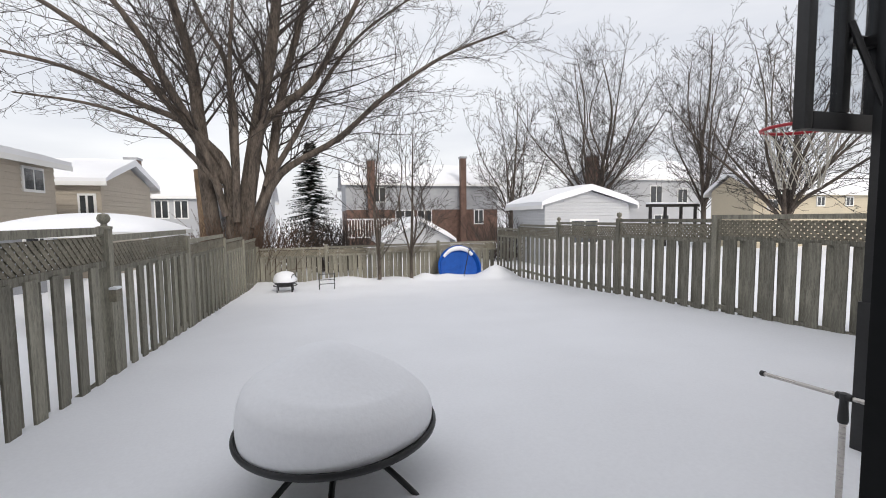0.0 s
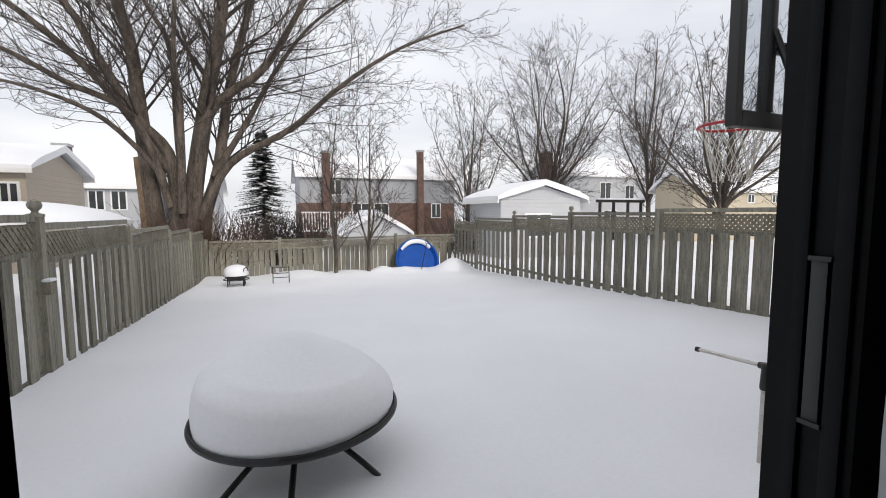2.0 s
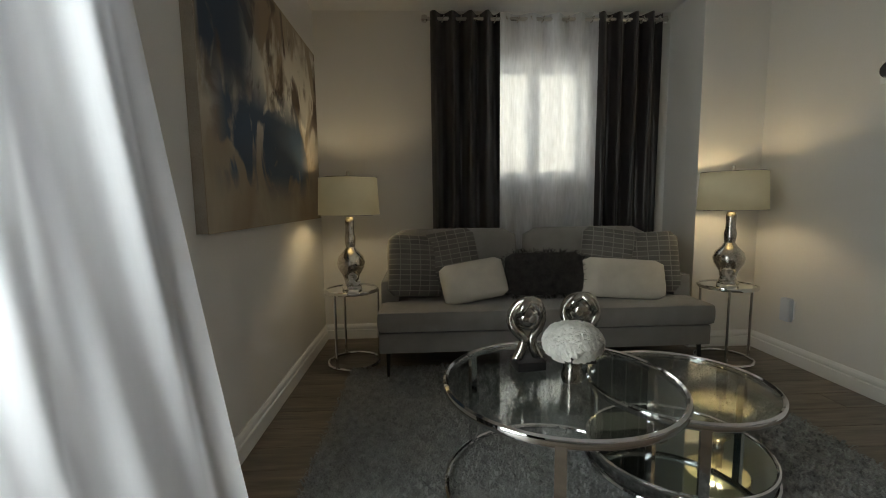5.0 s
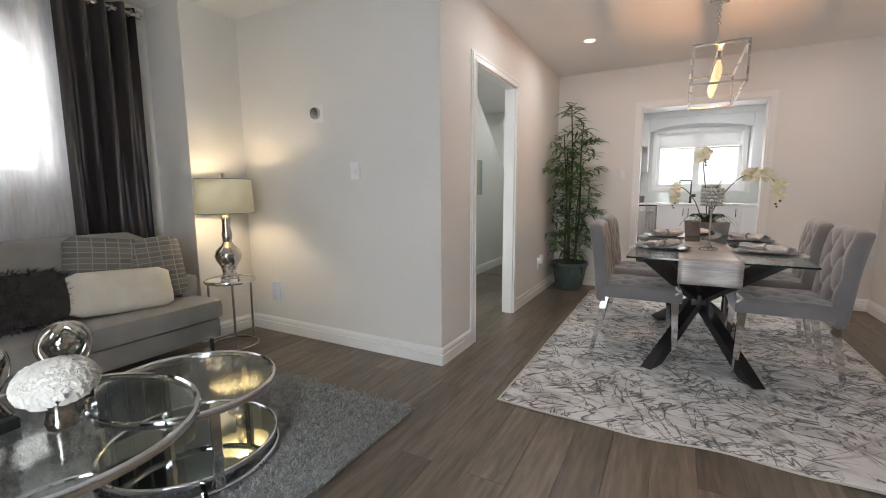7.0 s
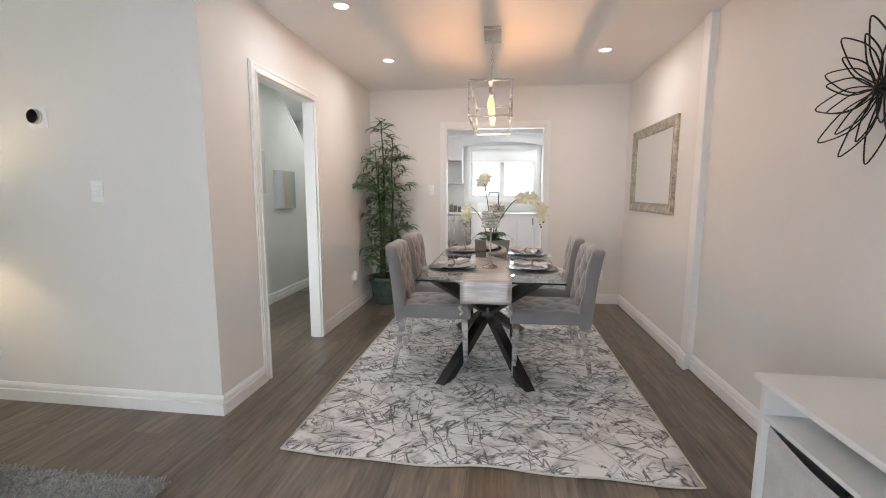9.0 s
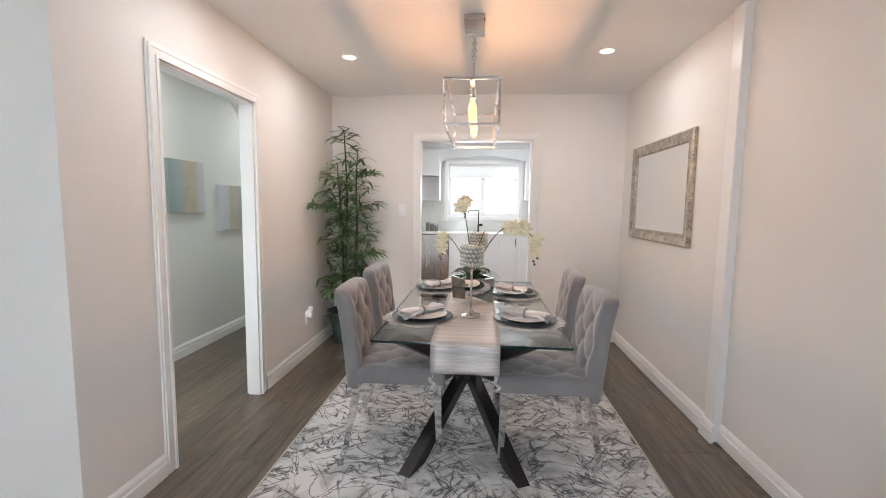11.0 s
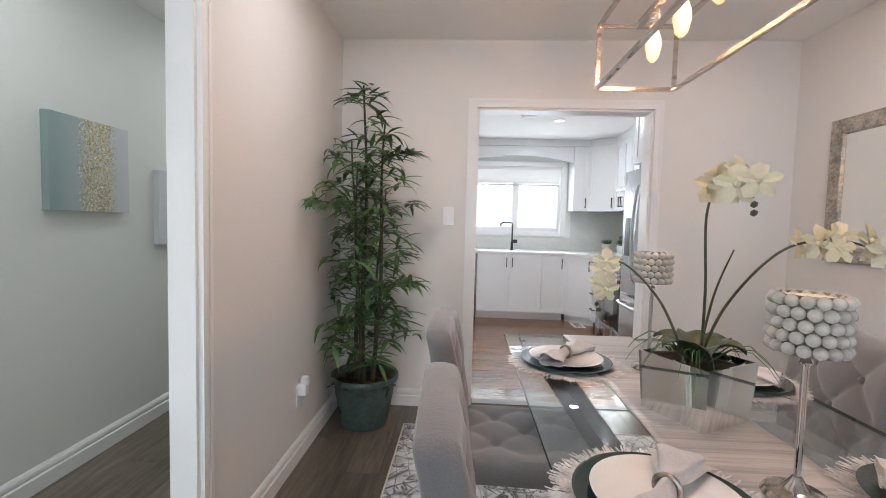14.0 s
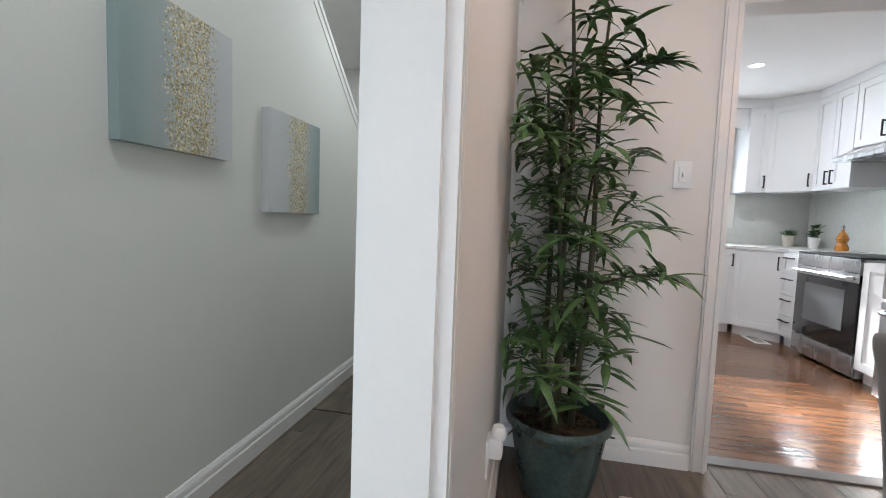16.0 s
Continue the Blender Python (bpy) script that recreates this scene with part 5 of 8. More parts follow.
for (x, y), lab in zip(((3.0, 0.095), (2.85, -2.365)), ("chrome round side table with mirrored top by the painting", "chrome round side table with mirrored top near the thermostat wall")):
    side_table(x, y, lab)
    table_lamp(x, y)
curve = bpy.data.curves.new("letter", "FONT")
curve.body, curve.size, curve.extrude, curve.bevel_depth, curve.align_x = "&", 0.15, 0.010, 0.003, "CENTER"
model = new("letter_model", curve)
LETTER = bpy.data.meshes.new_from_object(model)
LETTER.transform(pose(0, 0, 0, 90, 0, 0))
LETTER.materials.clear()
LETTER.materials.append(M_NICKEL)
bpy.data.objects.remove(model)
for x, y in ((2.87, 0.06), (2.75, -2.29)):
    o = thing("letter_ornament", "small silvery ampersand ornament on a white plinth on the side table", "ornament", (x, y, 0.507), 0, "ampersand ornaments")
    part("plinth", bx(-0.05, 0.05, -0.03, 0.03, 0, 0.02, bevel=0.004), M_PORCELAIN, o)
    sign = share("letter", LETTER, o, pose(0, 0, 0.022, 0, 0, -90))
    tagged(sign, "silvery ampersand letter")

# nested glass coffee tables
M_SHELF = material("smoked_mirror", (0.34, 0.38, 0.36), 0.04, 1.0, vary=0.05, scale=4)


def coffee_table(x, y, r, h, label, shelf):
    t = thing("coffee_table", label, "coffee table", (x, y, 0.028), 0, "nested coffee tables")
    part("tabletop", lathe(bmesh.new(), [(0, h - 0.01), (r - 0.008, h - 0.01), (r - 0.008, h), (0, h)], 64), M_GLASS, t, "clear round glass top")
    part("rim", ring(bmesh.new(), r, 0.011, (0, 0, h - 0.008), 72, None, 8, 1.5), M_CHROME, t)
    part("foot_ring", ring(bmesh.new(), r, 0.011, (0, 0, 0.012), 72), M_CHROME, t)
    for k in range(3):
        a = 2 * math.pi * k / 3 + 0.75
        px, py = r * math.cos(a), r * math.sin(a)
        b = bmesh.new()
        box(b, -0.016, 0.016, -0.009, 0.009, 0.012, h - 0.01, m=pose(px, py, 0, 0, 0, math.degrees(a) + 90))
        part("leg", b, M_CHROME, t, smooth=False)
    if shelf:
        part("shelf", lathe(bmesh.new(), [(0, 0.062), (r - 0.01, 0.062), (r - 0.01, 0.07), (0, 0.07)], 64), M_SHELF, t, "mirrored lower shelf")
        part("shelf_ring", ring(bmesh.new(), r - 0.004, 0.009, (0, 0, 0.065), 72, None, 8, 1.4), M_CHROME, t)
    return t


coffee_table(1.62, -0.86, 0.405, 0.405, "larger chrome coffee table with a round glass top", False)
coffee_table(1.745, -1.37, 0.335, 0.325, "lower chrome coffee table with a mirrored shelf under its glass", True)


def knot_figure(x, y, turn):
    o = thing("sculpture", "polished silver knotted head sculpture on a black plinth", "sculpture", (x, y, 0.4345), turn, "pair of sculptures on the coffee table")
    b = bmesh.new()
    box(b, -0.05, 0.05, -0.055, 0.055, 0, 0.035, bevel=0.004)
    for k in (-1, 1):
        tube(b, arc([(0, 0.045 * k, 0.03), (0, 0.022 * k, 0.08), (0, 0.018 * k, 0.115), (0.01, 0.05 * k, 0.15), (0.015, 0.062 * k, 0.195), (0.0, 0.042 * k, 0.245), (-0.02, 0.0, 0.262), (-0.03, -0.035 * k, 0.23), (0.03, -0.025 * k, 0.18), (0.04, 0.02 * k, 0.165)], 6), 0.020, 10, 0.014)
    bmesh.ops.create_uvsphere(b, u_segments=16, v_segments=10, radius=0.045, matrix=Matrix.Translation((0, 0, 0.2)) @ Matrix.Diagonal((0.8, 1, 1.1, 1)))
    ring(b, 0.05, 0.012, (0, 0, 0.2), 24, Matrix.Rotation(radians(65), 3, "Y"), 8)
    ob = part("figure", b, [M_MERCURY, M_BLACK], o)
    for f in ob.data.polygons:
        if f.center.z < 0.04:
            f.material_index = 1


knot_figure(1.74, -0.775, 8)
knot_figure(1.80, -1.0, -12)
vs = thing("flower_vase", "white hydrangea ball in a small silver vase on the glass", "flowers", (1.60, -0.90, 0.4345))
part("vase", lathe(bmesh.new(), [(0, 0), (0.035, 0), (0.04, 0.02), (0.032, 0.05), (0.036, 0.085), (0.045, 0.1), (0.04, 0.1), (0.03, 0.06), (0, 0.03)], 28), M_MERCURY, vs, "silvery glass vase")
rnd = random.Random(4)
b = bmesh.new()
for k in range(420):
    v = Vector((rnd.gauss(0, 1), rnd.gauss(0, 1), rnd.gauss(0, 1))).normalized()
    v = Vector((v.x * 0.085, v.y * 0.10, v.z * 0.062 + 0.145))
    if v.z > 0.1:
        flower(b, v, (v - Vector((0, 0, 0.13))) + Vector((rnd.uniform(-0.02, 0.02), rnd.uniform(-0.02, 0.02), 0.01)), 0.026)
tagged(part("blossoms", b, material("white_petal", (0.82, 0.81, 0.76), 0.6, vary=0.1, scale=30), vs, "white hydrangea petals"), kind="stuff")

# shag rug
shag = thing("shag_rug", "grey shaggy rug under the coffee tables and sofa", "rug")
SX0, SX1, SY0, SY1 = 1.12, 2.84, -2.16, 0.085
part("backing", bx(SX0 + 0.01, SX1 - 0.01, SY0 + 0.01, SY1 - 0.01, 0.0005, 0.018, bevel=0.006), M_SHAG, shag)
rnd = random.Random(8)
verts, faces = [], []
for k in range(30000):
    x, y = rnd.uniform(SX0, SX1), rnd.uniform(SY0, SY1)
    L = rnd.uniform(0.016, 0.034)
    a = rnd.uniform(0, 6.28) + 2 * math.sin(x * 9) * math.cos(y * 8)
    dx, dy = math.cos(a) * L * 0.75, math.sin(a) * L * 0.75
    wx, wy = -math.sin(a) * 0.0035, math.cos(a) * 0.0035
    i = len(verts)
    verts += [(x - wx, y - wy, 0.015), (x + wx, y + wy, 0.015), (x + dx * 0.6 + wx, y + dy * 0.6 + wy, 0.015 + L * 0.55), (x + dx * 0.6 - wx, y + dy * 0.6 - wy, 0.015 + L * 0.55), (x + dx * 1.2, y + dy * 1.2, 0.013 + L * 0.5)]
    faces += [(i, i + 1, i + 2, i + 3), (i + 3, i + 2, i + 4)]
me = bpy.data.meshes.new("shag_pile")
me.from_pydata(verts, [], faces)
me.materials.append(M_SHAG)
o = new("shag_pile", me)
o.parent = shag
tagged(o, "long grey shag strands", kind="stuff")

# abstract painting
M_ABS = bpy.data.materials.new("abstract_paint")
M_ABS.use_nodes = True
n, l = M_ABS.node_tree.nodes, M_ABS.node_tree.links
tc = n.new("ShaderNodeTexCoord")
sp = n.new("ShaderNodeSeparateXYZ")
l.new(tc.outputs["Generated"], sp.inputs[0])


def layer(scale, detail, dist, stretch, lo, hi, seed):
    mp = n.new("ShaderNodeMapping")
    mp.inputs["Scale"].default_value = stretch
    mp.inputs["Location"].default_value = (seed, seed * 0.7, seed * 1.3)
    l.new(tc.outputs["Generated"], mp.inputs[0])
    t = n.new("ShaderNodeTexNoise")
    t.inputs["Scale"].default_value, t.inputs["Detail"].default_value, t.inputs["Distortion"].default_value = scale, detail, dist
    l.new(mp.outputs[0], t.inputs["Vector"])
    r = n.new("ShaderNodeMapRange")
    r.inputs[1].default_value, r.inputs[2].default_value = lo, hi
    l.new(t.outputs[0], r.inputs[0])
    return r.outputs[0]


def blend(f, a, c):
    m = n.new("ShaderNodeMixRGB")
    l.new(f, m.inputs[0]) if not isinstance(f, float) else None
    for k, v in ((1, a), (2, c)):
        if isinstance(v, tuple):
            m.inputs[k].default_value = (*v, 1)
        else:
            l.new(v, m.inputs[k])
    return m.outputs[0]


def window_(axis, a, b0, c, d):
    """1 between b0 and c of the canvas's own axis, fading to 0 at a and d."""
    r = n.new("ShaderNodeValToRGB")
    e = r.color_ramp.elements
    e[0].position, e[0].color = a, (0, 0, 0, 1)
    e[1].position, e[1].color = d, (0, 0, 0, 1)
    for p in (b0, c):
        q = e.new(p)
        q.color = (1, 1, 1, 1)
    l.new(sp.outputs[axis], r.inputs[0])
    return r.outputs[0]


def times(a, b0):
    m = n.new("ShaderNodeMath")
    m.operation = "MULTIPLY"
    l.new(a, m.inputs[0])
    l.new(b0, m.inputs[1])
    return m.outputs[0]


tan_ = blend(layer(3, 6, 1, (1, 1, 0.5), 0.35, 0.65, 1), (0.42, 0.36, 0.27), (0.28, 0.21, 0.14))
c1 = blend(times(layer(4, 6, 1.5, (1, 1, 0.4), 0.45, 0.52, 4), window_("Z", 0.25, 0.5, 0.95, 1.0)), tan_, (0.66, 0.62, 0.54))
c2 = blend(times(layer(5, 5, 2, (1, 1, 0.5), 0.5, 0.6, 9), window_("Z", 0.4, 0.6, 0.98, 1.0)), c1, (0.10, 0.062, 0.042))
c3 = blend(times(times(layer(4.2, 6, 1.6, (1, 1, 0.5), 0.44, 0.50, 13), window_("Z", 0.10, 0.22, 0.46, 0.62)), window_("X", 0.04, 0.12, 0.72, 0.9)), c2, (0.035, 0.075, 0.14))
c4 = blend(times(times(layer(4, 6, 1.2, (1, 1, 0.5), 0.38, 0.48, 17), window_("X", 0.0, 0.02, 0.22, 0.38)), window_("Z", 0.4, 0.6, 0.98, 1.0)), c3, (0.02, 0.045, 0.09))
l.new(c4, n["Principled BSDF"].inputs["Base Color"])
n["Principled BSDF"].inputs["Roughness"].default_value = 0.55
nz = n.new("ShaderNodeTexNoise")
nz.inputs["Scale"].default_value, nz.inputs["Detail"].default_value = 18, 6
l.new(tc.outputs["Generated"], nz.inputs["Vector"])
bp = n.new("ShaderNodeBump")
bp.inputs["Strength"].default_value = 0.25
l.new(nz.outputs[0], bp.inputs["Height"])
l.new(bp.outputs[0], n["Principled BSDF"].inputs["Normal"])
art = thing("abstract_painting", "large abstract canvas in blue, brown, white and tan on the wall", "painting")
part("canvas_face", bx(1.69, 3.33, PY - 0.045, PY - 0.041, 0.965, 2.10, bevel=0.0015), M_ABS, art, smooth=False)
part("wrapped_side", bx(1.691, 3.329, PY - 0.0405, PY - 0.001, 0.966, 2.099), material("raw_canvas", (0.40, 0.35, 0.28), 0.9, vary=0.15, scale=12, fine=200, bump=0.2), art, "bare wrapped canvas side", smooth=False)

# sofa window
win = tagged(part("window_1", bx(SX + 0.10, SX + 0.16, WY0, WY0 + 0.045, WZ0, WZ1), M_WHITE, None, "white sliding window behind the sofa"), kind="structure")
for nm, y0, y1, z0, z1 in (("window_frame", WY1 - 0.045, WY1, WZ0, WZ1), ("window_frame", WY0 + 0.045, WY1 - 0.045, WZ0, WZ0 + 0.045), ("window_frame", WY0 + 0.045, WY1 - 0.045, WZ1 - 0.045, WZ1), ("mullion", -1.325, -1.225, WZ0 + 0.045, WZ1 - 0.045)):
    part(nm, bx(SX + 0.10, SX + 0.16, y0, y1, z0, z1), M_WHITE, win)
part("window_sill", bx(SX - 0.03, SX + 0.12, WY0 - 0.04, WY1 + 0.04, WZ0 - 0.025, WZ0 + 0.004, bevel=0.004), M_WHITE, win)
pn = part("pane", bx(SX + 0.125, SX + 0.131, WY0 + 0.04, WY1 - 0.04, WZ0 + 0.04, WZ1 - 0.04), M_PANE, win)
pn.visible_shadow = False
nb = bx(SX + 1.8, SX + 2.0, -5, 3, -1, 2.75)
setting("neighbour_wall", nb, material("pale_brick_next_door", (0.80, 0.74, 0.68), 0.9, vary=0.15, scale=3, fine=30), "pale wall of the house next door")
rod = thing("curtain_rod", "dark metal curtain rod with ring finials over the window", "curtain rod", (SX - 0.10, 0, 2.385))
part("pole", tube(bmesh.new(), [(0, -2.2, 0), (0, -0.42, 0)], 0.013, 12), M_NICKEL, rod)
for y in (-2.2, -0.42):
    part("finial", lathe(bmesh.new(), [(0, -0.02), (0.02, -0.02), (0.024, 0), (0.02, 0.02), (0, 0.02)], 16, (0, y, 0)), M_NICKEL, rod)
for y in (-2.12, -0.50):
    part("bracket", bx(0.0, 0.0985, y - 0.008, y + 0.008, -0.01, 0.01), M_NICKEL, rod)


def drape(name, label, mat, y0, y1, z0, z1, x, folds, depth, taper=0.0, grommets=True, group=""):
    t = thing(name, label, "curtain", (x, 0, 0), 0, group)

    def f(u, v):
        y = y0 + (y1 - y0) * u
        mid = (y0 + y1) / 2
        y = mid + (y - mid) * (1 + taper * (1 - v))
        d = depth * math.sin(u * folds * 2 * math.pi) * (0.75 + 0.25 * v) + 0.008 * math.sin(u * 31 + v * 5)
        return (d, y, z0 + (z1 - z0) * v)
    part("cloth", sheet(bmesh.new(), max(30, folds * 14), 24, f), mat, t)
    if grommets:
        for k in range(folds * 2):
            y = y0 + (y1 - y0) * (k + 0.5) / (folds * 2)
            part("grommet", ring(bmesh.new(), 0.024, 0.005, (0, y, 2.385), 18, Matrix.Rotation(radians(70 if k % 2 else 110), 3, "X"), 6), M_NICKEL, t)
    return t


drape("curtain", "charcoal satin grommet curtain at the sofa window", M_DRAPE, -0.97, -0.46, 0.05, 2.43, SX - 0.10, 4, 0.04, 0.0, True, "sofa window curtains")
drape("curtain", "charcoal satin grommet curtain at the sofa window", M_DRAPE, -2.18, -1.70, 0.05, 2.43, SX - 0.10, 4, 0.04, 0.0, True, "sofa window curtains")
drape("sheer_curtain", "white sheer grommet curtain across the sofa window", M_SHEER, -1.70, -0.97, 0.05, 2.42, SX - 0.10, 4, 0.03, 0.0, True)

# patio sliding door, slid part open, with its curtains
M_DARKFRAME = material("dark_bronze_frame", (0.004, 0.004, 0.0045), 0.6, vary=0.3, scale=9, fine=60, spec=0.1)
pd = tagged(part("door_3", bx(0.928, 1.12, PY + 0.04, PY + 0.14, 0.02, 2.0, bevel=0.004), M_DARKFRAME, None, "black sliding patio door left open"), kind="structure")
for nm, a in (("jamb", (1.085, 1.121, PY + 0.143, PY + 0.225, 0.0, 2.06)), ("jamb", (-0.301, -0.24, PY - 0.004, PY + 0.226, 0.0, 2.06)), ("head", (-0.24, 1.085, PY + 0.02, PY + 0.22, 2.0, 2.06)), ("sill", (-0.30, 1.12, PY + 0.0, PY + 0.26, -0.03, 0.018)), ("track", (0.920, 0.9275, PY + 0.05, PY + 0.07, 0.02, 2.0)), ("track", (0.920, 0.9275, PY + 0.095, PY + 0.11, 0.02, 2.0))):
    part(nm, bx(*a, bevel=0.003), M_DARKFRAME, pd)
hd = part("latch_recess", bx(0.921, 0.9275, PY + 0.074, PY + 0.092, 0.85, 1.05, bevel=0.002), material("dark_chrome_latch", (0.006, 0.006, 0.0065), 0.6, 0.0, vary=0.2, scale=20), pd, "dark recessed pull")
for z in (0.845, 1.05):
    part("latch_lip", bx(0.918, 0.9275, PY + 0.070, PY + 0.094, z, z + 0.006), material("dull_latch_metal", (0.02, 0.02, 0.02), 0.5, 0.6), hd)


def side_curtain(name, label, mat, top, bot, y, folds, depth, zt=2.40):
    """Curtain gathered at the rod that spreads towards the floor."""
    t = thing(name, label, "curtain", (0, y, 0))

    def f(u, v):
        s = (1 - v) ** 1.15
        x0, x1 = top[0] + (bot[0] - top[0]) * s, top[1] + (bot[1] - top[1]) * s
        uu = u + 0.02 * math.sin(u * 17 + v * 2)
        return (x0 + (x1 - x0) * uu, depth * (0.55 + 0.45 * s) * math.sin(u * folds * 2 * math.pi + 0.7) + 0.012 * math.sin(u * 23 + v * 4) + (0.006 * math.sin(v * 60) if u < 0.01 else 0), 0.012 + (zt - 0.012) * v)
    part("cloth", sheet(bmesh.new(), folds * 18, 30, f), mat, t)
    return t


M_PATIOSHEER = veil("patio_sheer", (0.76, 0.76, 0.79), 0.09, 0.54)
sheer_ = thing("sheer_curtain", "white sheer curtain pushed back against the patio door frame", "curtain", (0, 0, 0))


def patio_sheer(u, v):
    """Hangs slanting from the door frame into the room, wider towards the floor."""
    low = (1 - v) ** 1.3
    x0, y0 = 0.50 + 0.47 * low, min(0.229 + 0.207 * low, 0.37)
    x = x0 + (0.945 + 0.14 * low - x0) * u
    y = y0 + (0.195 - 0.25 * low - y0) * u
    w = u + 0.07 * math.sin(u * 5.2 + 1.3 * v)
    k = (0.3 + 0.7 * min(1, u * 4)) * 0.030 * math.sin(w * 2.6 * 2 * math.pi + 0.6 + 0.9 * v) + 0.016 * abs(math.sin(w * 8.5 - v * 1.6)) + 0.003 * math.sin(u * 37 + v * 6)
    e = 0.004 * math.sin(v * 75) + 0.005 * math.sin(v * 31) if u < 0.02 else 0
    return (x + 0.8 * k + e, y + 0.6 * k, 0.012 + 2.388 * v)


part("cloth", sheet(bmesh.new(), 100, 60, patio_sheer), M_PATIOSHEER, sheer_)
side_curtain("curtain", "dark grey curtain gathered beside the patio door", M_DRAPE, (0.95, 1.24), (1.0, 1.45), 0.335, 4, 0.022)
t_ = thing("curtain", "black heavy curtain drawn beside the patio door", "curtain", (0, 0.30, 0))
part("cloth", sheet(bmesh.new(), 90, 20, lambda u, v: (-0.62 + 0.876 * u, 0.028 * math.sin(u * 44) * (1 - u ** 6) + 0.006 * math.sin(u * 90 + v * 5), 0.012 + 2.388 * v)), material("black_curtain_cloth", (0.008, 0.008, 0.009), 0.95, vary=0.3, scale=20, fine=300, bump=0.2, spec=0.1), t_)
rod2 = thing("curtain_rod", "dark metal curtain rod over the patio door", "curtain rod", (0, 0, 2.41))
part("pole", tube(bmesh.new(), [(-0.66, 0.26, 0), (1.2, 0.26, 0)], 0.013, 10), M_NICKEL, rod2)
for x in (-0.55, 1.14):
    part("bracket", bx(x - 0.008, x + 0.008, 0.26, PY - 0.001, -0.01, 0.01), M_NICKEL, rod2)

# white storage unit by the long wall
cab = thing("storage_unit", "white open storage unit with pleated fabric bins along the wall", "cabinet", (0, 0, 0))
CX0, CX1, CY0, CY1, CZ = RX + 0.004, -1.20, -2.145, -0.95, 0.66
part("top", bx(CX0, CX1 + 0.02, CY0 - 0.015, CY1 + 0.015, CZ - 0.022, CZ, bevel=0.003), M_WHITE, cab)
for y in (CY0, (CY0 + CY1) / 2 - 0.01, CY1 - 0.02):
    part("side_panel", bx(CX0 + 0.01, CX1, y, y + 0.02, 0.0, CZ - 0.022, bevel=0.002), M_WHITE, cab)
part("back_panel", bx(CX0 + 0.002, CX0 + 0.01, CY0, CY1, 0.0, CZ - 0.022), M_WHITE, cab)
for y0, y1 in ((CY0 + 0.02, (CY0 + CY1) / 2 - 0.01), ((CY0 + CY1) / 2 + 0.01, CY1 - 0.02)):
    part("shelf", bx(CX0 + 0.012, CX1 - 0.004, y0 + 0.001, y1 - 0.001, 0.505, 0.522, bevel=0.002), M_WHITE, cab)
    part("bottom", bx(CX0 + 0.012, CX1 - 0.004, y0 + 0.001, y1 - 0.001, 0.03, 0.05), M_WHITE, cab)
    bn = thing("fabric_bin", "white crinkled fabric bin in the storage unit", "storage bin", ((CX0 + CX1) / 2, (y0 + y1) / 2, 0.052), 0, "bins in the storage unit")
    hy, hx = (y1 - y0) / 2 - 0.008, (CX1 - CX0) / 2 - 0.02

    def wall(u, v, hx=hx, hy=hy):
        a = u * 4
        k = int(min(a, 3.9999))
        s = a - k
        p = ((hx, -hy + 2 * hy * s), (hx - 2 * hx * s, hy), (-hx, hy - 2 * hy * s), (-hx + 2 * hx * s, -hy))[k]
        sag = -0.03 * math.sin(math.pi * s) if k in (0, 2) and v == 1 else 0
        w = 0.004 * math.sin(s * 40 + v * 9) * math.sin(v * 3.1)
        return (p[0] + (w if k in (0, 2) else 0), p[1], 0.435 * v + sag)
    part("bin_side", sheet(bmesh.new(), 96, 8, wall), M_NAPKIN, bn)

# ---- kitchen ----
CF, SF_ = -8.60, -1.20                     # fronts of the window run and of the stove run
CT0, CT1 = 0.885, 0.92


def shaker(bm, w, h, t=0.02, rail=0.06):
    """Shaker door in the x-z plane, front towards +y, from (0,0,0)."""
    box(bm, 0, rail, 0, t, 0, h)
    box(bm, w - rail, w, 0, t, 0, h)
    box(bm, rail, w - rail, 0, t, 0, rail)
    box(bm, rail, w - rail, 0, t, h - rail, h)
    box(bm, rail, w - rail, 0, t - 0.008, rail, h - rail)
    return bm


def handle(parent, x, z0, z1, upright=True, y=0.02):
    b = bmesh.new()
    if upright:
        box(b, x - 0.005, x + 0.005, y + 0.022, y + 0.032, z0, z1)
        for z in (z0 + 0.008, z1 - 0.008):
            box(b, x - 0.0045, x + 0.0045, y, y + 0.024, z - 0.006, z + 0.006)
    else:
        box(b, z0, z1, y + 0.022, y + 0.032, x - 0.005, x + 0.005)
        for z in (z0 + 0.008, z1 - 0.008):
            box(b, z - 0.006, z + 0.006, y, y + 0.024, x - 0.0045, x + 0.0045)
    return part("handle", b, M_BLACK, parent, "matte black bar handle", smooth=False)


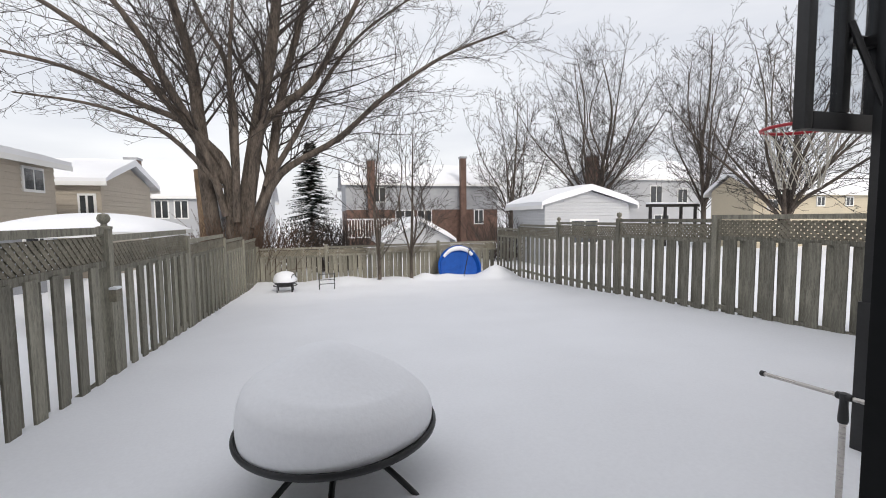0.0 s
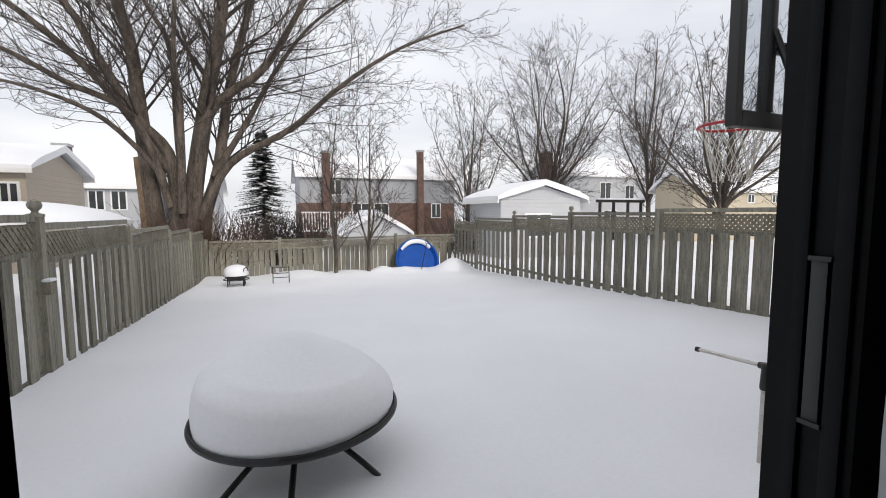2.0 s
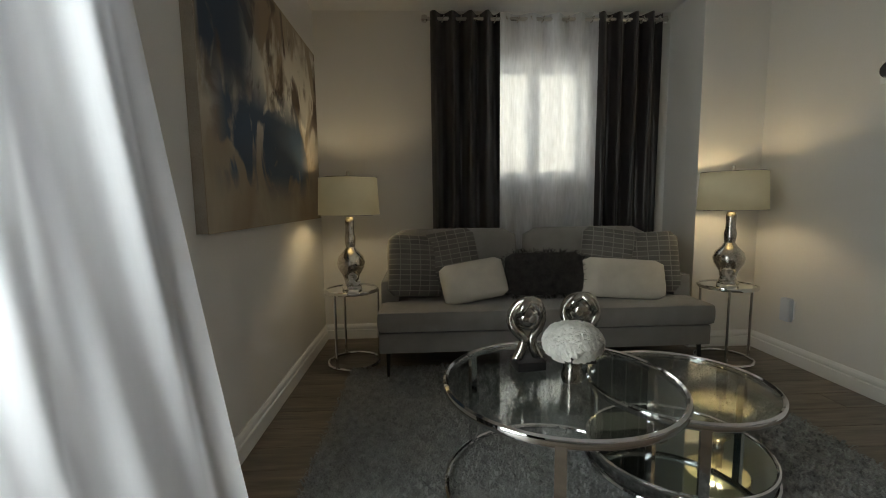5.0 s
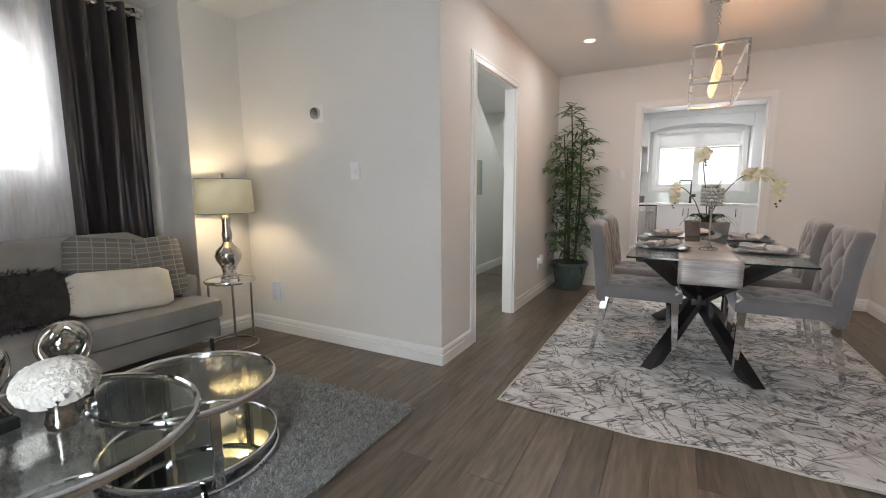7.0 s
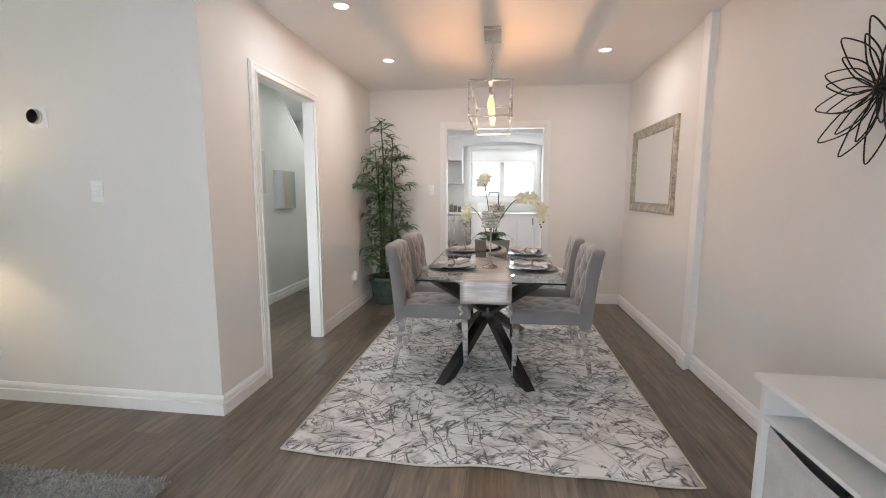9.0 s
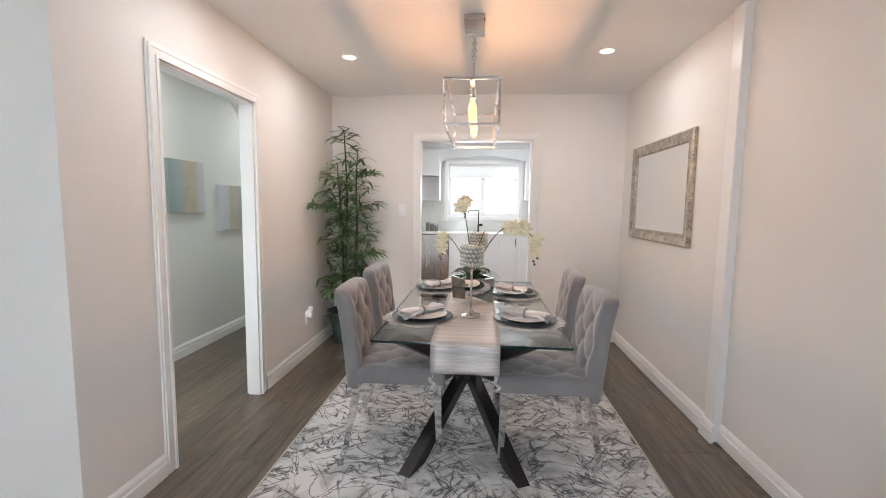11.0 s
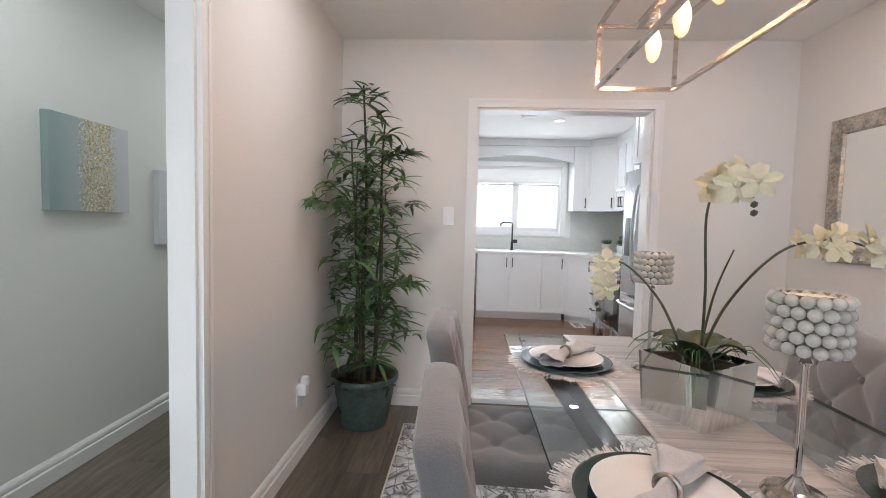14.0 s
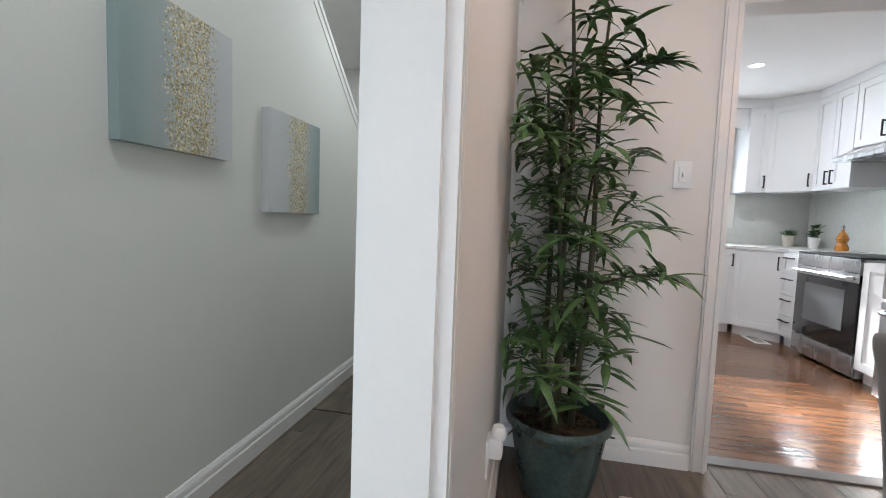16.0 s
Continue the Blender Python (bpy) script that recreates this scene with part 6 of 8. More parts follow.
def unit(name, label, m, w, h, depth, doors, z0=0.0, kick=True, drawers=0, hz=None):
    """Cabinet unit: front in the x-z plane of its own, body behind it."""
    c = thing(name, label, "cabinet", (0, 0, 0), 0, "kitchen cabinets")
    c.matrix_basis = m
    k = 0.10 if kick else 0.0
    part("body", bx(0.001, w - 0.001, -depth, -0.001, z0 + k, z0 + h), M_CABWHITE, c, smooth=False)
    if kick:
        part("toe_kick", bx(0.001, w - 0.001, -depth, -0.05, z0, z0 + k), M_CABWHITE, c, smooth=False)
    if drawers:
        hh = (h - k) / drawers
        for i in range(drawers):
            d = part("drawer_front", shaker(bmesh.new(), w - 0.006, hh - 0.006, rail=0.04), M_CABWHITE, c, smooth=False)
            d.matrix_basis = Matrix.Translation((0.003, 0, z0 + k + i * hh + 0.003))
            handle(d, hh - 0.05, w / 2 - 0.07, w / 2 + 0.07, False)
    else:
        dw = w / doors
        for i in range(doors):
            d = part("door", shaker(bmesh.new(), dw - 0.005, h - k - 0.006), M_CABWHITE, c, smooth=False)
            d.matrix_basis = Matrix.Translation((i * dw + 0.0025, 0, z0 + k + 0.003))
            side = 0.035 if (i % 2 or doors == 1) else dw - 0.04
            top_ = h - k - 0.05
            if kick:
                handle(d, side, top_ - 0.13, top_)
            else:
                handle(d, side, 0.04, 0.17)
    return c


# window run: its fronts face +y; own x runs with world x
unit("base_cabinet", "white shaker base cabinet under the kitchen sink", pose(-0.60, CF, 0), 0.86, CT0, 0.58, 2)
unit("base_cabinet", "white shaker base cabinet beside the sink", pose(-0.90, CF, 0), 0.30, CT0, 0.58, 1)
unit("base_cabinet", "white shaker base cabinet beside the dishwasher", pose(0.865, CF, 0), 0.42, CT0, 0.58, 1)
dg = math.degrees(math.atan2(-0.30, -0.30))
unit("base_cabinet", "white angled corner base cabinet", Matrix.Translation((-1.2, CF + 0.30, 0)) @ pose(0, 0, 0, 0, 0, -45), 0.424, CT0, 0.35, 1)
# stove run: its fronts face +x
unit("drawer_cabinet", "white drawer cabinet beside the stove", Matrix.Translation((SF_, -8.06 + 0.005, 0)) @ pose(0, 0, 0, 0, 0, -90), 0.245, CT0, 0.6, 1, drawers=4)
unit("base_cabinet", "white base cabinet between stove and fridge", Matrix.Translation((SF_, -6.93, 0)) @ pose(0, 0, 0, 0, 0, -90), 0.36, CT0, 0.6, 1)

M_STONE = material("white_quartz", (0.72, 0.72, 0.71), 0.18, vary=0.08, scale=4, fine=60, coat=0.2)
b = bmesh.new()
box(b, -1.2, 1.29, KB + 0.002, CF + 0.03, CT0 + 0.002, CT1, bevel=0.004)
setting("counter_window", b, M_STONE, "white quartz worktop under the window")
b = bmesh.new()
box(b, -1.855, -1.202, KB + 0.002, -8.06, CT0 + 0.002, CT1, bevel=0.004)
setting("counter_corner", b, M_STONE, "white quartz worktop in the corner")
b = bmesh.new()
vs_ = [b.verts.new((x, y, z)) for z in (CT0 + 0.002, CT1 - 0.001) for x, y in ((-1.201, CF + 0.031), (-0.88, CF + 0.031), (-1.201, CF + 0.34))]
b.faces.new((vs_[0], vs_[1], vs_[2]))
b.faces.new((vs_[3], vs_[5], vs_[4]))
for i, j in ((0, 1), (1, 2), (2, 0)):
    b.faces.new((vs_[i], vs_[j], vs_[j + 3], vs_[i + 3]))
setting("counter_angle", b, M_STONE, "angled corner of the worktop")
M_SPLASH = material("pale_glass_tile", (0.62, 0.64, 0.61), 0.12, vary=0.05, scale=5, fine=20, coat=0.3)
b = bmesh.new()
for x0, x1, z1 in ((-1.85, -1.10, 1.49), (-1.10, 0.45, 1.10), (0.45, 1.29, 1.49)):
    box(b, x0, x1, KB + 0.0005, KB + 0.008, CT1, z1)
box(b, -1.859, -1.85, KB, -6.9, CT1, 1.50)
setting("backsplash", b, M_SPLASH, "pale glossy backsplash")

# dishwasher
dw = thing("dishwasher", "stainless steel dishwasher in the window run", "dishwasher", (0.265, CF, 0))
part("door", bx(0.004, 0.594, -0.02, 0.022, 0.11, 0.87, bevel=0.006), M_STEEL, dw)
part("body", bx(0.004, 0.594, -0.56, -0.021, 0.11, 0.87), M_BLACK, dw)
part("toe_kick", bx(0.004, 0.594, -0.5, -0.06, 0.0, 0.11), M_BLACK, dw)
part("handle", tube(bmesh.new(), [(0.06, 0.045, 0.78), (0.54, 0.045, 0.78)], 0.010, 10), M_STEEL, dw, "steel bar handle")

# window over the sink
kw = tagged(part("window_2", bx(kx0, kx0 + 0.05, KB - 0.12, KB - 0.05, kz0, kz1), M_WHITE, None, "white kitchen window above the sink"), kind="structure")
for nm, a in (("window_frame", (kx1 - 0.05, kx1, kz0, kz1)), ("window_frame", (kx0 + 0.05, kx1 - 0.05, kz0, kz0 + 0.05)), ("window_frame", (kx0 + 0.05, kx1 - 0.05, kz1 - 0.05, kz1)), ("mullion", (-0.34, -0.25, kz0 + 0.05, kz1 - 0.05))):
    part(nm, bx(a[0], a[1], KB - 0.12, KB - 0.05, a[2], a[3]), M_WHITE, kw)
for nm, a in (("casing", (kx0 - 0.07, kx0, kz0 - 0.07, kz1 + 0.07)), ("casing", (kx1, kx1 + 0.07, kz0 - 0.07, kz1 + 0.07)), ("casing", (kx0, kx1, kz0 - 0.07, kz0)), ("casing", (kx0, kx1, kz1, kz1 + 0.07))):
    part(nm, bx(a[0], a[1], KB + 0.009, KB + 0.026, a[2], a[3], bevel=0.003), M_TRIM, kw)
# dark tint put into the glass to tone down the bright sky behind
pk = part("pane", bx(kx0 + 0.045, kx1 - 0.045, KB - 0.09, KB - 0.085, kz0 + 0.045, kz1 - 0.045), clear_glass("dimmed_window_glass", (0.30, 0.32, 0.33), 0.07), kw)
pk.visible_shadow = False
bl = thing("window_blind", "white slatted blind half raised in the kitchen window", "blind", (0, KB - 0.02, 0))
part("headrail", bx(kx0 + 0.02, kx1 - 0.02, -0.02, 0.02, kz1 - 0.045, kz1 - 0.002), M_WHITE, bl)
for k in range(9):
    s = part("slat", bx(kx0 + 0.03, kx1 - 0.03, -0.02, 0.02, -0.0012, 0.0012), M_WHITE, bl, smooth=False)
    s.matrix_basis = pose(0, 0, kz1 - 0.058 - 0.021 * k, 58, 0, 0)
part("bottom_rail", bx(kx0 + 0.03, kx1 - 0.03, -0.018, 0.018, kz1 - 0.275, kz1 - 0.255), M_NICKEL, bl)
# arched valance between the wall cabinets
b = bmesh.new()
N = 24
lo, hi = [], []
for i in range(N + 1):
    x = -1.04 + 1.50 * i / N
    lo.append((x, 2.14 + 0.11 * math.sin(math.pi * i / N) ** 0.7))
    hi.append((x, CEIL - 0.02))
fr = [[b.verts.new((x, KB + d, z)) for x, z in (lo[i], hi[i])] for i in range(N + 1) for d in (0.30,)]
bk_ = [[b.verts.new((x, KB + 0.28, z)) for x, z in (lo[i], hi[i])] for i in range(N + 1)]
for i in range(N):
    b.faces.new((fr[i][0], fr[i + 1][0], fr[i + 1][1], fr[i][1]))
    b.faces.new((bk_[i][0], bk_[i][1], bk_[i + 1][1], bk_[i + 1][0]))
    b.faces.new((fr[i][0], bk_[i][0], bk_[i + 1][0], fr[i + 1][0]))
setting("valance", b, M_CABWHITE, "white arched valance over the kitchen window")
# wall cabinets
UZ0, UH = 1.49, 0.88
unit("wall_cabinet", "white shaker wall cabinet close to the window", pose(-1.24, KB + 0.33, 0), 0.20, UH, 0.32, 1, UZ0, False)
unit("wall_cabinet", "white angled corner wall cabinet", Matrix.Translation((-1.53, KB + 0.62, 0)) @ pose(0, 0, 0, 0, 0, -45), 0.41, UH, 0.22, 1, UZ0, False)
unit("wall_cabinet", "white double wall cabinet by the range hood", Matrix.Translation((-1.53, -8.06, 0)) @ pose(0, 0, 0, 0, 0, -90), 0.52, UH, 0.32, 2, UZ0, False)
unit("wall_cabinet", "white wall cabinet above the range hood", Matrix.Translation((-1.53, -7.31, 0)) @ pose(0, 0, 0, 0, 0, -90), 0.745, 0.55, 0.32, 2, UZ0 + 0.33, False)
unit("wall_cabinet", "white shaker wall cabinet by the window", pose(0.46, KB + 0.33, 0), 0.80, 0.47, 0.32, 2, 1.90, False)
sh = thing("open_shelf", "white open shelf box under the wall cabinet", "shelf", (0.46, KB + 0.33, 1.47))
for nm, a in (("bottom", (0.0, 0.80, -0.32, 0.0, 0.0, 0.018)), ("side", (0.0, 0.018, -0.32, 0.0, 0.018, 0.43)), ("side", (0.782, 0.80, -0.32, 0.0, 0.018, 0.43)), ("back", (0.018, 0.782, -0.32, -0.305, 0.018, 0.43))):
    part(nm, bx(*a), M_CABWHITE, sh, smooth=False)
b = bmesh.new()
box(b, -1.25, 1.29, KB + 0.001, KB + 0.345, UZ0 + UH + 0.003, CEIL - 0.016)
box(b, -1.859, -1.515, KB + 0.001, -5.9, UZ0 + UH + 0.003, CEIL - 0.0165)
vs_ = [b.verts.new((x, y, z)) for z in (UZ0 + UH + 0.003, CEIL - 0.017) for x, y in ((-1.515, KB + 0.345), (-1.25, KB + 0.345), (-1.515, KB + 0.61))]
b.faces.new((vs_[0], vs_[1], vs_[2]))
b.faces.new((vs_[3], vs_[5], vs_[4]))
for i, j in ((0, 1), (1, 2), (2, 0)):
    b.faces.new((vs_[i], vs_[j], vs_[j + 3], vs_[i + 3]))
setting("soffit", b, M_CABWHITE, "white boxed soffit above the wall cabinets")

# stove
st = thing("stove", "stainless electric range with black glass oven door", "stove", (SF_, -7.305, 0))
st.matrix_basis = Matrix.Translation((SF_, -7.305, 0)) @ pose(0, 0, 0, 0, 0, -90)
part("body", bx(0.003, 0.742, -0.62, -0.002, 0.02, 0.90), M_STEEL, st)
part("cooktop", bx(0.0, 0.745, -0.62, 0.03, 0.902, 0.916, bevel=0.004), M_BLACK, st, "black glass cooktop")
part("control_panel", bx(0.003, 0.742, -0.0, 0.03, 0.80, 0.90, bevel=0.006), M_STEEL, st)
od = part("oven_door", bx(0.003, 0.742, -0.0, 0.028, 0.20, 0.79, bevel=0.006), material("oven_glass", (0.012, 0.012, 0.013), 0.06, coat=0.4), st, "black glass oven door")
part("oven_window", bx(0.13, 0.61, 0.0285, 0.031, 0.34, 0.66), material("oven_window", (0.10, 0.105, 0.11), 0.05, coat=0.5), od)
part("door_trim", bx(0.003, 0.742, 0.0, 0.031, 0.725, 0.795, bevel=0.004), M_STEEL, od)
part("handle", tube(bmesh.new(), [(0.05, 0.03, 0.755), (0.05, 0.07, 0.755), (0.70, 0.07, 0.755), (0.70, 0.03, 0.755)], 0.012, 10), M_STEEL, od, "steel bar handle")
part("drawer", bx(0.003, 0.742, -0.0, 0.028, 0.035, 0.19, bevel=0.006), M_STEEL, st, "steel storage drawer")
for x in (0.05, 0.69):
    for y in (-0.55, -0.05):
        part("foot", lathe(bmesh.new(), [(0, 0), (0.02, 0), (0.02, 0.022), (0, 0.022)], 12, (x, y, 0)), M_BLACK, st)
hood = thing("range_hood", "slim stainless range hood under the wall cabinet", "range hood", (0, 0, 0))
hood.matrix_basis = Matrix.Translation((-1.53, -7.31, 1.70)) @ pose(0, 0, 0, 0, 0, -90)
b = bmesh.new()
q = [b.verts.new(p) for p in ((0, -0.32, 0.115), (0.745, -0.32, 0.115), (0.745, 0.02, 0.115), (0, 0.02, 0.115), (0, -0.32, 0), (0.745, -0.32, 0), (0.745, 0.17, 0), (0, 0.17, 0), (0, 0.17, 0.03), (0.745, 0.17, 0.03))]
for f in ((0, 1, 2, 3), (4, 7, 6, 5), (3, 2, 9, 8), (8, 9, 6, 7), (0, 3, 8), (0, 8, 7, 4), (1, 9, 2), (1, 5, 6, 9), (0, 4, 5, 1)):
    b.faces.new([q[i] for i in f])
part("canopy", b, M_STEEL, hood, smooth=False)

# fridge
fr_ = thing("refrigerator", "stainless french door refrigerator with bowed handles", "refrigerator", (0, 0, 0))
fr_.matrix_basis = Matrix.Translation((-1.03, -5.98, 0)) @ pose(0, 0, 0, 0, 0, -90)
FWD = 0.91
part("body", bx(0.0, FWD, -0.80, -0.07, 0.03, 1.77, bevel=0.006), material("dark_grey_case", (0.07, 0.07, 0.075), 0.5), fr_)
for x0, x1, hx in ((0.002, FWD / 2 - 0.003, FWD / 2 - 0.05), (FWD / 2 + 0.003, FWD - 0.002, FWD / 2 + 0.05)):
    d = part("door", bx(x0, x1, -0.065, 0.0, 0.68, 1.78, bevel=0.012), M_STEEL, fr_)
    part("handle", tube(bmesh.new(), arc([(hx, 0.0, 0.82), (hx, 0.045, 0.86), (hx, 0.07, 1.2), (hx, 0.045, 1.58), (hx, 0.0, 1.62)], 8), 0.014, 10), M_STEEL, d, "bowed steel handle")
part("dispenser", bx(0.66, 0.84, -0.002, 0.004, 1.02, 1.36, bevel=0.002), M_BLACK, fr_, "black water dispenser")
fd = part("freezer_drawer", bx(0.002, FWD - 0.002, -0.065, 0.0, 0.05, 0.665, bevel=0.012), M_STEEL, fr_)
part("handle", tube(bmesh.new(), arc([(0.06, 0.0, 0.60), (0.1, 0.05, 0.60), (FWD / 2, 0.075, 0.60), (FWD - 0.1, 0.05, 0.60), (FWD - 0.06, 0.0, 0.60)], 8), 0.014, 10), M_STEEL, fd, "bowed steel handle")
part("foot_grille", bx(0.02, FWD - 0.02, -0.7, -0.03, 0.0, 0.045), M_BLACK, fr_)
unit("wall_cabinet", "white cabinet above the refrigerator with two doors", Matrix.Translation((-1.12, -5.98, 0)) @ pose(0, 0, 0, 0, 0, -90), 0.91, 0.52, 0.70, 2, 1.85, False)

# sink tap, plants and small things on the worktop
tap = thing("kitchen_tap", "matte black square kitchen tap behind the sink", "tap", (-0.235, -8.95, CT1))
b = bmesh.new()
lathe(b, [(0, 0), (0.026, 0), (0.026, 0.012), (0.018, 0.016), (0.018, 0.12), (0, 0.12)], 16)
tube(b, [(0, 0, 0.1), (0, 0, 0.37), (0.02, 0.02, 0.385), (0.16, 0.12, 0.385), (0.175, 0.13, 0.37), (0.175, 0.13, 0.33)], 0.011, 10)
part("spout", b, M_BLACK, tap)
part("lever", bx(-0.075, -0.01, -0.012, 0.012, 0.10, 0.15, bevel=0.004), M_BLACK, tap)
part("sink_rim", bx(-0.40, 0.28, 0.0, 0.001, 0, 0.001), M_STEEL, tap)


def pot_plant(x, y, label, pot_mat, r, h, n, L, broad):
    t = thing("pot_plant", label, "plant", (x, y, CT1), 0, "herb pots on the worktop")
    part("pot", lathe(bmesh.new(), [(0, 0), (r * 0.72, 0), (r * 0.95, h * 0.8), (r, h * 0.82), (r, h), (r * 0.9, h), (r * 0.85, h * 0.85), (0, h * 0.85)], 24), pot_mat, t)
    rr = random.Random(int(abs(x) * 100))
    b = bmesh.new()
    for k in range(n):
        a = rr.uniform(0, 6.28)
        up = rr.uniform(0.4, 1.3)
        d = Vector((math.cos(a), math.sin(a), up)).normalized()
        at = Vector((rr.uniform(-r, r) * 0.5, rr.uniform(-r, r) * 0.5, h * 0.85 + (rr.uniform(0, L) if broad else 0)))
        s = d.cross(Vector((0, 0, 1))).normalized() * (0.016 if broad else 0.005)
        le = L * rr.uniform(0.4, 0.6) if broad else L * rr.uniform(0.7, 1.1)
        m1, m2 = at + d * le * 0.5, at + d * le + Vector((0, 0, -0.25 * le))
        v = [b.verts.new(p) for p in (at, m1 - s, m2, m1 + s)]
        b.faces.new(v)
    tagged(part("foliage", b, M_LEAF, t, "green leaves"), kind="stuff")


pot_plant(-1.56, -8.98, "grassy green plant in a cream pot on the worktop", M_CREAM, 0.06, 0.12, 90, 0.17, False)
pot_plant(-1.70, -8.80, "leafy green plant in a pale pot on the worktop", M_PORCELAIN, 0.055, 0.11, 60, 0.13, True)
rs = thing("decor_bottle", "orange glass rooster-shaped bottle on the worktop", "bottle", (-1.71, -8.40, CT1))
part("body", lathe(bmesh.new(), [(0, 0), (0.05, 0), (0.055, 0.03), (0.035, 0.07), (0.05, 0.11), (0.03, 0.16), (0.014, 0.18), (0.012, 0.2), (0, 0.2)], 20), material("amber_glass", (0.45, 0.17, 0.02), 0.15, vary=0.3, scale=20), rs)
part("stopper", lathe(bmesh.new(), [(0, 0.2), (0.013, 0.2), (0.018, 0.225), (0, 0.25)], 14), M_CHROME, rs)
for k, x in enumerate((0.52, 0.60, 0.68)):
    cn = thing("canister", "small glass canister with a steel lid on the worktop", "canister", (x, -8.98, CT1), 0, "canisters")
    part("jar", lathe(bmesh.new(), [(0, 0), (0.035, 0), (0.036, 0.1 + 0.02 * k), (0, 0.1 + 0.02 * k)], 18), material("smoky_jar", (0.16, 0.14, 0.12), 0.2, coat=0.3), cn)
    part("lid", lathe(bmesh.new(), [(0, 0.1 + 0.02 * k), (0.037, 0.1 + 0.02 * k), (0.037, 0.12 + 0.02 * k), (0, 0.122 + 0.02 * k)], 18), M_STEEL, cn)
kl = thing("downlight", "white recessed downlight in the kitchen ceiling", "downlight", (-0.6, -7.8, CEIL - 0.015))
part("trim_ring", ring(bmesh.new(), 0.058, 0.008, (0, 0, -0.002), 32, None, 8, 0.5), M_WHITE, kl)
part("lens", lathe(bmesh.new(), [(0, -0.006), (0.052, -0.006), (0.052, 0), (0, 0)], 32), M_POTGLOW, kl, "glowing lens")
ve = thing("ceiling_vent", "small round white vent on the kitchen ceiling", "vent", (-0.23, -7.6, CEIL - 0.015))
part("disc", lathe(bmesh.new(), [(0, -0.022), (0.06, -0.02), (0.085, -0.01), (0.09, 0), (0, 0)], 28), M_WHITE, ve)
part("ring", ring(bmesh.new(), 0.07, 0.004, (0, 0, -0.018), 28, None, 6), M_WHITE, ve)
fv = thing("floor_vent", "white metal floor register by the stove", "vent", (-1.05, -8.38, 0.0))
part("frame", bx(-0.07, 0.07, -0.14, 0.14, 0.0, 0.006, bevel=0.002), M_WHITE, fv)
for k in range(8):
    part("slot", bx(-0.045, 0.045, -0.115 + k * 0.03, -0.103 + k * 0.03, 0.0055, 0.0066), M_BLACK, fv, smooth=False)
cb = thing("chalkboard", "black chalkboard with white script bars on the kitchen wall", "chalkboard", (1.2995, -7.5, 1.45))
part("board", bx(-0.02, 0.0, -0.35, 0.35, -0.25, 0.25), M_BLACK, cb)
for k in range(3):
    part("script_bar", bx(-0.0225, -0.0201, -0.2, 0.18 - 0.06 * k, 0.1 - 0.12 * k, 0.125 - 0.12 * k), M_WHITE, cb)

# ---- yard ----
def ground_z(x, y):
    z = -0.165 - 0.053 * min(y, 16.5)
    z += 0.05 * math.exp(-((x + 1.75) ** 2) / 0.15) + 0.04 * math.exp(-((x - 6.6) ** 2) / 0.2)
    z += 0.16 * math.exp(-((y - 14.9) ** 2) / 0.8) * (0.6 + 0.4 * math.sin(x * 2.3) * math.sin(x * 0.9 + 1))
    z += 0.018 * noise.noise((x * 0.6, y * 0.6, 0)) + 0.006 * noise.noise((x * 2.3, y * 2.3, 3))
    for mx, my, mh, mw in ((6.0, 13.8, 0.42, 0.28), (2.6, 13.9, 0.12, 0.5), (3.6, 14.2, 0.2, 0.10), (4.3, 14.0, 0.14, 0.2), (1.2, 14.2, 0.16, 0.4)):
        z += mh * math.exp(-((x - mx) ** 2 + (y - my) ** 2) / mw)
    return z


xs = [-90, -60, -40, -26, -18, -12, -8, -6, -4.5, -3.4] + [-2.6 + 0.13 * i for i in range(78)] + [7.8, 8.6, 10, 12, 15, 19, 26, 40, 60, 90]
ys = [0.625 + 0.13 * i for i in range(120)] + [16.6, 17.5, 19, 22, 27, 35, 48, 70, 110, 170]
vv = [(x, y, ground_z(x, y)) for y in ys for x in xs]
nx = len(xs)
ff = [(j * nx + i, j * nx + i + 1, (j + 1) * nx + i + 1, (j + 1) * nx + i) for j in range(len(ys) - 1) for i in range(nx - 1)]
me = bpy.data.meshes.new("ground")
me.from_pydata(vv, [], ff)
me.materials.append(M_SNOW)
me.shade_smooth()
tagged(new("ground", me), "deep smooth snow over the back yard and beyond", kind="structure")
# unseen outer walls, added wide so the house throws its shadow on the snow
setting("house_back_wall", bx(-7.0, -1.9, 0.42, 0.60, -1.2, CEIL + 2.5), M_TRIM, "unseen outer wall, widened to shade the yard")
setting("house_back_wall_b", bx(3.75, 8.0, 0.42, 0.60, -1.2, CEIL + 2.5), M_TRIM, "unseen outer wall, widened to shade the yard")
setting("house_upper_wall", bx(-1.9, 3.75, 0.44, 0.60, CEIL + 0.13, CEIL + 2.5), M_TRIM, "unseen upper outer wall that shades the yard")
setting("house_footing", bx(-1.9, 3.75, 0.44, 0.60, -1.2, -0.13), M_TRIM, "footing of the house")

# fences
M_LATTICE = material("weathered_lattice", (0.215, 0.195, 0.15), 0.9, vary=0.4, scale=6, fine=50, bump=0.3)
BOARD_H = 1.75


def board_mesh(w, h):
    b = bmesh.new()
    box(b, -w / 2, w / 2, -0.01, 0.01, 0, h)
    return mesh_of("fence_board", b, M_FENCE, False)


BM_W, BM_N = board_mesh(0.145, BOARD_H), board_mesh(0.135, BOARD_H)


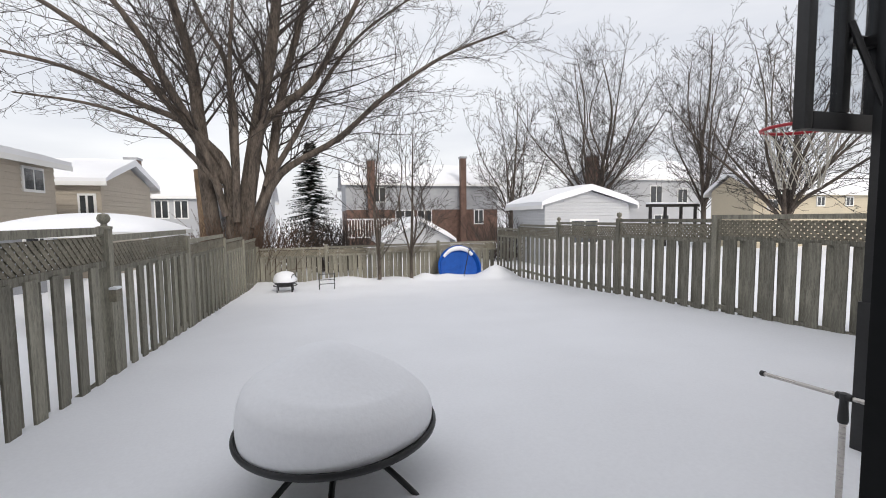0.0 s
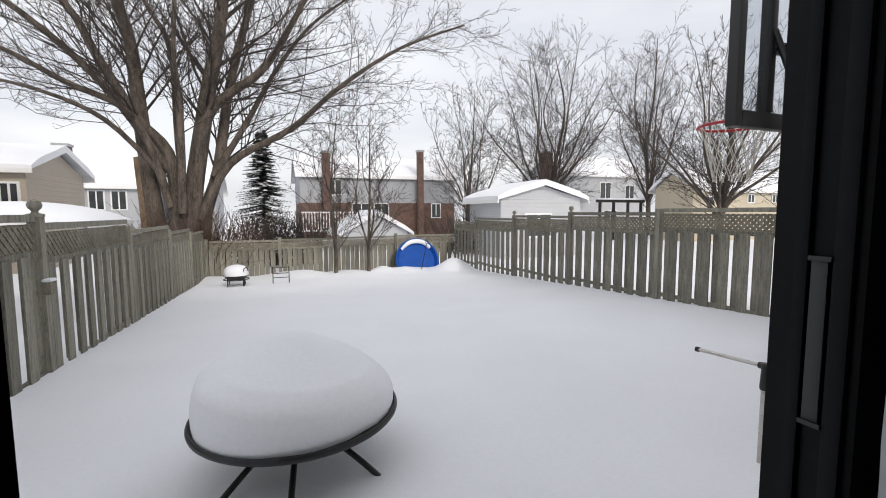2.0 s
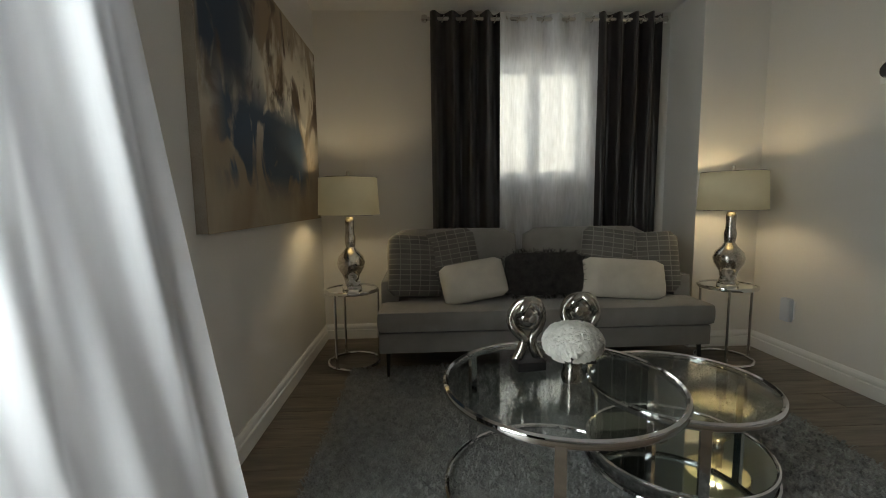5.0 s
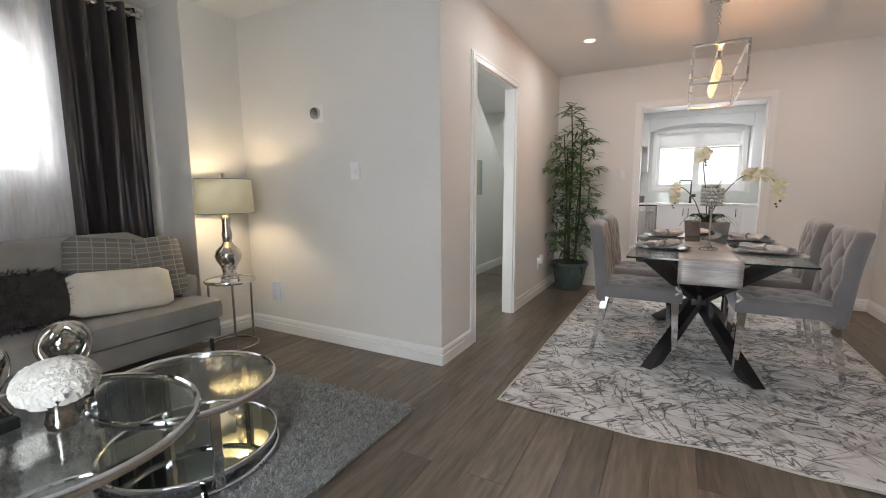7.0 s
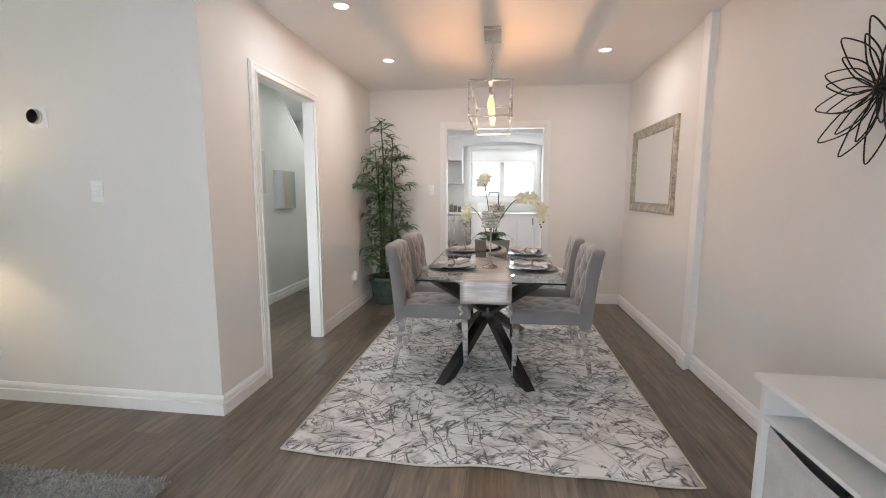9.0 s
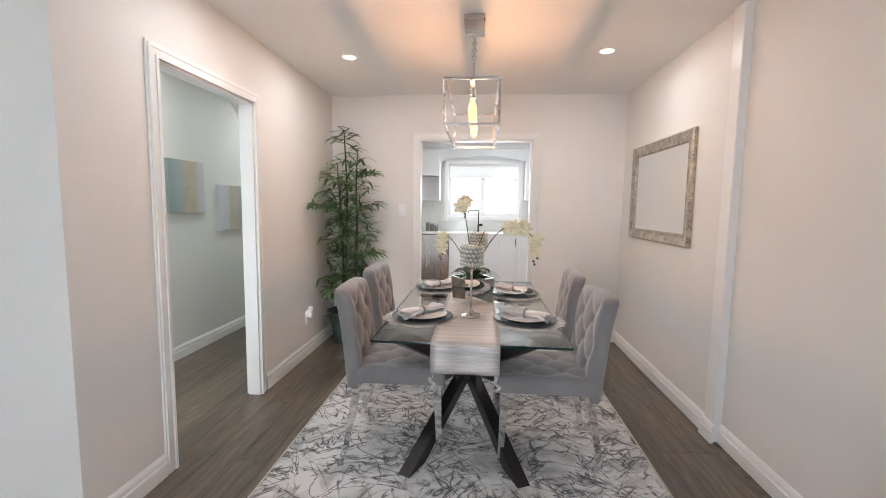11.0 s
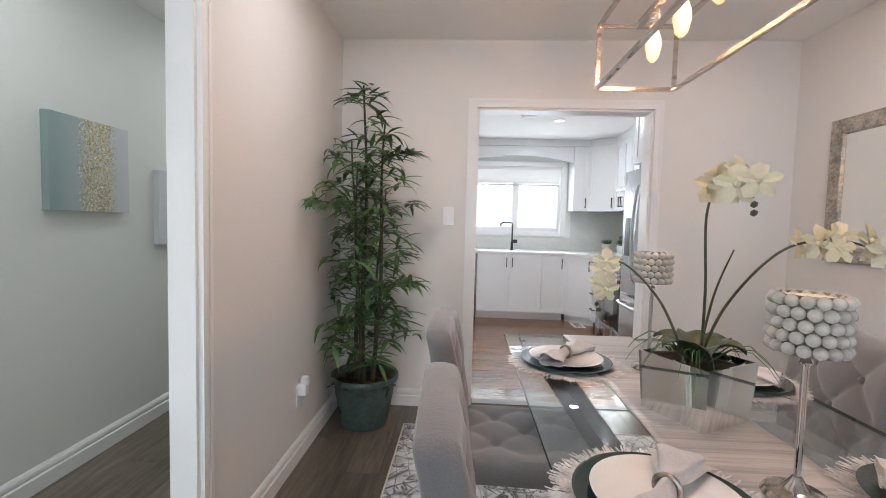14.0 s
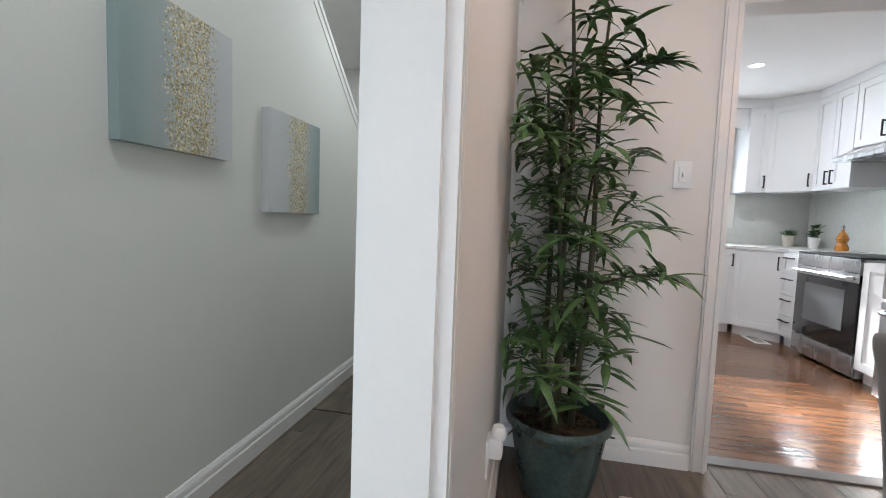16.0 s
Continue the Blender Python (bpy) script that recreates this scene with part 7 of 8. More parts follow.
def fence_panel(name, label, p0, p1, ztop, lattice=0.33, cap=False, gap=0.147, both=True):
    """One panel between two posts: boards on rails, a lattice strip on top, a post at p0."""
    p0, p1 = Vector((*p0, 0)), Vector((*p1, 0))
    L, d = (p1 - p0).length, (p1 - p0).normalized()
    m = Matrix.Translation(p0) @ Matrix(((d.x, -d.y, 0, 0), (d.y, d.x, 0, 0), (0, 0, 1, 0), (0, 0, 0, 1)))
    f = thing(name, label, "fence", (0, 0, 0), 0, "fence panels")
    f.matrix_basis = m
    zb = ztop - lattice
    post = part("post", bx(-0.05, 0.05, -0.05, 0.05, ztop - 2.4, ztop + 0.06, bevel=0.006), M_FENCE, f)
    if cap:
        part("finial", lathe(bmesh.new(), [(0, 0.06), (0.07, 0.06), (0.07, 0.085), (0.03, 0.095), (0.025, 0.115), (0.05, 0.14), (0.058, 0.17), (0.045, 0.205), (0, 0.222)], 18, (0, 0, ztop)), M_FENCE, post)
    for z, nm in ((ztop - 0.02, "top_rail"), (zb - 0.02, "mid_rail"), (zb - 1.15, "low_rail")):
        part(nm, bx(0.05, L - 0.05, -0.022, 0.022, z - 0.045, z + 0.02), M_FENCE, f)
    if lattice > 0.1:
        b = bmesh.new()
        hh, step = lattice - 0.085, 0.085
        for s in (-1, 1):
            k = -hh
            while k < L:
                x0, x1 = k, k + hh
                z0, z1 = (zb, zb + hh) if s > 0 else (zb + hh, zb)
                a0, a1 = max(x0, 0.05), min(x1, L - 0.05)
                if a1 > a0:
                    za, zc = z0 + (z1 - z0) * (a0 - x0) / hh, z0 + (z1 - z0) * (a1 - x0) / hh
                    w = 0.029
                    yo = 0.006 * s
                    q = [b.verts.new(v) for v in ((a0 - w, yo, za), (a0 + w, yo, za), (a1 + w, yo, zc), (a1 - w, yo, zc))]
                    q2 = [b.verts.new(v.co + Vector((0, 0.005, 0))) for v in q]
                    b.faces.new(q)
                    b.faces.new(q2[::-1])
                    for i in range(4):
                        b.faces.new((q[i], q[(i + 1) % 4], q2[(i + 1) % 4], q2[i]))
                k += step
        tagged(part("lattice", b, M_LATTICE, f, "weathered diagonal lattice"), kind="stuff")
    x, k = 0.14, 0
    rr = random.Random(int(p0.x * 13 + p0.y * 7))
    while x < L - 0.08:
        side = (1 if k % 2 else -1) * 0.034 if both else 0.03
        ob = share("board", BM_W if k % 2 else BM_N, f, pose(x, side, zb - 0.04 - BOARD_H, 0, rr.uniform(-0.4, 0.4), rr.uniform(-1, 1)))
        x += gap * rr.uniform(0.95, 1.05)
        k += 1
    return f


R_Y = [1.2, 3.42, 5.83, 8.25, 10.75, 13.2, 15.1]
R_T = [1.22, 1.16, 1.10, 1.02, 0.93, 0.78]
for i in range(6):
    fence_panel("fence_panel", "weathered board fence panel with lattice top in snow", (6.6, R_Y[i]), (6.6, R_Y[i + 1]), R_T[i], 0.34 if i < 5 else 0.26, i in (3, 4))
L_Y = [2.7, 5.24, 7.85, 10.47, 12.75, 15.0]
L_T = [1.10, 1.02, 0.86, 0.72, 0.58]
for i in range(5):
    fence_panel("fence_panel", "weathered board fence panel with lattice top in snow", (-1.75, L_Y[i]), (-1.75, L_Y[i + 1]), L_T[i], 0.33 if i < 2 else 0.26, i == 1)
B_X = [-1.7, 0.42, 2.3, 4.3, 6.58]
for i in range(4):
    fence_panel("fence_panel", "weathered board fence panel with lattice top in snow", (B_X[i], 15.05), (B_X[i + 1], 15.05), 0.24 + 0.02 * i, 0.27, False, 0.16)
bx_ = thing("lantern", "small dark wall lantern with snow on the fence post", "lantern", (-1.70, 5.18, 0.42))
part("body", bx(0.0, 0.07, -0.06, 0.06, -0.06, 0.06, bevel=0.015), M_LATTICE, bx_)
part("snow_cap", bx(0.0, 0.075, -0.06, 0.06, 0.06, 0.09, bevel=0.014), M_SNOW, bx_)

# patio table with its load of snow
pt = thing("patio_table", "round dark metal patio table buried under thick snow", "patio table", (0.40, 2.66, ground_z(0.40, 2.66)))
tz = 0.01 - ground_z(0.40, 2.66)
part("rim", ring(bmesh.new(), 0.545, 0.012, (0, 0, tz), 72, None, 10, 1.5), M_BLACK, pt)
part("tabletop", lathe(bmesh.new(), [(0, tz - 0.006), (0.535, tz - 0.006), (0.535, tz + 0.004), (0, tz + 0.004)], 56), M_BLACK, pt)
for k in (218, 262, 318, 30, 110):
    a = radians(k)
    c, s = math.cos(a), math.sin(a)
    part("leg", tube(bmesh.new(), arc([(0.20 * c, 0.20 * s, tz - 0.01), (0.16 * c, 0.16 * s, tz - 0.07), (0.19 * c, 0.19 * s, tz - 0.13), (0.36 * c, 0.36 * s, tz - 0.21), (0.55 * c, 0.55 * s, tz - 0.33), (0.58 * c, 0.58 * s, tz - 0.45)], 6), 0.016, 10), M_BLACK, pt, "curved dark tube leg")
part("umbrella_hub", lathe(bmesh.new(), [(0.03, tz - 0.06), (0.03, tz - 0.006)], 16), M_BLACK, pt)


def heap_point(u, v):
    a = 2 * math.pi * u
    c, sn = math.cos(a), math.sin(a)
    side = 0.19 - 0.05 * c + 0.02 * sn           # the heap stands higher away from the shed side
    if v < 0.4:                                  # steep side, a little undercut
        k = v / 0.4
        r, h = 0.522 + 0.014 * math.sin(k * 2.6) - 0.03 * k * k, side * k
    else:                                        # rounded shoulder, a flat bench, then an off-centre hump
        k = (v - 0.4) / 0.6
        r = 0.492 * (1 - k) ** 0.55
        h = side + 0.05 * min(1, k * 3.0) ** 0.6 * (1 + 0.3 * k)
    x, y = r * c, r * sn
    if v >= 0.4:
        h += (0.20 - side + 0.02) * k
        h += 0.115 * math.exp(-((x + 0.04) ** 2 + (y - 0.2) ** 2) / 0.085) * min(1, k * 2.2)
    w = 1 + 0.012 * math.sin(a * 2 + 0.6) + 0.010 * math.sin(a * 3 + 2)
    h += 0.008 * noise.noise((x * 4, y * 4, v * 3))
    return (x * w, y * w, tz + 0.004 + h)


b = sheet(bmesh.new(), 72, 36, heap_point)
bmesh.ops.remove_doubles(b, verts=b.verts, dist=0.0008)
sc = single("snow_mound", b, M_SNOW, "thick rounded heap of snow on the patio table", "snow")
sc.matrix_basis = pose(0.40, 2.66, ground_z(0.40, 2.66))

# basketball hoop
hp = thing("basketball_hoop", "black portable basketball hoop with clear backboard and red rim", "basketball hoop", (3.47, 1.93, ground_z(3.47, 1.93)))
gz = ground_z(3.47, 1.93)
part("pole", bx(-0.05, 0.05, -0.05, 0.05, -0.3, 2.9, bevel=0.008), M_BLACK, hp)
part("pole_sleeve", bx(-0.062, 0.062, -0.062, 0.062, -0.3, 0.9, bevel=0.008), M_BLACK, hp)
bz = 1.645 - gz
b = bmesh.new()
for x0, x1, z0, z1 in ((-0.46, -0.39, 0, 1.0), (0.39, 0.46, 0, 1.0), (-0.39, 0.39, 0, 0.105), (-0.39, 0.39, 0.92, 1.0), (-0.17, -0.10, 0.105, 0.92), (0.10, 0.17, 0.105, 0.92), (-0.10, 0.10, 0.50, 0.56)):
    box(b, x0, x1, 0.13, 0.20, bz + z0, bz + z1, bevel=0.012)
board = part("backboard_frame", b, M_BLACK, hp, "black plastic backboard frame")
part("backboard_panel", bx(-0.40, 0.40, 0.16, 0.168, bz + 0.1, bz + 0.93), clear_glass("clear_acrylic", (0.86, 0.88, 0.90), 0.10, 0.15), board, "clear frosted panel")
for sx in (-1, 1):
    part("brace", tube(bmesh.new(), [(sx * 0.04, 0.0, bz + 0.12), (sx * 0.13, 0.13, bz + 0.62)], 0.02, 8), M_BLACK, hp)
part("arm", bx(-0.03, 0.03, 0.0, 0.14, bz + 0.48, bz + 0.54), M_BLACK, hp)
M_RED = material("red_enamel", (0.45, 0.02, 0.03), 0.4, vary=0.15, scale=10)
rim = part("rim", ring(bmesh.new(), 0.225, 0.011, (0, 0.46, bz + 0.09), 40), M_RED, hp, "red metal rim")
part("rim_bracket", bx(-0.06, 0.06, 0.2, 0.25, bz + 0.02, bz + 0.10, bevel=0.006), M_RED, rim)
b = bmesh.new()
for k in range(12):
    for s in (-1, 1):
        pts = []
        for j in range(9):
            t = j / 8
            a = 2 * math.pi * k / 12 + s * t * 1.1
            r = 0.222 - 0.11 * t ** 0.7
            pts.append((r * math.cos(a), 0.46 + r * math.sin(a), bz + 0.085 - 0.40 * t))
        tube(b, pts, 0.0032, 4)
tagged(part("net", b, M_CREAM, rim, "white cord net"), kind="stuff")

# metal T-bar stand stuck in the snow
ts = thing("t_bar_stand", "grey metal T-bar stand with black joints stuck in snow", "stand", (2.735, 1.63, ground_z(2.735, 1.63)))
g0 = ground_z(2.735, 1.63)
part("post", tube(bmesh.new(), [(0, 0, -0.3), (0, 0, 0.17 - g0)], 0.0135, 10), M_NICKEL, ts)
part("joint", lathe(bmesh.new(), [(0, 0.15 - g0), (0.019, 0.15 - g0), (0.022, 0.165 - g0), (0.02, 0.20 - g0), (0.017, 0.26 - g0), (0.021, 0.275 - g0), (0.021, 0.296 - g0), (0, 0.30 - g0)], 14), M_BLACK, ts, "black plastic sleeve")
cr = part("crossbar", tube(bmesh.new(), [(0, 0.39, 0.255 - g0), (0, -0.18, 0.291 - g0)], 0.011, 10), M_NICKEL, ts)
part("end_cap", tube(bmesh.new(), [(0, 0.405, 0.254 - g0), (0, 0.385, 0.256 - g0)], 0.0155, 10), M_BLACK, cr)
part("clamp", tube(bmesh.new(), [(0, 0.03, 0.278 - g0), (0, -0.036, 0.283 - g0)], 0.018, 10), M_BLACK, cr)

# things along the back fence
gy = ground_z(-0.71, 12.8)
gr = thing("fire_bowl", "black round fire bowl on legs with a cap of snow", "fire bowl", (-0.71, 12.8, gy))
part("bowl", lathe(bmesh.new(), [(0, 0.14), (0.2, 0.16), (0.3, 0.27), (0.32, 0.28), (0.28, 0.29), (0, 0.25)], 28), M_BLACK, gr)
part("ring", ring(bmesh.new(), 0.31, 0.014, (0, 0, 0.18), 32), M_BLACK, gr)
for k in range(4):
    a = radians(45 + 90 * k)
    part("leg", tube(bmesh.new(), [(0.29 * math.cos(a), 0.29 * math.sin(a), -0.2), (0.27 * math.cos(a), 0.27 * math.sin(a), 0.26)], 0.014, 8), M_BLACK, gr)
part("handle", tube(bmesh.new(), arc([(0.18, -0.22, 0.0), (0.19, -0.22, 0.42), (0.26, -0.2, 0.50), (0.30, -0.18, 0.42)], 6), 0.012, 8), M_BLACK, gr)
s_ = single("snow_mound", lathe(bmesh.new(), [(0.3, 0.27), (0.31, 0.33), (0.29, 0.44), (0.22, 0.52), (0.1, 0.56), (0, 0.565)], 28), M_SNOW, "rounded cap of snow on the fire bowl", "snow")
s_.matrix_basis = pose(-0.71, 12.8, gy)
g1 = ground_z(0.4, 12.8)
ch = thing("garden_chair_frame", "black metal garden chair frame standing in snow", "chair", (0.41, 12.8, g1))
for x in (-0.21, 0.21):
    part("upright", tube(bmesh.new(), [(x, 0, -0.2), (x, 0.02, 0.46)], 0.013, 8), M_BLACK, ch)
for z in (0.44, 0.16, 0.28):
    part("crossbar", tube(bmesh.new(), [(-0.21, 0.01, z), (0.21, 0.01, z)], 0.011, 8), M_BLACK, ch)
g2 = ground_z(4.9, 14.4)
pool = thing("wading_pool", "blue plastic wading pool leaning on the fence with snow", "wading pool", (4.9, 14.45, g2))
b = lathe(bmesh.new(), [(0, 0), (0.66, 0), (0.70, 0.03), (0.76, 0.16), (0.79, 0.17), (0.78, 0.2), (0.73, 0.19), (0.66, 0.05), (0, 0.04)], 40)
dish = part("dish", b, material("blue_plastic", (0.006, 0.075, 0.36), 0.6, vary=0.2, scale=5, fine=40, spec=0.2), pool, "blue moulded plastic dish")
dish.matrix_basis = pose(0, 0.1, 0.20, 72, 0, 0)
sn = single("snow_mound", tube(bmesh.new(), [(0.70 * math.cos(radians(a)), 0.0, 0.66 * math.sin(radians(a)) - 0.66) for a in range(38, 146, 6)], 0.085, 10), M_SNOW, "snow lying on the leaning wading pool", "snow")
sn.matrix_basis = pose(4.88, 14.62, g2 + 0.90, 0, -3, 0)
shv = thing("snow_shovel", "dark snow shovel leaning against the wading pool", "shovel", (5.1, 14.0, g2))
part("shaft", tube(bmesh.new(), [(-0.2, 0, -0.1), (0.02, 0.05, 0.85)], 0.015, 8), M_BLACK, shv)
part("grip", ring(bmesh.new(), 0.05, 0.012, (0.03, 0.05, 0.9), 16, Matrix.Rotation(radians(90), 3, "X"), 6), M_BLACK, shv)


# ---- trees ----
def ring_tube(V, F, pts, r0, r1, n):
    base = len(V)
    m = len(pts)
    side = None
    for i, p in enumerate(pts):
        d = (pts[min(i + 1, m - 1)] - pts[max(i - 1, 0)])
        d.normalize()
        if side is None:
            side = d.orthogonal().normalized()
        side = (side - d * side.dot(d)).normalized()
        up = d.cross(side)
        r = r0 + (r1 - r0) * i / (m - 1)
        for k in range(n):
            a = 6.28318 * k / n
            V.append(tuple(p + side * (r * math.cos(a)) + up * (r * math.sin(a))))
    for i in range(m - 1):
        for k in range(n):
            k2 = (k + 1) % n
            F.append((base + i * n + k, base + i * n + k2, base + (i + 1) * n + k2, base + (i + 1) * n + k))


def sprout(V, F, pts, r, rnd, level, maxlevel, dens, ratio, lift, thin=0.006):
    """Side shoots along a limb, each with its own shoots."""
    L = sum((b - a).length for a, b in zip(pts, pts[1:]))
    n = max(2, int(L * dens[level]))
    for k in range(n):
        t = 0.22 + 0.78 * (k + rnd.random()) / n
        i = min(int(t * (len(pts) - 1)), len(pts) - 2)
        p = pts[i].lerp(pts[i + 1], t * (len(pts) - 1) - i)
        d = (pts[i + 1] - pts[i]).normalized()
        q = Vector((rnd.gauss(0, 1), rnd.gauss(0, 1), rnd.gauss(0, 0.7)))
        q = (q - d * q.dot(d)).normalized()
        sd = (d * rnd.uniform(0.55, 0.95) + q * rnd.uniform(0.5, 0.95) + Vector((0, 0, lift))).normalized()
        l2 = max(0.25, L * ratio * rnd.uniform(0.5, 1.15) * (1.15 - 0.6 * t))
        rr = max(thin, r * (1 - 0.75 * t) * 0.55)
        m = 5 if level < 2 else 4
        cur, pp = sd.copy(), [p]
        for j in range(m - 1):
            cur = (cur + Vector((rnd.gauss(0, 0.13), rnd.gauss(0, 0.13), rnd.gauss(0.05, 0.10)))).normalized()
            pp.append(pp[-1] + cur * (l2 / (m - 1)))
        ring_tube(V, F, pp, rr, max(thin * 0.6, rr * 0.3), 5 if level == 0 else 3)
        if level < maxlevel:
            sprout(V, F, pp, rr, rnd, level + 1, maxlevel, dens, ratio, lift * 0.6, thin)


def tree_part(name, V, F, mat, parent, label, stuff=False):
    me = bpy.data.meshes.new(name)
    me.from_pydata(V, [], F)
    me.materials.append(mat)
    me.shade_smooth()
    o = new(name, me)
    o.parent = parent
    tagged(o, label)
    return tagged(o, kind="stuff") if stuff else o


big = thing("maple_tree", "huge bare multi-trunk maple behind the back fence", "tree", (-2.4, 16.0, -1.0))
rnd = random.Random(31)
# world points of the great stems, then of the spreading limbs, with radii at foot and tip
MAPLE_STEMS = [([(-2.9, 16.3, -1.0), (-3.24, 16.4, 0.9), (-3.55, 16.5, 4.5), (-3.72, 16.6, 6.5), (-4.2, 16.6, 8.4), (-4.9, 16.4, 12.5)], 0.29, 0.09),
               ([(-2.3, 16.0, -1.0), (-2.22, 16.0, 0.9), (-1.6, 16.1, 4.75), (-1.12, 16.2, 7.2), (-0.86, 16.3, 9.7), (-0.7, 16.3, 13.5)], 0.33, 0.09),
               ([(-2.0, 16.2, -1.0), (-1.84, 16.2, 0.96), (-1.4, 16.3, 2.5), (-0.97, 16.6, 5.3), (-0.21, 16.9, 8.3), (1.0, 17.0, 12.5)], 0.25, 0.07),
               ([(-2.2, 15.9, -1.0), (-2.06, 15.9, 0.97), (-1.6, 15.8, 4.1), (0.04, 15.3, 5.56), (1.1, 15.0, 7.2), (2.8, 14.6, 10.5)], 0.22, 0.05),
               ([(-2.6, 15.9, -1.0), (-2.62, 15.9, 2.6), (-3.4, 15.6, 3.9), (-4.15, 15.2, 5.46), (-4.7, 14.9, 6.7), (-6.4, 14.4, 9.0)], 0.22, 0.05)]
MAPLE_LIMBS = [([(-1.9, 15.8, 0.9), (-0.97, 15.6, 2.67), (0.9, 15.0, 3.8), (2.4, 14.4, 5.1), (4.2, 13.8, 6.3), (6.2, 13.3, 7.1)], 0.14, 0.025),
               ([(-2.7, 15.8, 1.3), (-3.4, 15.4, 3.86), (-4.7, 14.6, 4.56), (-5.9, 13.8, 5.14), (-7.6, 12.9, 5.3)], 0.125, 0.025),
               ([(-2.33, 16.0, 1.0), (-2.48, 16.2, 3.6), (-2.6, 16.4, 6.3), (-3.3, 16.5, 7.8), (-4.4, 16.6, 10.6)], 0.13, 0.04),
               ([(-2.7, 15.9, 2.4), (-4.3, 15.3, 5.0), (-6.6, 14.7, 7.0), (-9.4, 14.0, 8.2)], 0.14, 0.025),
               ([(-2.8, 15.7, 2.2), (-4.0, 15.0, 3.7), (-5.4, 14.3, 4.3), (-7.0, 13.6, 4.4)], 0.09, 0.02),
               ([(-2.35, 15.6, 1.1), (-2.26, 15.4, 4.4), (-2.3, 15.2, 6.0), (-1.9, 14.8, 9.5)], 0.13, 0.03),
               ([(-1.5, 16.0, 2.3), (-0.5, 16.0, 4.0), (0.6, 16.0, 6.0), (1.9, 16.0, 7.7), (3.9, 15.8, 9.2)], 0.11, 0.025)]
for path, r0, r1 in MAPLE_STEMS + MAPLE_LIMBS:
    pts = [p - Vector((-2.4, 16.0, -1.0)) for p in arc(path, 5)]
    V, F = [], []
    ring_tube(V, F, pts, r0, r1, 10)
    limb = tree_part("limb", V, F, M_BARK, big, "ridged grey-brown trunk limb")
    V, F = [], []
    sprout(V, F, pts[5 if r0 > 0.2 else 0:], r0 * 0.34, rnd, 0, 2, (3.1, 4.2, 5.0), 0.37, 0.0, 0.0064)
    tree_part("crown", V, F, M_TWIG, limb, "bare twigs", True)
V, F = [], []
ring_tube(V, F, arc([(-1.0, 0.7, 0), (-1.05, 0.7, 2.0), (-1.2, 0.7, 3.9)], 5), 0.36, 0.24, 9)
tree_part("dead_trunk", V, F, material("peeling_bark", (0.20, 0.14, 0.09), 0.95, vary=0.45, scale=5, fine=30, bump=0.8, stretch=(1, 1, 0.3)), big, "broken peeling trunk")

rnd = random.Random(77)
V, F = [], []
for k in range(420):
    x, y = rnd.uniform(-3.4, -0.9), rnd.uniform(15.3, 16.4)
    p = Vector((x, y, -1.0))
    d = Vector((rnd.gauss(0, 0.5), rnd.gauss(0, 0.3), 1)).normalized()
    pp = [p]
    for j in range(4):
        d = (d + Vector((rnd.gauss(0, 0.25), rnd.gauss(0, 0.2), rnd.gauss(0, 0.15)))).normalized()
        pp.append(pp[-1] + d * rnd.uniform(0.35, 0.8))
    ring_tube(V, F, pp, 0.014, 0.005, 3)
me = bpy.data.meshes.new("brush")
me.from_pydata(V, [], F)
me.materials.append(material("brush_twig", (0.10, 0.062, 0.042), 0.9, vary=0.3, scale=4))
tagged(new("brush", me), "brown tangled brush at the foot of the maple", "bush", kind="stuff")


def bare_tree(name, label, x, y, z, h, r, spread, seed, stems, dens, group="", fork=0.17, lift=0.05, thin=0.012):
    """Bare tree: limbs fan out from a short trunk and turn up into a rounded crown."""
    t = thing(name, label, "tree", (x, y, z), 0, group)
    rr = random.Random(seed)
    for s in range(stems):
        a = 2.4 * s + rr.uniform(-0.4, 0.4)
        k = 0.12 if s == 0 else (s / (stems - 1)) ** 0.6
        out, top = spread * k, h * (1 - 0.34 * k * k) * rr.uniform(0.94, 1.03)
        c, sn, f = math.cos(a), math.sin(a), h * fork * rr.uniform(0.8, 1.25)
        pts = arc([(0, 0, 0), (c * 0.03 * out, sn * 0.03 * out, f), (c * out * 0.36 + rr.gauss(0, 0.03 * h), sn * out * 0.36, f + (top - f) * 0.34), (c * out * 0.74 + rr.gauss(0, 0.03 * h), sn * out * 0.74, f + (top - f) * 0.66), (c * out, sn * out, top)], 4)
        V, F = [], []
        r0 = r * (1 if s == 0 else 0.6)
        ring_tube(V, F, pts, r0, r0 * 0.1, 7)
        lb = tree_part("limb", V, F, M_BARK, t, "grey-brown limb")
        V, F = [], []
        sprout(V, F, pts, r0 * 0.42, rr, 0, 2, dens, 0.40, lift, thin)
        tree_part("crown", V, F, M_TWIG, lb, "bare twigs", True)
    return t


bare_tree("sapling", "young forked bare tree by the back fence", 2.05, 14.0, ground_z(2.05, 14) - 0.1, 5.2, 0.075, 1.3, 3, 4, (2.8, 4.4, 5.0), "saplings", 0.16, 0.15, 0.007)
bare_tree("sapling", "young slender bare tree by the back fence", 3.1, 14.0, ground_z(3.1, 14) - 0.1, 5.6, 0.07, 1.2, 9, 4, (2.8, 4.4, 5.0), "saplings", 0.16, 0.15, 0.007)
bare_tree("bare_tree", "tall bare street tree behind the shed", 14.0, 30.0, -1.2, 11.0, 0.16, 4.2, 12, 8, (1.8, 2.8, 3.4), "bare trees beyond the fence")
bare_tree("bare_tree", "broad bare tree behind the shed roof", 23.9, 34.0, -1.2, 17.5, 0.27, 7.6, 15, 11, (1.4, 2.2, 2.6), "bare trees beyond the fence")
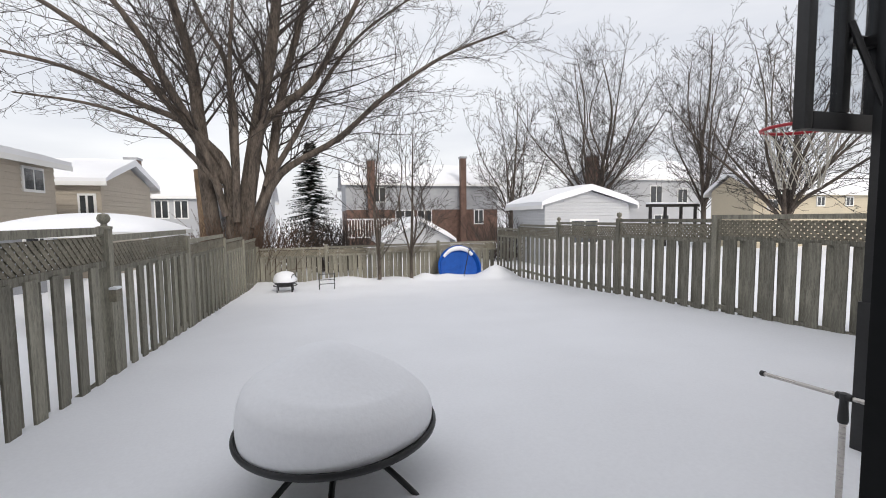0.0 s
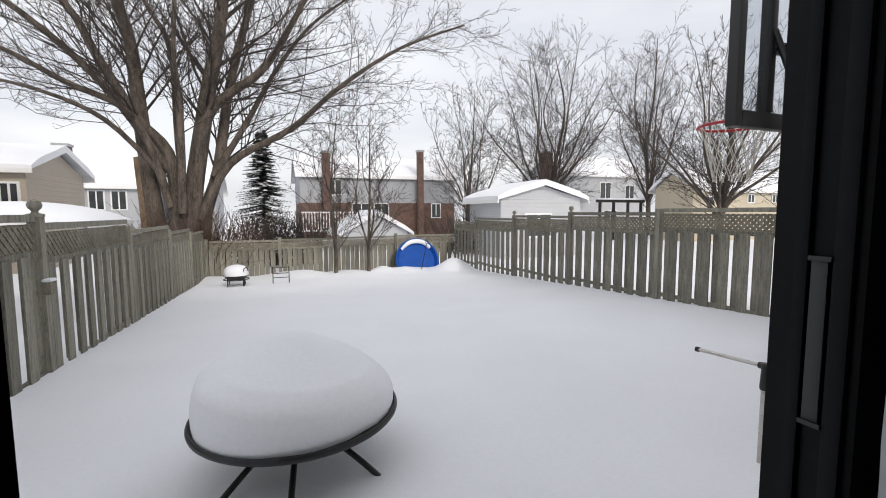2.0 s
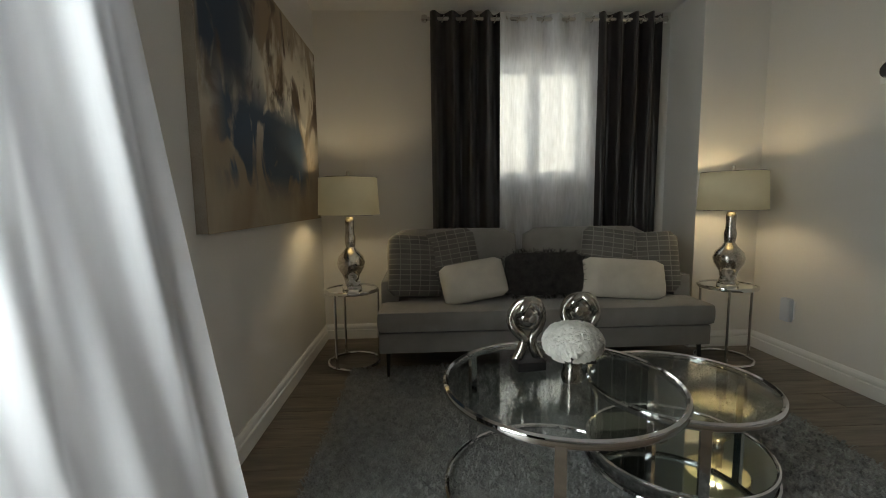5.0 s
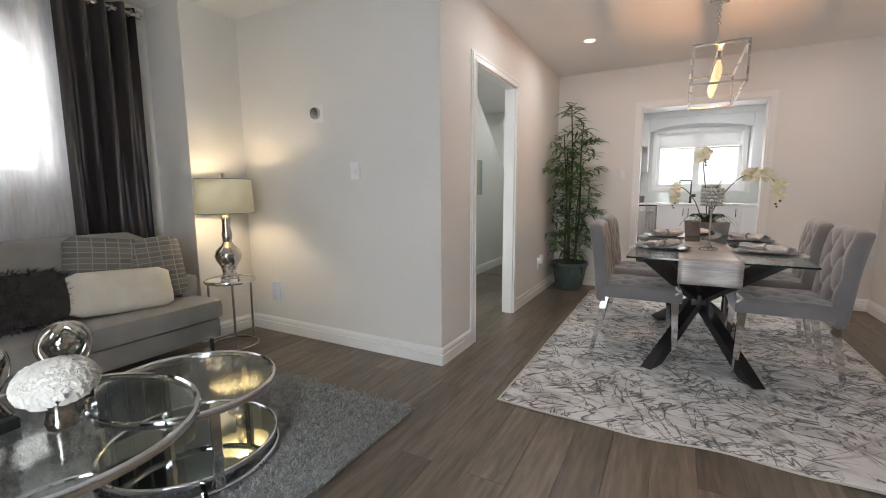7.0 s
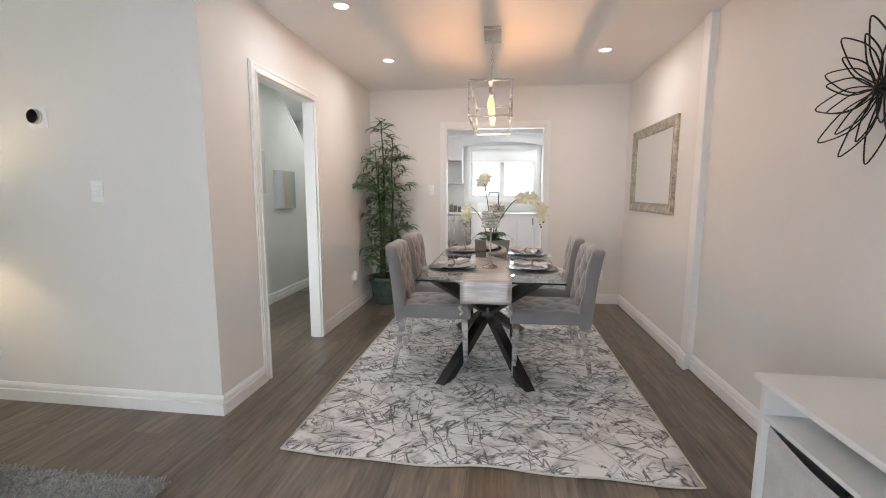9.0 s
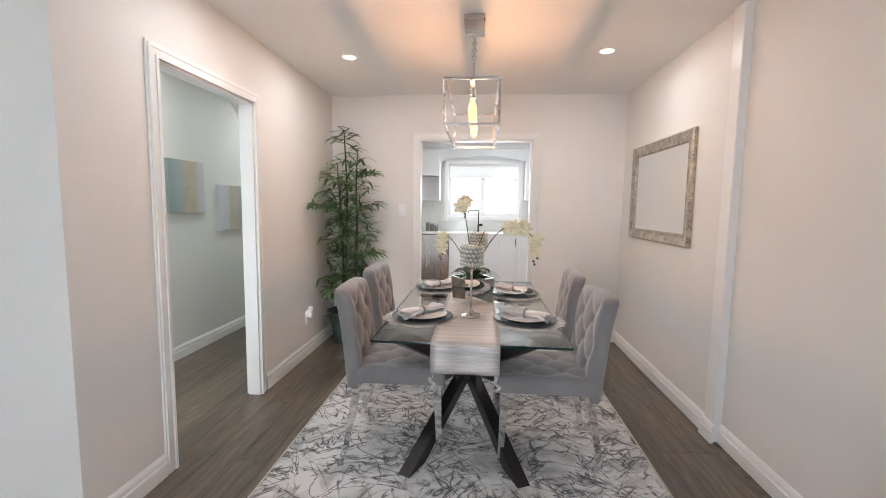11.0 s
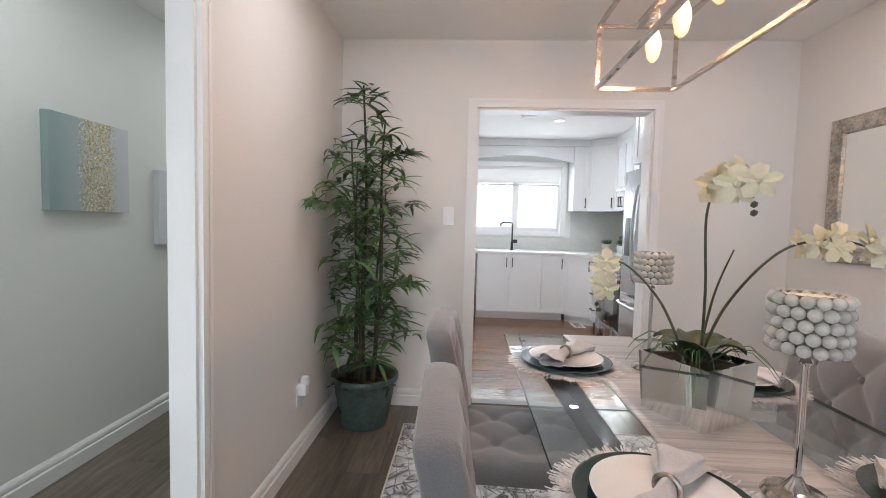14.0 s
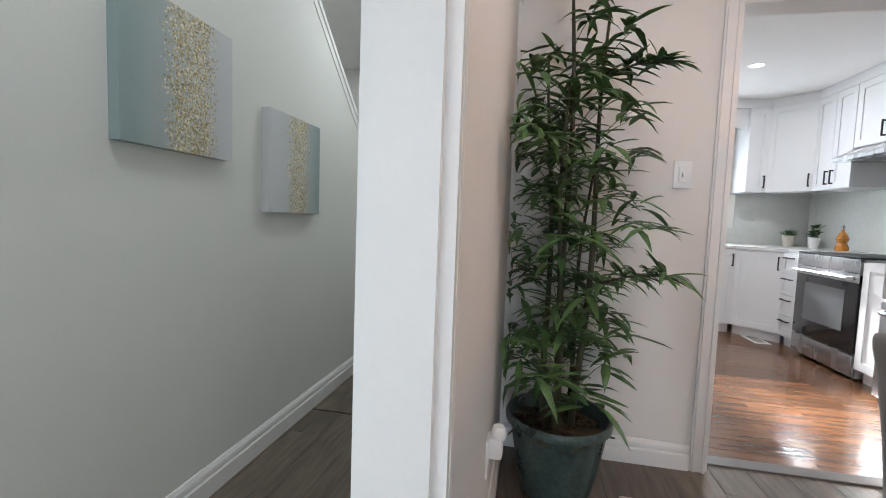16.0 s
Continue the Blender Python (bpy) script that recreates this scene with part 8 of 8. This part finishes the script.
bare_tree("bare_tree", "tall narrow bare tree beyond the fence", 32.0, 30.0, -1.2, 17.5, 0.25, 3.8, 19, 8, (1.5, 2.2, 2.6), "bare trees beyond the fence")
bare_tree("bare_tree", "spreading bare tree beyond the fence", 25.2, 18.2, -1.2, 12.0, 0.23, 6.8, 23, 11, (1.7, 2.5, 3.0), "bare trees beyond the fence")

# spruce with snow on its boughs
sp_ = thing("spruce", "dark spruce with snow on its boughs", "tree", (-0.3, 28.0, -1.2))
part("trunk", tube(bmesh.new(), [(0, 0, 0), (0, 0, 7.2)], 0.14, 8, 0.02), M_BARK, sp_)
rnd = random.Random(41)
V, F, V2, F2 = [], [], [], []
for k in range(520):
    z = 0.8 + 6.3 * (k / 520)
    R = 2.3 * (1 - (z - 0.8) / 6.6) * rnd.uniform(0.35, 1.1) + 0.08
    a = rnd.uniform(0, 6.283)
    c, s = math.cos(a), math.sin(a)
    for j in range(8):
        t = (j + 0.5) / 8
        p = Vector((c * R * t, s * R * t, z - 0.28 * R * t + 0.1 * t * t))
        for w in (-1, 1):
            e = p + Vector((-s * w, c * w, -0.35)) * (0.16 + 0.12 * (1 - t)) + Vector((c, s, 0)) * 0.12
            i = len(V)
            V += [tuple(p), tuple(p + Vector((c, s, -0.1)) * 0.14), tuple(e)]
            F.append((i, i + 1, i + 2))
        if rnd.random() < 0.13 and t > 0.4:
            i = len(V2)
            q = p + Vector((0, 0, 0.04))
            V2 += [tuple(q + Vector((-s, c, -0.1)) * 0.16), tuple(q + Vector((c, s, -0.2)) * 0.18), tuple(q - Vector((-s, c, 0.1)) * 0.16), tuple(q + Vector((0, 0, 0.08)))]
            F2 += [(i, i + 1, i + 3), (i + 1, i + 2, i + 3), (i, i + 3, i + 2)]
tree_part("bough", V, F, material("spruce_needle", (0.02, 0.03, 0.022), 0.8, vary=0.4, scale=4), sp_, "dark needled boughs", True)
tree_part("snow_load", V2, F2, M_SNOW, sp_, "snow lying on boughs", True)
bh = thing("hedge", "brown leafless hedge beyond the back fence", "bush", (0, 0, 0))
V, F = [], []
for k in range(900):
    x = rnd.uniform(8.5, 14.5) if k % 3 else rnd.uniform(-1.0, 2.0)
    y = rnd.uniform(19.5, 22.5) if k % 3 else rnd.uniform(18, 20)
    d = Vector((rnd.gauss(0, 0.35), rnd.gauss(0, 0.3), 1)).normalized()
    pp = [Vector((x, y, -1.0))]
    for j in range(3):
        d = (d + Vector((rnd.gauss(0, 0.25), rnd.gauss(0, 0.2), 0))).normalized()
        pp.append(pp[-1] + d * rnd.uniform(0.5, 0.95))
    ring_tube(V, F, pp, 0.02, 0.008, 3)
tree_part("brush", V, F, M_TWIG, bh, "brown bare stems", True)


# ---- houses beyond ----
def siding(name, color, pitch=0.12):
    m = material(name, color, 0.6, vary=0.06, scale=0.8, fine=12)
    n, l = m.node_tree.nodes, m.node_tree.links
    tc, wv, bp = n.new("ShaderNodeTexCoord"), n.new("ShaderNodeTexWave"), n.new("ShaderNodeBump")
    wv.wave_type, wv.bands_direction, wv.wave_profile = "BANDS", "Z", "SAW"
    wv.inputs["Scale"].default_value = 0.314 / pitch
    bp.inputs["Strength"].default_value, bp.inputs["Distance"].default_value = 0.9, 0.05
    l.new(tc.outputs["Object"], wv.inputs["Vector"])
    l.new(wv.outputs[1], bp.inputs["Height"])
    l.new(bp.outputs[0], n["Principled BSDF"].inputs["Normal"])
    return m


M_SIDE_W, M_SIDE_T, M_SIDE_C = siding("white_siding", (0.54, 0.55, 0.57)), siding("tan_siding", (0.50, 0.44, 0.36)), siding("cream_siding", (0.60, 0.53, 0.40))
M_BRICK = material("red_brick", (0.15, 0.092, 0.072), 0.9, vary=0.35, scale=3, fine=22, bump=0.5)
M_DARKPANE = material("dark_window", (0.05, 0.055, 0.06), 0.12, vary=0.4, scale=2, coat=0.3)
M_STUCCO = material("grey_stucco", (0.36, 0.37, 0.39), 0.9, vary=0.15, scale=2, fine=20)


def lap_boards(X, Y, z0, E, R, axis, pitch):
    """Overlapping siding boards on the front and both flanks, running up into the gable."""
    b = bmesh.new()

    def wedge(p, q, n, z, top):
        vs = [b.verts.new(v) for e in (p, q) for v in ((e[0], e[1], top), (e[0] + n[0] * 0.03, e[1] + n[1] * 0.03, z), (e[0], e[1], z))]
        for f in ((0, 1, 4, 3), (1, 2, 5, 4), (0, 2, 1), (3, 4, 5)):
            b.faces.new([vs[i] for i in f])
    z = z0
    while z < (R if axis == "y" else E) - pitch:
        half = X if z + pitch <= E else X * (R - z - pitch) / (R - E)
        if half > 0.1:
            wedge((-half, -Y), (half, -Y), (0, -1), z, z + pitch)
        if z + pitch <= E:
            for s in (-1, 1):
                wedge((s * X, -Y), (s * X, Y), (s, 0), z, z + pitch)
        z += pitch
    return b


def house(name, label, x0, x1, y0, y1, z0, eave, ridge, mat, axis="x", windows=(), chimneys=(), lower=None, over=0.35, lap=0.0):
    """House with snowy gable roof; windows on the side facing the yard: (face, along, z, w, h)."""
    h = thing(name, label, "house", ((x0 + x1) / 2, (y0 + y1) / 2, z0))
    ox, oy = (x0 + x1) / 2, (y0 + y1) / 2
    X, Y, E, R = (x1 - x0) / 2, (y1 - y0) / 2, eave - z0, ridge - z0
    b = bmesh.new()
    lo = lower[0] - z0 if lower else 0
    box(b, -X, X, -Y, Y, lo, E)
    if axis == "x":
        for sx in (-1, 1):
            b.faces.new([b.verts.new(p) for p in ((sx * X, -Y, E), (sx * X, Y, E), (sx * X, 0, R))])
    else:
        for sy in (-1, 1):
            b.faces.new([b.verts.new(p) for p in ((-X, sy * Y, E), (X, sy * Y, E), (0, sy * Y, R))])
    part("wall", b, mat, h, smooth=False)
    if lap:
        part("siding", lap_boards(X, Y, lo, E, R, axis, lap), mat, h, "lapped siding boards", smooth=False)
    if lower:
        part("lower_wall", bx(-X + 0.02, X - 0.02, -Y - 0.02, Y + 0.02, 0, lo), lower[1], h, smooth=False)
    b = bmesh.new()
    o = over
    th = 0.28
    A, B = (X + o, Y + o) if axis == "x" else (Y + o, X + o)
    drop = o * (R - E) / (Y if axis == "x" else X)
    ns = 10
    for s in (-1, 1):
        g = []
        for i in range(ns + 1):
            row = []
            for j in range(9):
                u, v = -A + 2 * A * i / ns, j / 8
                w = s * B * (1 - v)
                z = E - drop + (R - E + drop) * v + th * (0.55 + 0.45 * min(1, v * 5)) + 0.05 * noise.noise((u * 0.6, w * 0.6, x0))
                row.append(b.verts.new((u, w, z) if axis == "x" else (w, u, z)))
            g.append(row)
        for i in range(ns):
            for j in range(8):
                b.faces.new((g[i][j], g[i + 1][j], g[i + 1][j + 1], g[i][j + 1]))
        base = [b.verts.new((u, s * B, E - drop) if axis == "x" else (s * B, u, E - drop)) for u in [-A + 2 * A * i / ns for i in range(ns + 1)]]
        for i in range(ns):
            b.faces.new((base[i], base[i + 1], g[i + 1][0], g[i][0]))
        for i in (0, ns):
            u = -A if i == 0 else A
            rv = b.verts.new((u, 0, R) if axis == "x" else (0, u, R))
            b.faces.new([base[i]] + g[i] + [rv])
    part("roof", b, M_SNOW, h, "roof under thick snow")
    for s in (-1, 1):
        f = bx(-A, A, -0.03, 0.03, -0.16, 0.0) if axis == "x" else bx(-0.03, 0.03, -A, A, -0.16, 0.0)
        fo = part("fascia", f, M_TRIM, h, smooth=False)
        fo.matrix_basis = Matrix.Translation((0, s * B, E - drop + 0.01) if axis == "x" else (s * B, 0, E - drop + 0.01))
    for face, al, z, w, hh in windows:
        if face == "y":
            wd = part("window", bx(al - ox - w / 2, al - ox + w / 2, -Y - 0.06, -Y - 0.003, z - z0, z - z0 + hh), M_TRIM, h, smooth=False)
            for k in (0, 1):
                part("pane", bx(al - ox - w / 2 + 0.08 + k * (w - 0.08) / 2, al - ox - 0.04 + k * (w - 0.08) / 2, -Y - 0.07, -Y - 0.055, z - z0 + 0.08, z - z0 + hh - 0.08), M_DARKPANE, wd, smooth=False)
        else:
            sx = 1 if face == "x+" else -1
            xa, xb = sorted((sx * (X + 0.003), sx * (X + 0.06)))
            wd = part("window", bx(xa, xb, al - oy - w / 2, al - oy + w / 2, z - z0, z - z0 + hh), M_TRIM, h, smooth=False)
            xa, xb = sorted((sx * (X + 0.05), sx * (X + 0.07)))
            for k in (0, 1):
                part("pane", bx(xa, xb, al - oy - w / 2 + 0.08 + k * (w - 0.08) / 2, al - oy - 0.04 + k * (w - 0.08) / 2, z - z0 + 0.08, z - z0 + hh - 0.08), M_DARKPANE, wd, smooth=False)
    for cx, cy, ct, cw in chimneys:
        c = part("chimney", bx(cx - ox - cw, cx - ox + cw, cy - oy - cw, cy - oy + cw, 0, ct - z0), M_BRICK, h, "red brick chimney", smooth=False)
        part("chimney_cap", bx(cx - ox - cw - 0.06, cx - ox + cw + 0.06, cy - oy - cw - 0.06, cy - oy + cw + 0.06, ct - z0, ct - z0 + 0.16), M_STUCCO, c, smooth=False)
    return h


house("house", "tan sided house next door with snowy eaves", -14.5, -7.95, 10.0, 17.0, -1.2, 3.0, 3.25, M_SIDE_T, "y", (("x+", 15.9, 2.05, 1.0, 0.75), ("x+", 15.9, 0.1, 1.3, 0.7)), (), (0.75, M_STUCCO), 0.35, 0.2)
house("house", "tan sided house with a snowy roof behind the fence", -17.5, -7.95, 20.0, 25.0, -1.2, 2.8, 3.6, M_SIDE_T, "x", (("y", -8.4, 1.3, 0.6, 0.95),), (), None, 0.35, 0.2)
house("house", "white house with brick chimneys beyond the fence", -19.0, -7.4, 34.0, 40.0, -1.2, 3.1, 5.4, M_SIDE_W, "x", (("y", -10.3, 1.3, 0.9, 1.3), ("y", -9.1, 1.3, 0.9, 1.3)), ((-11.7, 33.6, 5.2, 0.36),))
house("house", "white house with a brick chimney behind the maple", -7.0, -4.0, 38.0, 44.0, -1.2, 3.0, 5.0, M_SIDE_W, "x", (("y", -5.6, 1.2, 0.9, 1.3),), ((-8.9, 37.4, 4.3, 0.35), (-6.3, 37.6, 3.6, 0.35)))
house("house", "grey and white two-storey house with brick ground floor", 2.2, 15.4, 36.0, 44.0, -1.2, 4.2, 5.9, M_STUCCO, "x", (("y", 4.9, 2.5, 1.1, 1.3), ("y", 7.0, 0.7, 1.6, 1.2), ("y", 8.7, 0.7, 1.3, 1.2), ("y", 13.6, 0.6, 0.9, 1.3)), ((4.2, 35.6, 5.8, 0.30), (12.0, 35.5, 6.2, 0.24)), (1.9, M_BRICK))
house("garage", "low garage with a snowy gable roof", 3.8, 7.4, 24.0, 29.0, -1.2, 0.0, 1.0, M_SIDE_W, "y", (), (), None, 0.3)
house("shed", "white sided shed with snow rounded roof by the fence", 9.9, 14.3, 17.5, 20.8, -1.2, 1.75, 2.35, M_SIDE_W, "y", (("y", 11.9, -0.1, 1.5, 1.15),), (), None, 0.3, 0.16)
house("house", "pale two-storey house behind the bare trees", 30.5, 42.0, 40.0, 48.0, -1.2, 5.4, 7.6, M_SIDE_W, "x", (("y", 36.0, 2.6, 1.6, 1.9), ("y", 39.6, 2.6, 1.4, 1.6), ("y", 36.8, -0.2, 2.0, 1.5)), ((28.5, 41.0, 7.6, 0.5),))
house("house", "long cream house with a snowy roof beyond the fence", 27.6, 46.0, 22.0, 25.2, -1.2, 2.85, 3.9, M_SIDE_C, "x", (("y", 29.2, 1.5, 0.9, 0.7), ("y", 33.6, 1.7, 0.8, 0.7), ("y", 36.4, 1.7, 0.8, 0.7)), ())
gz_ = thing("snowy_canopy", "low canopy roof heaped with snow in the next yard", "canopy", (-3.75, 9.6, -0.7))
b = sheet(bmesh.new(), 20, 14, lambda u, v: (-1.35 + 2.7 * u, -1.1 + 2.2 * v, 1.68 + 0.34 * (math.sin(math.pi * u) * math.sin(math.pi * v)) ** 0.45))
part("snow_roof", b, M_SNOW, gz_, "rounded snow load")
part("roof_edge", bx(-1.36, 1.36, -1.11, 1.11, 1.60, 1.675), M_TRIM, gz_)
for x in (-1.2, 1.2):
    for y in (-1.0, 1.0):
        part("post", bx(x - 0.05, x + 0.05, y - 0.05, y + 0.05, -0.4, 1.60), M_TRIM, gz_)
pg_ = thing("pergola", "dark wooden pergola in the yard beyond the fence", "pergola", (25.0, 26.0, -1.2))
for x in (-2.0, -0.7, 0.7, 2.0):
    part("post", bx(x - 0.08, x + 0.08, -0.08, 0.08, 0, 3.0), M_BLACKWOOD, pg_)
part("beam", bx(-2.3, 2.3, -0.12, 0.12, 3.0, 3.2), M_BLACKWOOD, pg_)
part("snow", bx(-2.3, 2.3, -0.14, 0.14, 3.204, 3.32, bevel=0.05), M_SNOW, pg_)
dk = thing("deck_rail", "white deck railing in the yard behind", "railing", (4.4, 33.5, -1.2))
for k in range(22):
    part("baluster", bx(-2.2 + k * 0.21, -2.14 + k * 0.21, -0.03, 0.03, 0.9, 2.3), M_TRIM, dk, smooth=False)
for z in (0.9, 2.28):
    part("rail", bx(-2.3, 2.4, -0.05, 0.05, z, z + 0.1), M_TRIM, dk, smooth=False)

# ---- laid floors: single planks ----
def plank_mesh(L, w, mat):
    b = bmesh.new()
    box(b, -L / 2, L / 2, -w / 2 + 0.0008, w / 2 - 0.0008, -0.0105, 0.0, bevel=0.0012)
    return mesh_of("plank", b, mat, False)


def lay(parent, mat, x0, x1, y0, y1, along, L, w, seed):
    """Staggered rows of planks over a rectangle, running along x or y."""
    rr = random.Random(seed)
    whole = {}
    a0, a1, c0, c1 = (x0, x1, y0, y1) if along == "x" else (y0, y1, x0, x1)
    rows = int((c1 - c0) / w + 0.999)
    for i in range(rows):
        c = c0 + (i + 0.5) * w
        s = a0 - L * rr.choice((0.15, 0.4, 0.62, 0.85))
        while s < a1:
            e0, e1 = max(s, a0), min(s + L, a1)
            if e1 - e0 > 0.03:
                n = round(e1 - e0, 2)
                if n not in whole:
                    whole[n] = plank_mesh(n - 0.0015, w, mat)
                m = (e0 + e1) / 2
                share("plank", whole[n], parent, pose(m, c, 0) if along == "x" else pose(c, m, 0, 0, 0, 90))
            s += L


SET = bpy.data.objects
lay(SET["floor"], M_FLOOR, RX + 0.06, SX, FY - 0.07, PY - 0.002, "y", 1.52, 0.165, 5)
lay(SET["kitchen_floor"], M_KFLOOR, -1.84, 1.27, KB, FY - 0.14, "x", 1.2, 0.12, 6)
lay(SET["hall_floor"], M_FLOOR, LX + WH + 0.02, 2.34, -7.45, -5.82, "y", 1.52, 0.165, 7)
